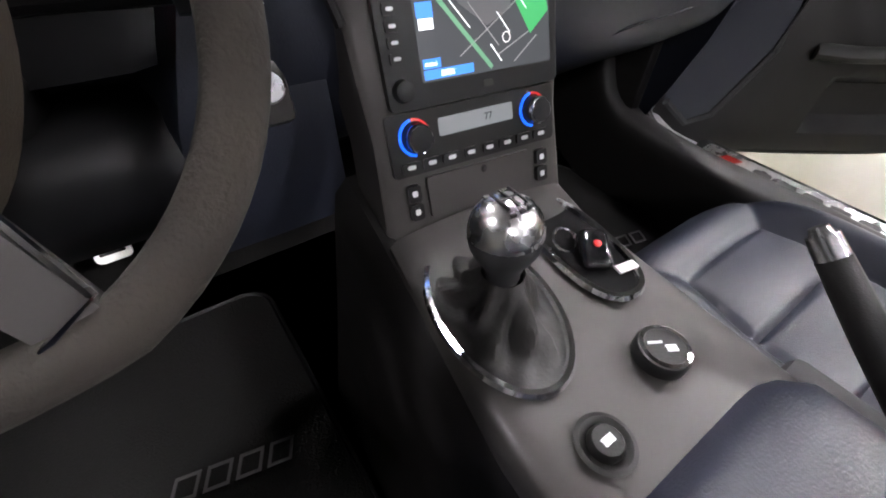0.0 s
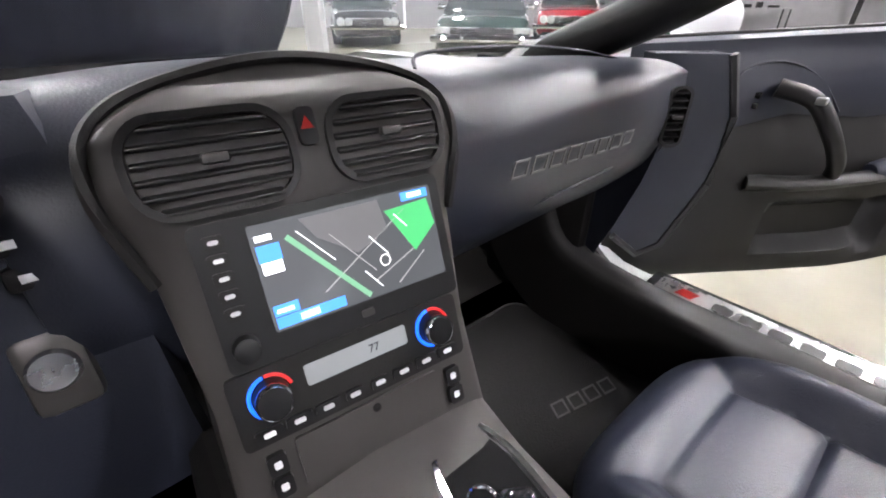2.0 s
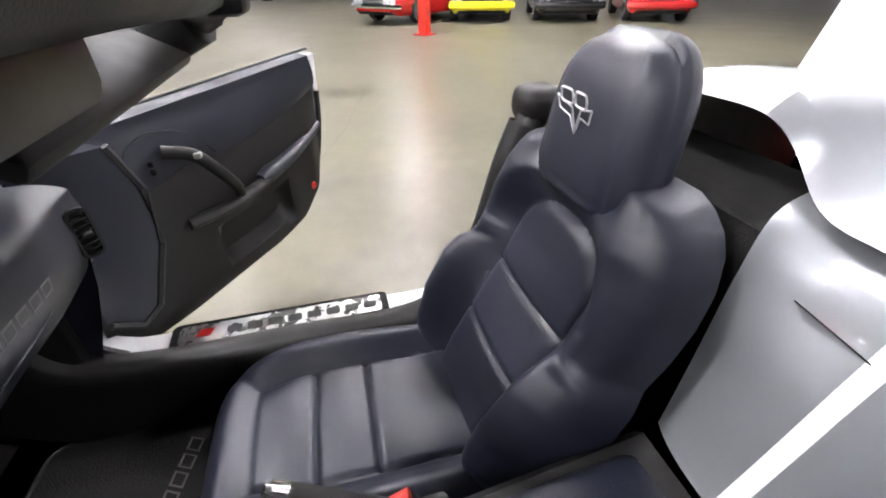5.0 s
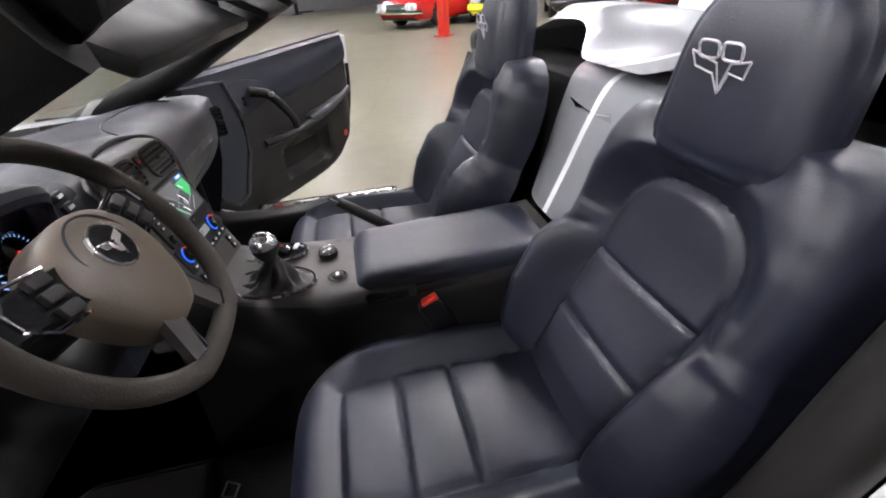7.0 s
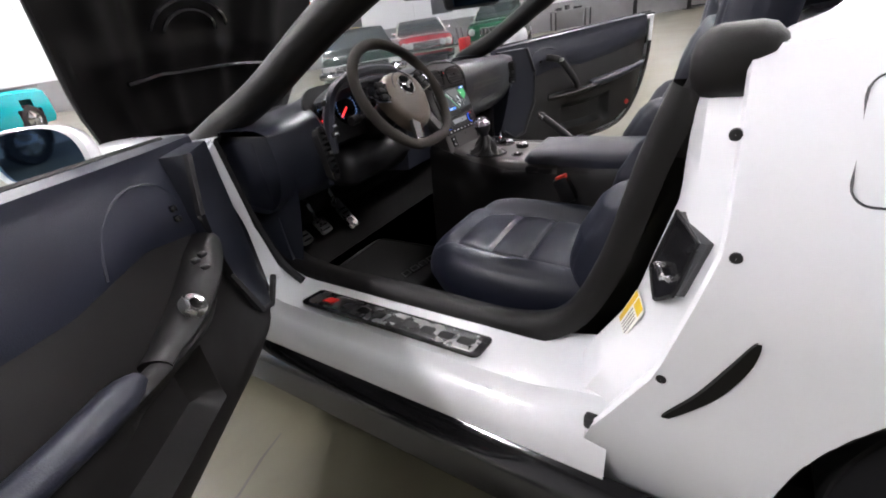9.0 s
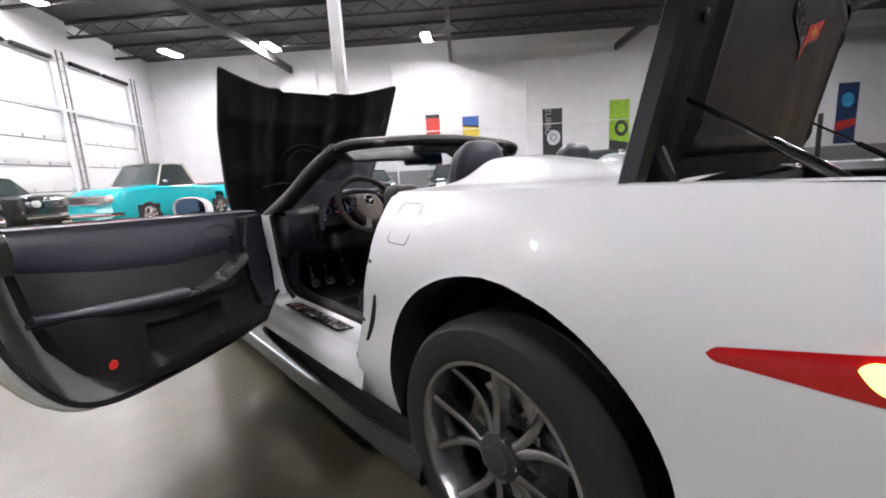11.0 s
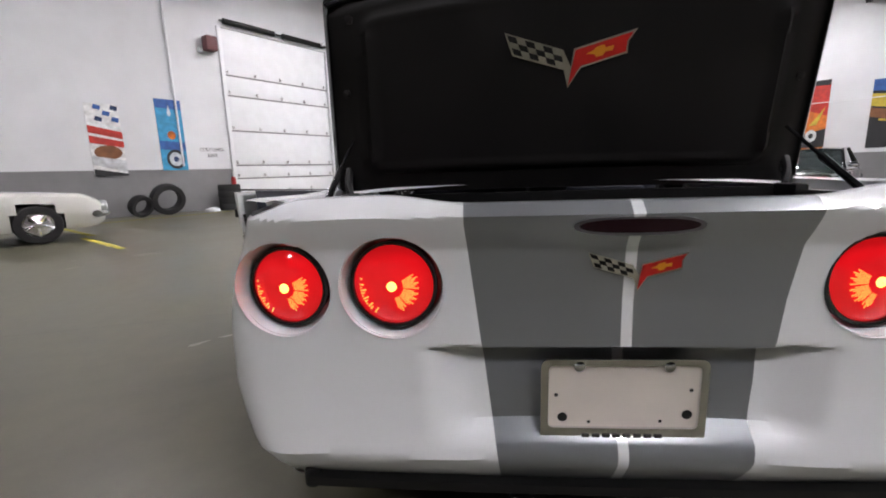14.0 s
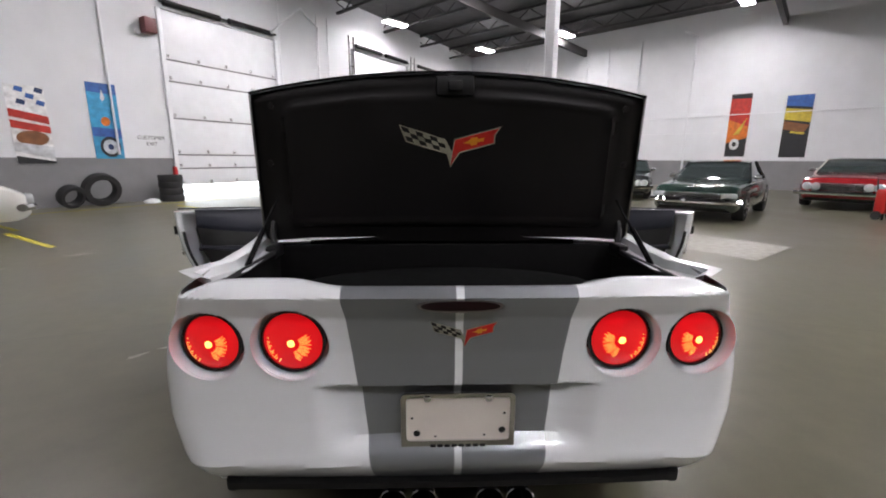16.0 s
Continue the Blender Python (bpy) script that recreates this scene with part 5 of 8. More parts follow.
pb = part("push_button", bm, TRIM, CAR)
bm = bmesh.new()
box(bm, (-0.082, -0.139, ZC + 0.0068), (0.010, 0.006, 0.001))
part("print_bar", bm, WHITEMETAL, pb)

# armrest lid
bm = bmesh.new()
rows = []
for i, y in enumerate(np.linspace(-0.168, -0.635, 28)):
    t = i / 27
    e = min(1, (t / 0.07) ** 0.5 if t < 0.07 else 1, ((1 - t) / 0.05) ** 0.5 if t > 0.95 else 1)
    xl, xr = -0.138, 0.082 + 0.03 * t
    xc, hw = (xl + xr) / 2, (xr - xl) / 2 * (0.72 + 0.28 * e)
    row = []
    for k in range(25):
        a = math.pi * k / 24
        c, s_ = math.cos(a), math.sin(a)
        row.append((xc - hw * math.copysign(abs(c) ** 0.35, c), y, 0.598 + (0.050 * e + 0.004) * abs(s_) ** 0.4))
    rows.append(row)
vs = grid(bm, rows)
cap(bm, vs[0]), cap(bm, vs[-1])
ar = part("armrest", bm, NAVY, CAR, "navy leather console armrest")
bm = bmesh.new()
box(bm, (-0.142, -0.26, 0.592), (0.012, 0.05, 0.018), 0.005)
part("latch", bm, TRIM, ar)
bm = bmesh.new()
box(bm, (-0.02, -0.41, 0.585), (0.25, 0.46, 0.05), 0.015)
part("bin", bm, TRIM, ar)

# hand brake
hb = new("hand_brake")
hb.parent = CAR
a, b = Vector((0.128, -0.31, 0.585)), Vector((0.145, -0.136, 0.712))
bm = bmesh.new()
tube(bm, [a.lerp(b, t) for t in np.linspace(0.0, 0.90, 10)], lambda t: 0.0125 + 0.002 * math.sin(math.pi * t), 12)
part("grip", bm, TRIM, hb)
bm = bmesh.new()
d = (b - a).normalized()
cyl(bm, a.lerp(b, 0.895), a.lerp(b, 0.985), 0.0128, 0.0118, 16)
cyl(bm, a.lerp(b, 0.98), b + d * 0.004, 0.009, 0.007, 14)
part("release_button", bm, ALLOY, hb, "satin silver release button")
bm = bmesh.new()
box(bm, (0.128, -0.27, 0.585), (0.04, 0.17, 0.03), 0.01)
part("gaiter", bm, RUBBER, hb)

# seat belt buckles
for x, y, z in ((-0.172, -0.335, 0.545), (0.168, -0.30, 0.52)):
    bm = bmesh.new()
    m = Matrix.Rotation(radians(-25), 4, "X")
    box(bm, (x, y, z), (0.026, 0.05, 0.085), 0.008, m=m)
    bk = part("belt_buckle", bm, BLACK, CAR)
    bm = bmesh.new()
    box(bm, (x, y + 0.012, z + 0.040), (0.020, 0.036, 0.014), 0.003, m=m)
    part("release", bm, material("red_release", (0.55, 0.03, 0.015), 0.4), bk, "red release button")

# ---- seats ----
BACK = [(-0.430, 0.440), (-0.470, 0.53), (-0.515, 0.605), (-0.572, 0.700), (-0.612, 0.79), (-0.640, 0.87), (-0.655, 0.93), (-0.668, 0.985)]


def back_line(t):
    k = t * (len(BACK) - 1)
    i = min(int(k), len(BACK) - 2)
    (y0, z0), (y1, z1) = BACK[i], BACK[i + 1]
    f = k - i
    return Vector((0, y0 + (y1 - y0) * f, z0 + (z1 - z0) * f))


def groove(d, w=0.005, depth=0.005):
    return -depth * math.exp(-(d / w) ** 2)


def make_seat(x0, dy, name_label):
    seat = thing("bucket_seat", name_label, "car seat", group="bucket seats")
    off = Vector((x0, dy, 0))
    # backrest: sunken insert with a round top, low side bolsters, shoulder wings above a notch
    bm = bmesh.new()
    n, mcols = 110, 97
    rows_f, rows_b = [], []
    for i in range(n):
        t = i / (n - 1)
        c = back_line(t)
        d = back_line(min(1, t + 0.02)) - back_line(max(0, t - 0.02))
        nrm = Vector((0, d.z, -d.y)).normalized()
        z = c.z
        hw = lerp_table(((0.44, 0.215), (0.50, 0.240), (0.58, 0.258), (0.66, 0.264), (0.70, 0.258), (0.735, 0.247), (0.78, 0.250), (0.84, 0.250), (0.89, 0.242), (0.93, 0.228), (0.955, 0.210), (0.975, 0.180), (0.985, 0.150)), z)
        low = lerp_table(((0.44, 0.030), (0.50, 0.070), (0.58, 0.095), (0.66, 0.098), (0.70, 0.085), (0.735, 0.058), (0.77, 0.056), (0.84, 0.060), (0.90, 0.056), (0.95, 0.040), (0.985, 0.015)), z)
        rf, rb = [], []
        for j in range(mcols):
            u = 2 * j / (mcols - 1) - 1
            a, x = abs(u), u * hw
            ax = abs(x)
            w = 0.115 + 0.016 * sstep(0.44, 0.72, z)
            if z < 0.77:
                dist = ax - w
            else:
                dist = (((ax / 0.131) ** 2.4 + ((z - 0.77) / 0.105) ** 2.4) ** (1 / 2.4) - 1) * 0.115
            yoke = 0.030 + (low - 0.030) * sstep(0.07, 0.19, ax)
            top_mix = sstep(0.84, 0.90, z)
            bol = low * (1 - top_mix) + yoke * top_mix
            o = bol * sstep(-0.004, 0.062, dist)
            o += groove(dist, 0.0045, 0.007)
            if dist < 0:
                o += 0.010 * (1 - min(1, ax / 0.13) ** 2) * sstep(0.0, -0.02, dist)
                o += groove(z - 0.600, 0.0045, 0.008) + groove(z - 0.712, 0.0045, 0.008)
            else:
                o += groove(z - (0.745 - 0.35 * (ax - 0.13)), 0.006, 0.010) * sstep(0.01, 0.05, dist) * (z < 0.80)
                o += groove(ax - (hw - 0.040), 0.0035, 0.004) * sstep(0.44, 0.48, z) * sstep(0.97, 0.94, z)
            # hollow under the headrest
            o -= 0.030 * sstep(0.15, 0.08, ax) * sstep(0.905, 0.945, z)
            edge = max(0.0, 1 - a ** 7) ** 0.5
            top = sstep(1.0, 0.94, t)
            o = (o + 0.07) * edge * (0.35 + 0.65 * top) - 0.07
            rf.append(off + c + nrm * o + Vector((x, 0, 0)))
            rb.append(off + c - nrm * (0.07 + 0.03 * (1 - a ** 4) * top) + Vector((x * 0.97, 0, 0)))
        rows_f.append(rf)
        rows_b.append(list(reversed(rb)))
    vs = grid(bm, [f + b for f, b in zip(rows_f, rows_b)], wrap_v=True)
    cap(bm, vs[0]), cap(bm, vs[-1])
    part("backrest", bm, NAVY, seat, angle=70)
    # headrest: domed block, front panel between two upright seams, side seam behind
    bm = bmesh.new()
    rows = []
    for i in range(44):
        t = i / 43
        z = 0.900 + 0.240 * t
        e = max(0.01, 1 - max(0.0, 2 * t - 1) ** 3.2) ** 0.5 if t > 0.5 else max(0.02, 1 - abs(2 * t - 1) ** 8) ** 0.5
        hw = (0.136 - 0.022 * t) * (0.42 + 0.58 * e)
        dp = 0.062 * (0.30 + 0.70 * e)
        yc = -0.668 - 0.035 * t
        row = []
        for k in range(96):
            a = math.tau * k / 96
            c, s_ = math.cos(a), math.sin(a)
            px_, py_ = hw * math.copysign(abs(c) ** 0.60, c), dp * math.copysign(abs(s_) ** 0.75, s_)
            cut = 0.0035 * math.exp(-((abs(px_) - hw * 0.74) / 0.0045) ** 2) * (s_ > 0)
            side = 0.003 * math.exp(-(py_ / 0.0045) ** 2)
            low_seam = 0.003 * math.exp(-((t - 0.14) / 0.02) ** 2) * (s_ > 0)
            row.append(off + Vector((px_ - math.copysign(side, px_), yc + py_ - cut - low_seam, z + 0.01 * (s_ < 0))))
        rows.append(row)
    vs = grid(bm, rows, wrap_v=True)
    cap(bm, vs[0]), cap(bm, vs[-1])
    hr = part("headrest", bm, NAVY, seat, "navy headrest with silver embroidered emblem", angle=70)
    # emblem: outline shield with two round figures reduced to strokes
    bm = bmesh.new()
    m = Matrix.Translation(off + Vector((0, -0.6175, 1.045))) @ Matrix.Rotation(radians(97 - 16 + 0), 4, "X")
    S = 0.095
    tube(bm, [m @ Vector((x * S, y * S, 0.0008)) for x, y in ((-0.5, 0.12), (-0.42, -0.10), (-0.18, -0.06), (-0.03, -0.36), (0.10, -0.10), (0.42, -0.04), (0.50, 0.16))], 0.0016, 4)
    tube(bm, [m @ Vector((x * S, y * S, 0.0008)) for x, y in ((-0.5, 0.12), (-0.2, 0.06), (-0.03, -0.30), (0.04, 0.04), (0.5, 0.16))], 0.0016, 4)
    for cx, w in ((-0.20, 0.16), (0.20, 0.18)):
        tube(bm, [m @ Vector(((cx + w * math.copysign(abs(math.cos(a)) ** 0.5, math.cos(a))) * S, (0.20 + 0.11 * math.copysign(abs(math.sin(a)) ** 0.5, math.sin(a))) * S, 0.0008)) for a in np.linspace(0, math.tau, 22)[:-1]], 0.0020, 4, closed=True)
    part("emblem", bm, material("silver_thread", (0.42, 0.42, 0.43), 0.45), hr, "silver stitched emblem")
    # cushion: D-shaped plan, thigh bolsters running round the front, channelled insert
    bm = bmesh.new()
    rows_t, rows_u = [], []
    for i in range(90):
        t = i / 89
        y = -0.475 + 0.53 * t
        front = max(0.0, 1 - (max(0.0, t - 0.58) / 0.42) ** 2.6) ** 0.42
        hw = (0.226 + 0.026 * math.sin(math.pi * min(1, t * 1.15))) * (0.30 + 0.70 * front)
        rt, rb = [], []
        for j in range(89):
            u = 2 * j / 88 - 1
            a, x = abs(u), u * hw
            ax = abs(x)
            wide = 0.128 - 0.020 * sstep(-0.16, -0.03, y)
            dist = ax - wide if y < -0.06 else max(ax - wide, (y + 0.045) * 0.9, -0.2)
            o = 0.474 + 0.010 * sstep(-0.45, -0.05, y)
            o += 0.046 * sstep(0.0, 0.058, dist) * (1 - 0.45 * sstep(-0.10, 0.04, y))
            o += groove(dist, 0.0045, 0.007)
            if dist < 0:
                o += groove(y + 0.158, 0.005, 0.009) + groove(y + 0.268, 0.005, 0.009)
                o += 0.006 * (1 - (ax / wide) ** 2) + 0.003 * math.sin((y + 0.158) / 0.11 * math.pi) ** 2
            o += groove(a - 0.86, 0.02, 0.003) * (y < 0.0)
            roll = max(0.0, 1 - (max(0.0, t - 0.80) / 0.20) ** 2.2) ** 0.5
            side = max(0.0, 1 - a ** 5) ** 0.5
            h = 0.105 * roll * side
            rt.append(off + Vector((x, y, o - 0.105 + h)))
            rb.append(off + Vector((x * 0.95, y - 0.015 * t, 0.365)))
        rows_t.append(rt), rows_u.append(list(reversed(rb)))
    vs = grid(bm, [a + b for a, b in zip(rows_t, rows_u)], wrap_v=True)
    cap(bm, vs[0]), cap(bm, vs[-1])
    part("cushion", bm, NAVY, seat, angle=70)
    bm = bmesh.new()
    box(bm, off + Vector((0, -0.24, 0.315)), (0.41, 0.40, 0.11), 0.03)
    part("base", bm, BLACK, seat)
    for s in (-1, 1):
        bm = bmesh.new()
        box(bm, off + Vector((s * 0.218, -0.23, 0.332)), (0.035, 0.36, 0.080), 0.016, 3)
        sd = part("side_shield", bm, BLACK, seat)
        bm = bmesh.new()
        box(bm, off + Vector((s * 0.237, -0.15, 0.342)), (0.012, 0.07, 0.02), 0.005)
        box(bm, off + Vector((s * 0.237, -0.28, 0.347)), (0.012, 0.03, 0.035), 0.005)
        part("adjuster", bm, GLOSSBLACK, sd)
        bm = bmesh.new()
        cyl(bm, off + Vector((s * 0.20, -0.45, 0.44)), off + Vector((s * 0.262, -0.45, 0.44)), 0.032, n=18)
        part("recliner_hinge", bm, TRIM, seat)
        bm = bmesh.new()
        box(bm, off + Vector((s * 0.19, -0.22, 0.258)), (0.03, 0.50, 0.03), 0.006)
        part("rail", bm, STEEL, seat)
    return seat


make_seat(-0.385, -0.07, "navy leather driver bucket seat with emblem headrest")
make_seat(0.395, 0.0, "navy leather passenger bucket seat with emblem headrest")
# shoulder belts
for s in (-1, 1):
    bm = bmesh.new()
    pts = smooth_path([(s * 0.66, -0.72, 0.90), (s * 0.665, -0.66, 0.72), (s * 0.665, -0.56, 0.50), (s * 0.66, -0.47, 0.36)], 6)
    tube(bm, pts, 0.024, 6, flat=0.12, up=(s, 0, 0))
    part("seat_belt", bm, BLACK, CAR)

# ---- dashboard ----
def dash_section(x):
    """Section of the padded dash at x: list of (y, z) from the screen's foot over the brow to the knees."""
    a = abs(x)
    c = sstep(0.30, 0.16, a) if x > 0 else sstep(0.24, 0.15, a)
    y_f = 0.205 + 0.012 * sstep(0.2, 0.5, a) + 0.02 * sstep(0.55, 0.80, a)
    yb = 0.68 - 0.22 * (x / 0.76) ** 2
    zt = 0.905 - 0.025 * (x / 0.8) ** 2
    br = 0.028 * math.exp(-((x - 0.005) / 0.17) ** 4)
    dr = 0.045 * math.exp(-((x + 0.37) / 0.19) ** 4)
    lo = 0.635 if x > 0 else 0.64
    return [(yb + 0.06, zt - 0.06), (yb, zt - 0.02), (0.45, zt - 0.004), (0.36, zt + 0.6 * br + 0.9 * dr), (0.29, zt + br + dr), (0.245, zt + 0.9 * br - 0.012 + dr), (y_f + 0.004, 0.855 + 0.5 * br), (y_f - 0.004, 0.805), (y_f + 0.004, 0.755), (y_f + 0.03, 0.70), (y_f + 0.075, 0.66), (y_f + 0.13, lo), (y_f + 0.25, lo + 0.01)]


bm = bmesh.new()
rows = []
for x in np.linspace(-0.76, 0.76, 100):
    sec = dash_section(x)
    if -0.585 < x < -0.155:
        d = sstep(-0.585, -0.55, x) * sstep(-0.155, -0.19, x)
        sec = [(y + (0.085 * d if 0.68 < z < 0.90 and y < 0.26 else 0), z) for y, z in sec]
    rows.append([(x, p.x, p.y) for p in smooth_path([(y, z, 0) for y, z in sec], 4)])
grid(bm, rows)
dash = part("dashboard", bm, NAVY_DASH, CAR, "navy padded dashboard")
mtx = Matrix.Translation((0.392, 0.199, 0.803)) @ Matrix.Rotation(radians(2.5), 4, "Z") @ Matrix.Rotation(radians(90), 4, "X") @ Matrix.Rotation(radians(-2.5), 4, "Z")
script_bars(dash, BEIGE, 8, 0.295, 0.021, mtx, 0.24, 0.0012, 0.12)
bm = bmesh.new()
tube(bm, smooth_path([(0.20, 0.255, 0.69), (0.35, 0.222, 0.735), (0.5, 0.224, 0.742), (0.66, 0.24, 0.752)], 6), 0.002, 4)
part("glovebox_gap", bm, SEAM, dash)
bm = bmesh.new()
tube(bm, smooth_path([(0.18, 0.28, 0.912), (0.24, 0.335, 0.921), (0.45, 0.36, 0.916), (0.62, 0.345, 0.898), (0.70, 0.28, 0.868)], 6), 0.0022, 4)
part("airbag_gap", bm, SEAM, dash)


def louvre_vent(parent, m, w, h, n, name="air_vent", tab=True):
    """An air vent in the local xy plane facing +z: rim, dark throat, slats, tab."""
    bm = bmesh.new()
    o, i = round_rect(w, h, min(w, h) * 0.40, 6), round_rect(w - 0.010, h - 0.010, (min(w, h) - 0.010) * 0.40, 6)
    grid(bm, [[m @ Vector((x, y, -0.004)) for x, y in o], [m @ Vector((x, y, 0.003)) for x, y in o], [m @ Vector((x, y, 0.003)) for x, y in i], [m @ Vector((x, y, -0.012)) for x, y in i]], wrap_v=True)
    v = part(name, bm, TRIM, parent)
    bm = bmesh.new()
    slab(bm, i, -0.016, -0.012, m)
    part("throat", bm, BLACK, v)
    for k in range(n):
        bm = bmesh.new()
        y = -h / 2 + h * (k + 0.75) / (n + 0.5)
        e = math.sqrt(max(0.05, 1 - (2 * abs(y) / h) ** 4))
        box(bm, m @ Vector((0, y, -0.002)), ((w - 0.012) * e, 0.0030, 0.012), 0.001, 1, m=m.to_3x3().to_4x4() @ Matrix.Rotation(radians(25), 4, "X"))
        part("slat", bm, BLACK, v)
    if tab:
        bm = bmesh.new()
        box(bm, m @ Vector((0.0, 0.002, 0.006)), (0.018, 0.007, 0.008), 0.002, m=m.to_3x3().to_4x4())
        part("tab", bm, GREYTRIM, v)
    return v


# centre stack: local frame x across, y up the slope, z out of the panel
MS = Matrix.Translation((0.008, 0.134, 0.720)) @ Matrix.Rotation(radians(-6), 4, "Z") @ Matrix.Rotation(radians(90 - 20.8), 4, "X") @ Matrix.Diagonal((0.94, 1, 1, 1))
stack = new("centre_stack")
stack.parent = CAR
bm = bmesh.new()
rows = []
for y in np.linspace(-0.105, 0.236, 40):
    w = lerp_table(((-0.105, 0.112), (0.0, 0.106), (0.12, 0.114), (0.16, 0.127), (0.195, 0.121), (0.217, 0.090), (0.236, 0.03)), y)
    z = 0.010 * sstep(0.10, 0.17, y) - 0.02 * sstep(0.196, 0.236, y)
    rows.append([MS @ Vector((-w - 0.014, y, z - 0.06)), MS @ Vector((-w - 0.008, y, z - 0.006)), MS @ Vector((-w, y, z))] + [MS @ Vector((-w + 2 * w * k / 10, y, z)) for k in range(1, 10)] + [MS @ Vector((w, y, z)), MS @ Vector((w + 0.008, y, z - 0.006)), MS @ Vector((w + 0.014, y, z - 0.06))])
grid(bm, rows)
part("fascia", bm, GREYTRIM, stack, "satin grey centre fascia")
bm = bmesh.new()
tube(bm, smooth_path([MS @ Vector((x, y, z)) for x, y, z in ((-0.121, 0.10, -0.004), (-0.136, 0.155, 0.004), (-0.129, 0.196, 0.002), (-0.088, 0.222, -0.006), (0, 0.236, -0.008), (0.088, 0.222, -0.006), (0.129, 0.196, 0.002), (0.136, 0.155, 0.004), (0.121, 0.10, -0.004))], 6), 0.0045, 6)
part("brow", bm, TRIM, stack)
louvre_vent(stack, MS @ Matrix.Translation((-0.063, 0.170, 0.011)), 0.110, 0.066, 6)
louvre_vent(stack, MS @ Matrix.Translation((0.068, 0.170, 0.011)), 0.104, 0.064, 6)
bm = bmesh.new()
slab(bm, round_rect(0.014, 0.026, 0.004, 3), 0.010, 0.014, MS @ Matrix.Translation((0.003, 0.184, 0)))
hz = part("hazard_button", bm, BLACK, stack)
bm = bmesh.new()
slab(bm, [(-0.005, -0.004), (0.005, -0.004), (0, 0.005)], 0.014, 0.0146, MS @ Matrix.Translation((0.003, 0.186, 0)))
part("red_triangle", bm, REDPAINT, hz)

nav = new("navigation_unit")
nav.parent = CAR
mn = MS @ Matrix.Translation((0.006, 0.080, 0))
bm = bmesh.new()
slab(bm, round_rect(0.202, 0.106, 0.006, 3), -0.002, 0.007, mn)
part("bezel", bm, BLACK, nav)
bm = bmesh.new()
slab(bm, round_rect(0.155, 0.078, 0.002, 2), 0.007, 0.0078, mn @ Matrix.Translation((0.014, 0.006, 0)))
part("screen", bm, material("dark_lit_screen", (0.035, 0.037, 0.040), 0.15, emit=1.0), nav, "lit navigation map screen")
EM = lambda n, c, e: material(n, c, 0.3, emit=0.6 * e)
ms = mn @ Matrix.Translation((0.014, 0.006, 0.0079))


def patch(name, mat_, *polys):
    for k, p in enumerate(polys):
        bm = bmesh.new()
        slab(bm, p, 0, 0.0003 + 0.00008 * k, ms)
        part(name, bm, mat_, nav, smooth=False)


def stroke(x0, y0, x1, y1, w):
    d = Vector((x1 - x0, y1 - y0)).normalized() * w / 2
    return [(x0 - d.y, y0 + d.x), (x0 + d.y, y0 - d.x), (x1 + d.y, y1 - d.x), (x1 - d.y, y1 + d.x)]


patch("park_patch", EM("map_green", (0.03, 0.22, 0.07), 1.6), [(0.030, 0.026), (0.072, 0.028), (0.076, 0.006), (0.052, -0.012)])
patch("land_patch", EM("map_grey", (0.075, 0.075, 0.078), 1.0), [(-0.040, 0.036), (0.026, 0.036), (0.030, 0.012), (0.0, 0.0), (-0.030, 0.020)])
patch("road_line", EM("map_road", (0.10, 0.24, 0.14), 1.2), stroke(-0.052, 0.026, 0.002, -0.036, 0.0042))
patch("street_line", EM("map_street", (0.22, 0.22, 0.22), 1.0), stroke(-0.034, -0.022, 0.048, 0.024, 0.0009), stroke(0.010, -0.026, 0.050, -0.010, 0.0009), stroke(-0.02, 0.020, 0.012, -0.018, 0.0008), stroke(0.03, -0.034, 0.06, -0.014, 0.0009))
patch("blue_key", EM("map_blue", (0.03, 0.13, 0.45), 2.2), [(-0.075, 0.012), (-0.058, 0.012), (-0.058, 0.024), (-0.075, 0.024)], [(-0.075, -0.028), (-0.056, -0.028), (-0.056, -0.020), (-0.075, -0.020)], [(-0.075, -0.037), (-0.020, -0.037), (-0.020, -0.029), (-0.075, -0.029)], [(0.048, 0.030), (0.074, 0.030), (0.074, 0.037), (0.048, 0.037)])
patch("white_key", EM("map_white", (0.75, 0.78, 0.82), 1.6), [(-0.074, 0.003), (-0.059, 0.003), (-0.059, 0.0115), (-0.074, 0.0115)], [(-0.073, -0.026), (-0.060, -0.026), (-0.060, -0.023), (-0.073, -0.023)], [(-0.057, -0.0355), (-0.042, -0.0355), (-0.042, -0.0305), (-0.057, -0.0305)],
      [(-0.074, 0.027), (-0.062, 0.027), (-0.062, 0.031), (-0.074, 0.031)], [(0.054, 0.032), (0.068, 0.032), (0.068, 0.0355), (0.054, 0.0355)], stroke(0.012, 0.010, 0.026, -0.008, 0.0008), stroke(0.038, 0.022, 0.048, 0.010, 0.0008), stroke(-0.044, 0.028, -0.02, 0.0, 0.0007), stroke(0.002, -0.016, 0.014, -0.032, 0.0008))
bm = bmesh.new()
tube(bm, [ms @ Vector((0.0215 + 0.0045 * math.cos(a), -0.012 + 0.0045 * math.sin(a), 0.0006)) for a in np.linspace(0, math.tau, 17)[:-1]], 0.0006, 4, closed=True)
part("position_marker", bm, EM("map_mark", (0.7, 0.7, 0.7), 1.0), nav)
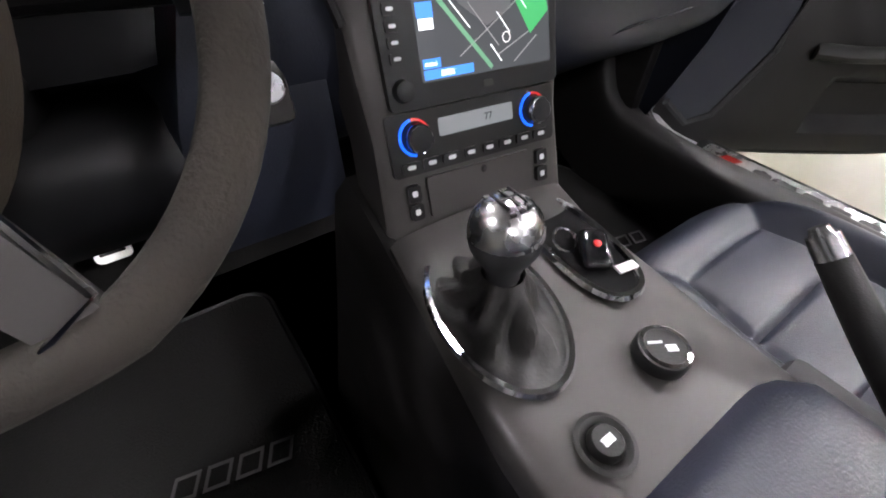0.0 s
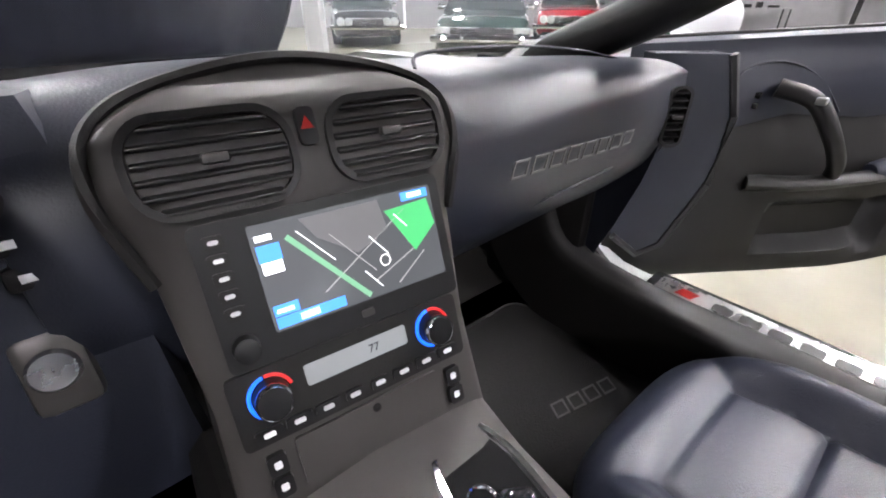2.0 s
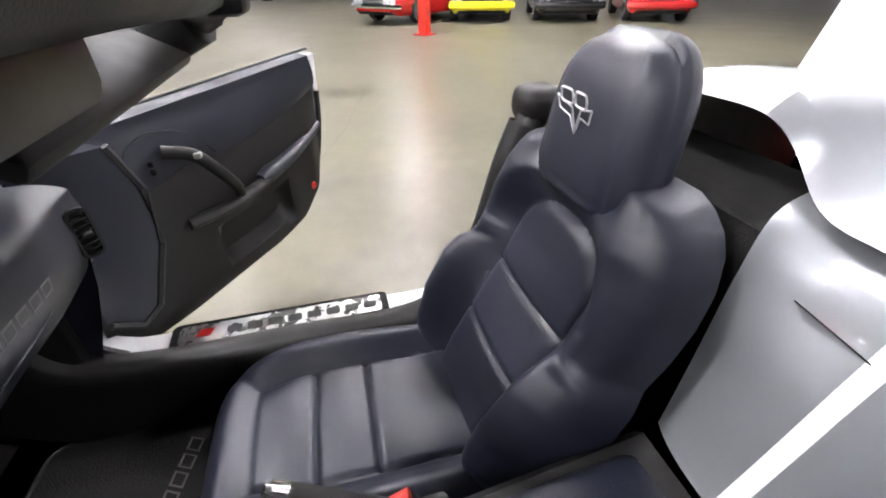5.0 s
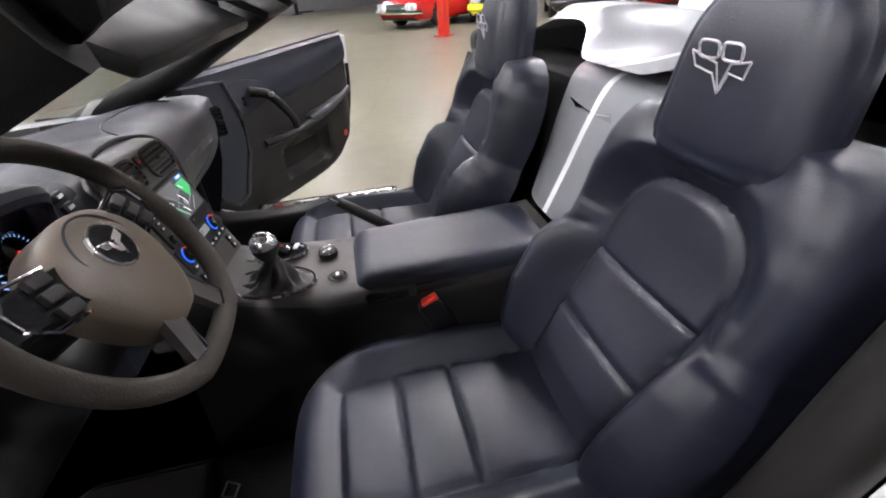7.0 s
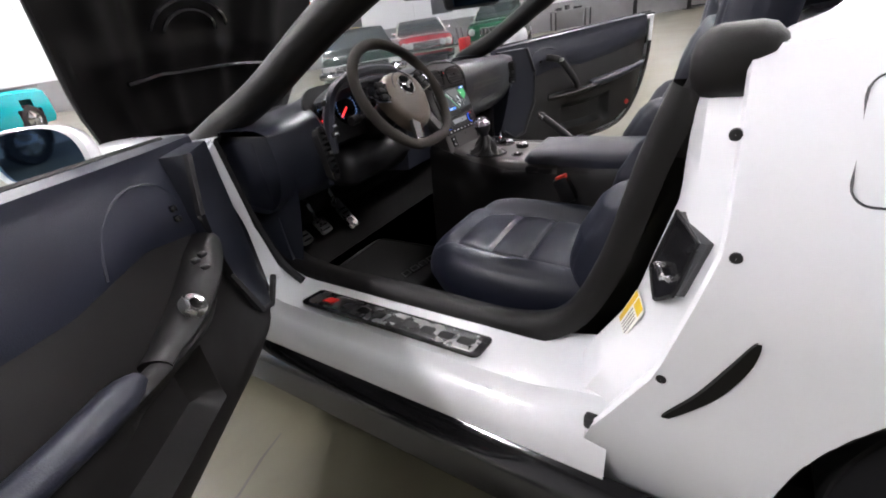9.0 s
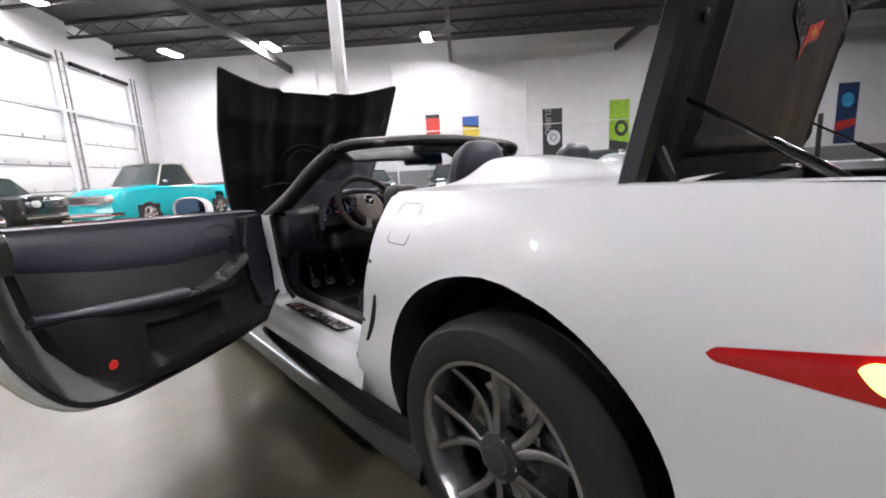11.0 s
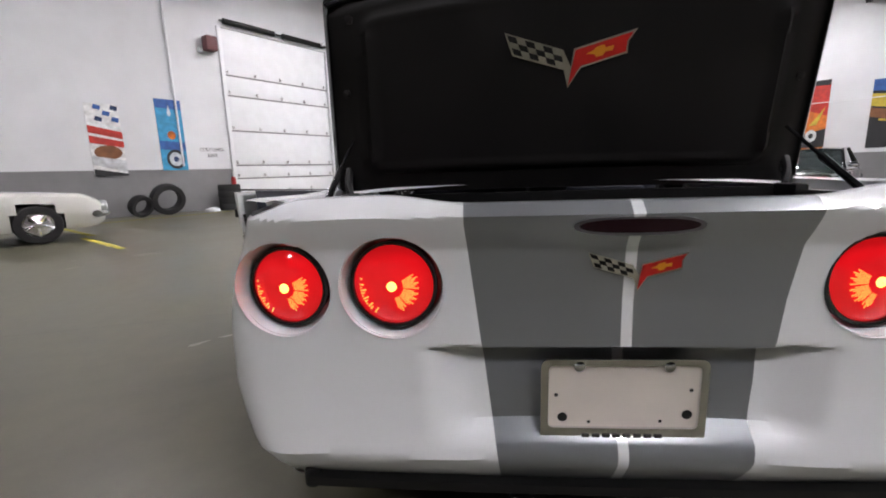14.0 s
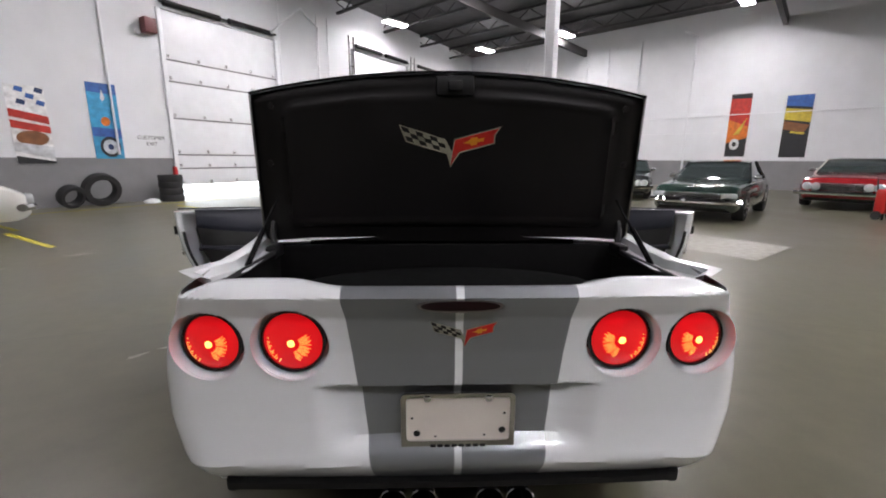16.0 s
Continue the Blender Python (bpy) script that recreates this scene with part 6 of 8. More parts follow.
for k in range(5):
    bm = bmesh.new()
    slab(bm, round_rect(0.014, 0.009, 0.002, 2), 0.007, 0.009, mn @ Matrix.Translation((-0.086, 0.040 - 0.0125 * k, 0)))
    key = part("side_key", bm, TRIM, nav)
    bm = bmesh.new()
    slab(bm, round_rect(0.007, 0.003, 0.001, 1), 0.009, 0.0094, mn @ Matrix.Translation((-0.086, 0.040 - 0.0125 * k, 0)))
    part("print_bar", bm, WHITEMETAL, key)
bm = bmesh.new()
lathe(bm, [(0.010, 0.006), (0.009, 0.016), (0.007, 0.017), (0.0004, 0.017)], mn @ Matrix.Translation((-0.086, -0.036, 0)), 20)
part("volume_knob", bm, BLACK, nav)
bm = bmesh.new()
slab(bm, round_rect(0.011, 0.006, 0.001, 2), 0.007, 0.0086, mn @ Matrix.Translation((0.010, -0.043, 0)))
part("eject_key", bm, GREYTRIM, nav)

# climate panel
clim = new("climate_panel")
clim.parent = CAR
bm = bmesh.new()
slab(bm, round_rect(0.205, 0.058, 0.005, 3), -0.001, 0.004, MS @ Matrix.Translation((0, -0.004, 0)))
part("panel", bm, TRIM, clim)
BLUE = EM("blue_ring_light", (0.01, 0.10, 0.75), 1.6)
for s in (-1, 1):
    mk_ = MS @ Matrix.Translation((s * 0.0735, 0.002, 0.004))
    bm = bmesh.new()
    tube(bm, [mk_ @ Vector((0.0165 * math.cos(a), 0.0165 * math.sin(a), 0.0006)) for a in np.linspace(radians(100), radians(265), 20)], 0.0015, 5)
    kn = part("temperature_dial", bm, BLUE, clim, "blue lit ring")
    bm = bmesh.new()
    tube(bm, [mk_ @ Vector((0.0165 * math.cos(a), 0.0165 * math.sin(a), 0.0006)) for a in np.linspace(radians(15), radians(95), 12)], 0.0014, 5)
    part("red_arc", bm, EM("red_ring_light", (0.5, 0.02, 0.02), 0.7), kn)
    bm = bmesh.new()
    lathe(bm, [(0.0142, 0), (0.0130, 0.014), (0.0118, 0.016), (0.0004, 0.0165)], mk_, 28)
    part("knob", bm, BLACK, kn)
    bm = bmesh.new()
    lathe(bm, [(0.0136, 0.010), (0.0138, 0.0135), (0.0124, 0.0158), (0.0118, 0.0156)], mk_, 28)
    part("knob_rim", bm, CHROME, kn)
bm = bmesh.new()
slab(bm, round_rect(0.092, 0.017, 0.002, 2), 0.004, 0.0048, MS @ Matrix.Translation((0, 0.006, 0)))
dsp = part("display", bm, EM("grey_display", (0.20, 0.21, 0.22), 0.4), clim, "pale grey temperature display")
fc = bpy.data.curves.new("figures", "FONT")
fc.body, fc.size, fc.align_x, fc.align_y, fc.extrude = "77", 0.010, "CENTER", "CENTER", 0.0001
fo = new("figures", fc)
fo.parent = dsp
fo.matrix_basis = MS @ Matrix.Translation((0.014, 0.006, 0.0052))
fc.materials.append(SEAM)
for k in range(8):
    bm = bmesh.new()
    slab(bm, round_rect(0.0215 if k not in (3, 4) else 0.016, 0.0095, 0.0025, 2), 0.003, 0.0062, MS @ Matrix.Translation((-0.083 + 0.0237 * k, -0.0245, 0)))
    key = part("climate_key", bm, BLACK, clim)
    bm = bmesh.new()
    slab(bm, round_rect(0.009, 0.004, 0.001, 1), 0.0062, 0.0066, MS @ Matrix.Translation((-0.083 + 0.0237 * k, -0.0245, 0)))
    part("print_bar", bm, WHITEMETAL, key)
bm = bmesh.new()
slab(bm, round_rect(0.135, 0.042, 0.003, 2), 0.0, 0.003, MS @ Matrix.Translation((0, -0.060, 0)))
part("storage_flap", bm, GREYTRIM, stack)
bm = bmesh.new()
lathe(bm, [(0.004, 0.003), (0.003, 0.0036), (0.0003, 0.0036)], MS @ Matrix.Translation((0.004, -0.046, 0)), 14)
part("flap_dimple", bm, TRIM, stack)
for s in (-1, 1):
    for k in range(2):
        bm = bmesh.new()
        slab(bm, round_rect(0.015, 0.017, 0.003, 2), 0.0, 0.005, MS @ Matrix.Translation((s * 0.084, -0.051 - 0.019 * k, 0)))
        key = part("seat_heater_key", bm, BLACK, stack)
        bm = bmesh.new()
        slab(bm, round_rect(0.006, 0.006, 0.001, 1), 0.005, 0.0054, MS @ Matrix.Translation((s * 0.084, -0.051 - 0.019 * k, 0)))
        part("print_bar", bm, WHITEMETAL, key)

# end vents, instrument pod, column switches
louvre_vent(dash, Matrix.Translation((0.695, 0.214, 0.800)) @ Matrix.Rotation(radians(-40), 4, "Z") @ Matrix.Rotation(radians(90), 4, "X"), 0.040, 0.105, 8)
louvre_vent(dash, Matrix.Translation((-0.655, 0.150, 0.795)) @ Matrix.Rotation(radians(25), 4, "Z") @ Matrix.Rotation(radians(84), 4, "X"), 0.055, 0.145, 9)
bm = bmesh.new()
mc = Matrix.Translation((-0.392, 0.262, 0.868)) @ Matrix.Rotation(radians(72), 4, "X")
slab(bm, round_rect(0.40, 0.17, 0.06, 5), -0.01, 0.0, mc)
clus = part("instrument_panel", bm, BLACK, CAR, "dark cluster with red needles")
for x, y, r in ((-0.05, 0.005, 0.052), (0.055, 0.005, 0.052), (-0.145, 0.0, 0.034), (0.145, 0.0, 0.034)):
    bm = bmesh.new()
    lathe(bm, [(r, 0.0), (r, 0.008), (r - 0.005, 0.010), (r - 0.007, 0.001), (0.0004, 0.0015)], mc @ Matrix.Translation((x, y, 0)), 28)
    g = part("gauge", bm, GLOSSBLACK, clus)
    bm = bmesh.new()
    for k in range(21):
        a = radians(225 - 270 * k / 20)
        slab(bm, stroke(r * 0.70 * math.cos(a), r * 0.70 * math.sin(a), r * 0.82 * math.cos(a), r * 0.82 * math.sin(a), r * 0.03), 0.002, 0.0026, mc @ Matrix.Translation((x, y, 0)))
    part("scale_marks", bm, EM("gauge_blue", (0.2, 0.35, 0.7), 1.0), g)
    bm = bmesh.new()
    a = radians(215)
    slab(bm, stroke(0, 0, r * 0.78 * math.cos(a), r * 0.78 * math.sin(a), 0.004), 0.003, 0.004, mc @ Matrix.Translation((x, y, 0)))
    part("needle", bm, EM("needle_red", (0.9, 0.03, 0.03), 3.0), g)
bm = bmesh.new()
tube(bm, smooth_path([(-0.60, 0.19, 0.78), (-0.585, 0.19, 0.88), (-0.52, 0.20, 0.945), (-0.37, 0.215, 0.965), (-0.24, 0.215, 0.945), (-0.205, 0.235, 0.905), (-0.200, 0.245, 0.83)], 6), 0.016, 8)
part("pod_hood", bm, NAVY_DASH, dash)
# navy switch panel beside the centre stack
bm = bmesh.new()
grid(bm, [[(xl - 0.018, 0.30, z), (xl - 0.006, y + 0.012, z), (xl, y, z), ((xl + xr) / 2, y - 0.001, z), (xr, y, z), (xr + 0.006, y + 0.02, z)] for z, y, xl, xr in ((0.615, 0.205, -0.262, -0.106), (0.68, 0.202, -0.255, -0.110), (0.75, 0.204, -0.240, -0.112), (0.80, 0.212, -0.222, -0.114), (0.86, 0.222, -0.198, -0.118), (0.91, 0.232, -0.194, -0.124), (0.925, 0.245, -0.190, -0.128), (0.925, 0.285, -0.186, -0.128))])
part("switch_panel", bm, NAVY_DASH, dash)
for sx in (-0.575, -0.168):
    for k in range(5):
        bm = bmesh.new()
        box(bm, (sx + 0.006 * (k if sx > -0.3 else -k) * 0.6, 0.196 + 0.036 * (sx > -0.3) - 0.0045 * k, 0.912 - 0.0205 * k), (0.028, 0.014, 0.016), 0.004, m=Matrix.Rotation(radians(-15), 4, "X"))
        key = part("dash_key", bm, TRIM, dash)
        bm = bmesh.new()
        box(bm, (sx + 0.006 * (k if sx > -0.3 else -k) * 0.6, 0.1885 + 0.036 * (sx > -0.3) - 0.0045 * k, 0.914 - 0.0205 * k), (0.012, 0.002, 0.005), m=Matrix.Rotation(radians(-15), 4, "X"))
        part("print_bar", bm, WHITEMETAL, key)
bm = bmesh.new()
box(bm, (-0.166, 0.207, 0.765), (0.038, 0.016, 0.058), 0.008, m=Matrix.Rotation(radians(-18), 4, "X"))
ig = part("start_switch", bm, GREYTRIM, dash)
bm = bmesh.new()
lathe(bm, [(0.014, 0), (0.012, 0.004), (0.008, 0.004), (0.0004, 0.0035)], Matrix.Translation((-0.166, 0.197, 0.772)) @ Matrix.Rotation(radians(72), 4, "X"), 20)
part("start_key", bm, STEEL, ig)
bm = bmesh.new()
box(bm, (-0.37, 0.30, 0.70), (0.36, 0.20, 0.12), 0.05, 4)
tube(bm, [(-0.356, 0.32, 0.74), (-0.356, 0.14, 0.855)], 0.042, 14)
part("steering_column", bm, BLACK, CAR)
for x1 in (-0.50, -0.215):
    bm = bmesh.new()
    tube(bm, [(-0.356, 0.19, 0.845), ((x1 - 0.356) / 2, 0.185, 0.850), (x1, 0.165, 0.852)], 0.007, 8)
    cyl(bm, (x1, 0.165, 0.852), (x1 + (0.035 if x1 > -0.3 else -0.035), 0.16, 0.852), 0.013, n=12)
    part("column_stalk", bm, TRIM, CAR)
# side panels closing the dash ends down to the sills
for s in (-1, 1):
    bm = bmesh.new()
    grid(bm, [[(s * 0.715, y0, z), (s * 0.728, y0 + 0.05, z), (s * 0.735, 0.52, z), (s * 0.735, 0.76, z)] for z, y0 in ((0.30, 0.40 + 0.06 * (s > 0)), (0.42, 0.34), (0.55, 0.29), (0.66, 0.255), (0.76, 0.235), (0.86, 0.25))])
    part("kick_panel", bm, NAVY_DASH, CAR, "navy side panel under the dash end")
# pedals
for x, w in ((-0.50, 0.05), (-0.40, 0.055), (-0.27, 0.045)):
    bm = bmesh.new()
    m = Matrix.Translation((x, 0.60, 0.40)) @ Matrix.Rotation(radians(50), 4, "X")
    slab(bm, round_rect(w, 0.07 if w > 0.046 else 0.15, 0.01, 3), 0, 0.012, m)
    tube(bm, [m @ Vector((0, 0.03, 0)), (x, 0.70, 0.60)], 0.008, 6)
    pdl = part("pedal", bm, STEEL, CAR)
    for k in range(3):
        bm = bmesh.new()
        box(bm, m @ Vector((0, -0.02 + 0.02 * k, 0.013)), (w * 0.7, 0.006, 0.004), 0.001, m=m.to_3x3().to_4x4())
        part("rubber_rib", bm, BLACK, pdl)

# ---- steering wheel ----
sw = new("steering_wheel")
sw.parent = CAR
MW = Matrix.Translation((-0.370, 0.088, 0.892)) @ Matrix.Rotation(radians(58), 4, "X")
bm = bmesh.new()
rim = []
for k in range(72):
    a = math.tau * k / 72
    r = 0.169
    x, y = r * math.cos(a), r * math.sin(a)
    if y < -0.154:
        y = -0.154 - (y + 0.154) * -0.35
    rim.append(MW @ Vector((x, y, 0.0)))
tube(bm, rim, 0.0155, 14, closed=True, flat=0.95, up=MW.to_3x3() @ Vector((0, 0, 1)))
part("rim", bm, SUEDE, sw, "dark suede wrapped rim")
bm = bmesh.new()
rows = []
out = [(0.088 * math.copysign(abs(math.cos(a)) ** 0.75, math.cos(a)) * (1 - 0.18 * (math.sin(a) < 0) * abs(math.sin(a))), 0.070 * math.sin(a) - 0.002 - 0.038 * (math.sin(a) < 0) * abs(math.sin(a))) for a in np.linspace(0, math.tau, 49)[:-1]]
for f, z in ((1.0, -0.03), (1.0, 0.0), (0.95, 0.012), (0.8, 0.020), (0.5, 0.026), (0.02, 0.028)):
    rows.append([MW @ Vector((x * f, y * f, z)) for x, y in out])
grid(bm, rows, wrap_v=True)
# warm lamp light on the grey pad is put into its brown base colour
part("hub_pad", bm, material("warm_lit_hub_vinyl", (0.085, 0.068, 0.050), 0.42, bump=0.2, bump_scale=500), sw, "charcoal airbag hub pad coloured brown as under warm light")
for ang, L in ((12, 1), (168, 1), (-68, 0), (-112, 0)):
    a = radians(ang)
    d, t_ = Vector((math.cos(a), math.sin(a), 0)), Vector((-math.sin(a), math.cos(a), 0))
    bm = bmesh.new()
    wd0, wd1 = (0.030, 0.020) if L else (0.020, 0.015)
    rows = []
    for f in np.linspace(0, 1, 6):
        r = 0.055 + 0.112 * f
        w = wd0 + (wd1 - wd0) * f
        zz = 0.012 * (1 - f)
        rows.append([MW @ (d * r + t_ * w * q + Vector((0, 0, zz + (0.006 if abs(q) < 0.9 else -0.004)))) for q in (-1, -0.8, 0, 0.8, 1)])
    grid(bm, rows)
    sp_ = part("spoke", bm, GLOSSBLACK if L else GREYTRIM, sw)
    if L:
        for k in range(3):
            bm = bmesh.new()
            c = d * (0.098) + t_ * (-0.019 + 0.019 * k) + Vector((0, 0, 0.017))
            box(bm, MW @ c, (0.026, 0.015, 0.010), 0.003, m=MW.to_3x3().to_4x4() @ Matrix.Rotation(a, 4, "Z"))
            key = part("wheel_key", bm, TRIM, sp_)
        bm = bmesh.new()
        tube(bm, [MW @ (d * r + t_ * q + Vector((0, 0, 0.010))) for r, q in ((0.074, -0.030), (0.125, -0.030), (0.142, -0.01), (0.142, 0.012), (0.120, 0.030), (0.074, 0.031))], 0.0022, 5)
        part("chrome_trim", bm, CHROME, sp_)
    else:
        bm = bmesh.new()
        tube(bm, [MW @ (d * r + t_ * q + Vector((0, 0, 0.010))) for r, q in ((0.085, 0.018), (0.150, 0.015), (0.155, -0.012))], 0.0022, 5)
        part("chrome_trim", bm, CHROME, sp_)
bm = bmesh.new()
lathe(bm, [(0.030, 0.026), (0.030, 0.030), (0.0275, 0.031), (0.027, 0.029), (0.0004, 0.0292)], MW @ Matrix.Translation((0, 0.012, 0)), 32)
eb = part("emblem_disc", bm, STEEL, sw)
bm = bmesh.new()
lathe(bm, [(0.0272, 0.0285), (0.0268, 0.0306), (0.0004, 0.0308)], MW @ Matrix.Translation((0, 0.012, 0)), 32)
part("emblem_face", bm, GLOSSBLACK, eb)
bm = bmesh.new()
slab(bm, [(-0.022, 0.010), (-0.004, 0.005), (0.0, -0.008), (0.004, 0.005), (0.022, 0.010), (0.019, 0.0), (0.007, -0.004), (0.0, -0.020), (-0.007, -0.004), (-0.019, 0.0)], 0.0308, 0.0325, MW @ Matrix.Translation((0, 0.013, 0)))
part("emblem", bm, STEEL, eb, smooth=False)
bm = bmesh.new()
tube(bm, [MW @ Vector((0.047 * math.cos(a), 0.012 + 0.047 * math.sin(a), 0.0232)) for a in np.linspace(0, math.tau, 33)[:-1]], 0.0016, 5, closed=True)
part("pad_groove", bm, SEAM, sw)


# ---- open doors ----
def make_door(s):
    H, D, N = Vector((s * 0.87, 0.46, 0)), Vector((s * 0.82, -0.572, 0)), Vector((-s * 0.572, -0.82, 0))
    P = lambda L, n, z: H + D * L + N * n + Vector((0, 0, z))
    door = new("door")
    door.parent = CAR
    top = lambda L: 0.885 + 0.045 * L
    shell = [(0.02, 0.34), (0.10, 0.285), (0.35, 0.27), (0.70, 0.272), (0.90, 0.29), (1.02, 0.34), (1.10, 0.43), (1.165, 0.56), (1.205, 0.70), (1.22, 0.84), (1.225, top(1.22)), (0.9, top(0.9)), (0.5, top(0.5)), (0.1, top(0.1)), (0.0, 0.86)]
    # outer skin bowed outwards, with an end face rolled to the trim
    bm = bmesh.new()
    pts = [Vector((p[0], p[1], 0)) for p in shell]
    pts = smooth_path(pts[:10], 3)[:-1] + pts[9:]
    c = Vector((0.6, 0.6, 0))
    rows = []
    for f, n in ((0.02, -0.085), (0.5, -0.08), (0.9, -0.068), (0.985, -0.055), (1.0, -0.040), (1.0, 0.0), (0.985, 0.018), (0.95, 0.022), (0.93, 0.02)):
        rows.append([P(*(lambda q: (q.x, n, q.y))(c + (p - c) * f)) for p in pts])
    grid(bm, rows, wrap_v=True)
    part("shell", bm, WHITE, door)
    # black weatherstrip round the end face
    bm = bmesh.new()
    tube(bm, [P(q.x, 0.028, q.y) for q in (c + (p - c) * 0.945 for p in pts[2:-6])], 0.011, 6)
    part("weatherstrip", bm, RUBBER, door)
    # inner trim: lower charcoal panel and upper navy roll
    def edge_lo(L):
        return lerp_table(((0.0, 0.37), (0.12, 0.325), (0.7, 0.335), (0.88, 0.37), (1.0, 0.45), (1.09, 0.58), (1.13, 0.72), (1.145, 0.95)), L)
    def split(L):
        return lerp_table(((0.0, 0.72), (0.24, 0.72), (0.40, 0.755), (0.6, 0.745), (0.85, 0.775), (1.15, 0.835)), L)
    def depth(L, z):
        d = 0.045 + 0.055 * sstep(0.90, 0.60, z) * sstep(1.14, 0.95, L) + 0.02 * sstep(0.0, 0.3, L)
        return d - 0.02 * sstep(0.36, 0.31, z)
    Ls = np.linspace(0.02, 1.105, 60)
    bm = bmesh.new()
    rows = []
    for L in Ls:
        lo, hi = edge_lo(L * 1.036), split(L)
        lo = min(lo, hi - 0.004)
        row = [P(L, 0.018, lo - 0.006)]
        for k in range(15):
            z = lo + (hi - lo) * k / 14
            d = depth(L, z)
            # map pocket hollow below the arm rest
            if 0.42 < L < 0.80 and 0.40 < z < 0.545:
                d -= 0.055 * sstep(0.42, 0.46, L) * sstep(0.80, 0.76, L) * sstep(0.40, 0.42, z) * sstep(0.545, 0.53, z)
            row.append(P(L, d, z))
        rows.append(row)
    grid(bm, rows)
    part("lower_trim", bm, TRIM, door, "charcoal lower door trim")
    bm = bmesh.new()
    rows = []
    for L in Ls:
        lo, hi = split(L), top(L) + 0.012
        lo = min(lo, hi - 0.01)
        row = []
        for k in range(11):
            t = k / 10
            z = lo + (hi - lo) * t
            row.append(P(L, depth(L, z) + 0.012 * math.sin(math.pi * min(1, t * 1.2)) ** 0.6 + 0.003, z))
        row.append(P(L, 0.02, hi + 0.006))
        row.append(P(L, -0.02, hi + 0.002))
        rows.append(row)
    vs = grid(bm, rows)
    part("upper_trim", bm, NAVY, door, "navy padded upper door trim")
    bm = bmesh.new()
    tube(bm, [P(L, 0.0, top(L) + 0.018) for L in np.linspace(0.06, 1.2, 12)], 0.006, 5)
    part("belt_seal", bm, RUBBER, door)
    # navy panel at the hinge end with a rubber border
    bm = bmesh.new()
    ol = [(0.03, 0.47), (0.10, 0.415), (0.16, 0.44), (0.235, 0.60), (0.245, 0.76), (0.20, 0.885), (0.05, 0.885)]
    a = [bm.verts.new(P(L, 0.128 - 0.03 * (L < 0.06), z)) for L, z in ol]
    b = [bm.verts.new(P(L, 0.04, z)) for L, z in ol]
    for i in range(len(ol)):
        j = (i + 1) % len(ol)
        bm.faces.new((a[i], a[j], b[j], b[i]))
    bm.faces.new(a)
    part("front_panel", bm, NAVY_DASH, door, "navy panel at the hinge end")
    bm = bmesh.new()
    tube(bm, [P(L, 0.128, z) for L, z in ol[:-1]], 0.010, 6)
    part("rubber_border", bm, RUBBER, door)
    # arm rest shelf and switch pod
    bm = bmesh.new()
    tube(bm, smooth_path([P(0.34, 0.115, 0.60), P(0.45, 0.150, 0.605), P(0.62, 0.155, 0.618), P(0.80, 0.135, 0.635), P(0.95, 0.10, 0.65), P(1.10, 0.06, 0.665)], 5), lambda t: 0.026 - 0.010 * t, 10, flat=0.75)
    part("arm_rest", bm, TRIM, door)
    bm = bmesh.new()
    tube(bm, smooth_path([P(0.62, 0.150, 0.632), P(0.76, 0.142, 0.642), P(0.90, 0.115, 0.655), P(1.09, 0.066, 0.678)], 5), lambda t: 0.033 * min(1, 0.55 + 4 * t) - 0.012 * t, 12, flat=0.85)
    part("arm_pad", bm, NAVY, door, "navy arm pad")
    if s > 0:
        bm = bmesh.new()
        tube(bm, smooth_path([P(0.345, 0.105, 0.815), P(0.40, 0.150, 0.795), P(0.45, 0.172, 0.73), P(0.50, 0.170, 0.66), P(0.52, 0.150, 0.615)], 6), lambda t: 0.020 - 0.004 * t, 10)
        pl_ = part("pull_handle", bm, TRIM, door)
        bm = bmesh.new()
        box(bm, P(0.40, 0.168, 0.797), (0.022, 0.02, 0.016), 0.004)
        part("handle_badge", bm, STEEL, pl_)
    else:
        m = Matrix.Identity(4)
        m.col[0][:3], m.col[1][:3], m.col[2][:3] = D, Vector((0, 0, 1)), D.cross(Vector((0, 0, 1)))
        bm = bmesh.new()
        pod = smooth_path([P(0.25, 0.10, 0.70), P(0.34, 0.135, 0.675), P(0.46, 0.145, 0.635), P(0.58, 0.15, 0.62)], 5)
        tube(bm, pod, lambda t: 0.030 + 0.018 * math.sin(math.pi * min(1.0, 0.15 + t)) ** 0.5, 12, flat=0.55)
        po = part("switch_pod", bm, TRIM, door)
        for k in range(4):
            bm = bmesh.new()
            box(bm, P(0.335 + 0.028 * (k % 2), 0.150 + 0.022 * (k // 2) * 0.6, 0.705 - 0.018 * (k // 2)), (0.016, 0.016, 0.010), 0.003)
            part("window_switch", bm, BLACK, po)
        bm = bmesh.new()
        lathe(bm, [(0.025, 0), (0.025, 0.012), (0.021, 0.017), (0.012, 0.015), (0.011, 0.006)], Matrix.Translation(P(0.46, 0.168, 0.655)) @ (N * 0.8 + Vector((0, 0, 0.6))).to_track_quat("Z", "Y").to_matrix().to_4x4(), 24)
        part("release_ring", bm, STEEL, po, "satin metal door release")
    bm = bmesh.new()
    for dz in (0.0, -0.022):
        box(bm, P(0.30, 0.112, 0.80 + dz), (0.014, 0.012, 0.014), 0.003)
    part("lock_switch", bm, GLOSSBLACK, door)
    bm = bmesh.new()
    tube(bm, smooth_path([P(L, depth(L, z) + 0.012, z) for L, z in ((0.235, 0.78), (0.27, 0.845), (0.36, 0.865), (0.46, 0.83), (0.52, 0.76))], 4), 0.003, 4)
    part("bezel_gap", bm, SEAM, door)
    bm = bmesh.new()
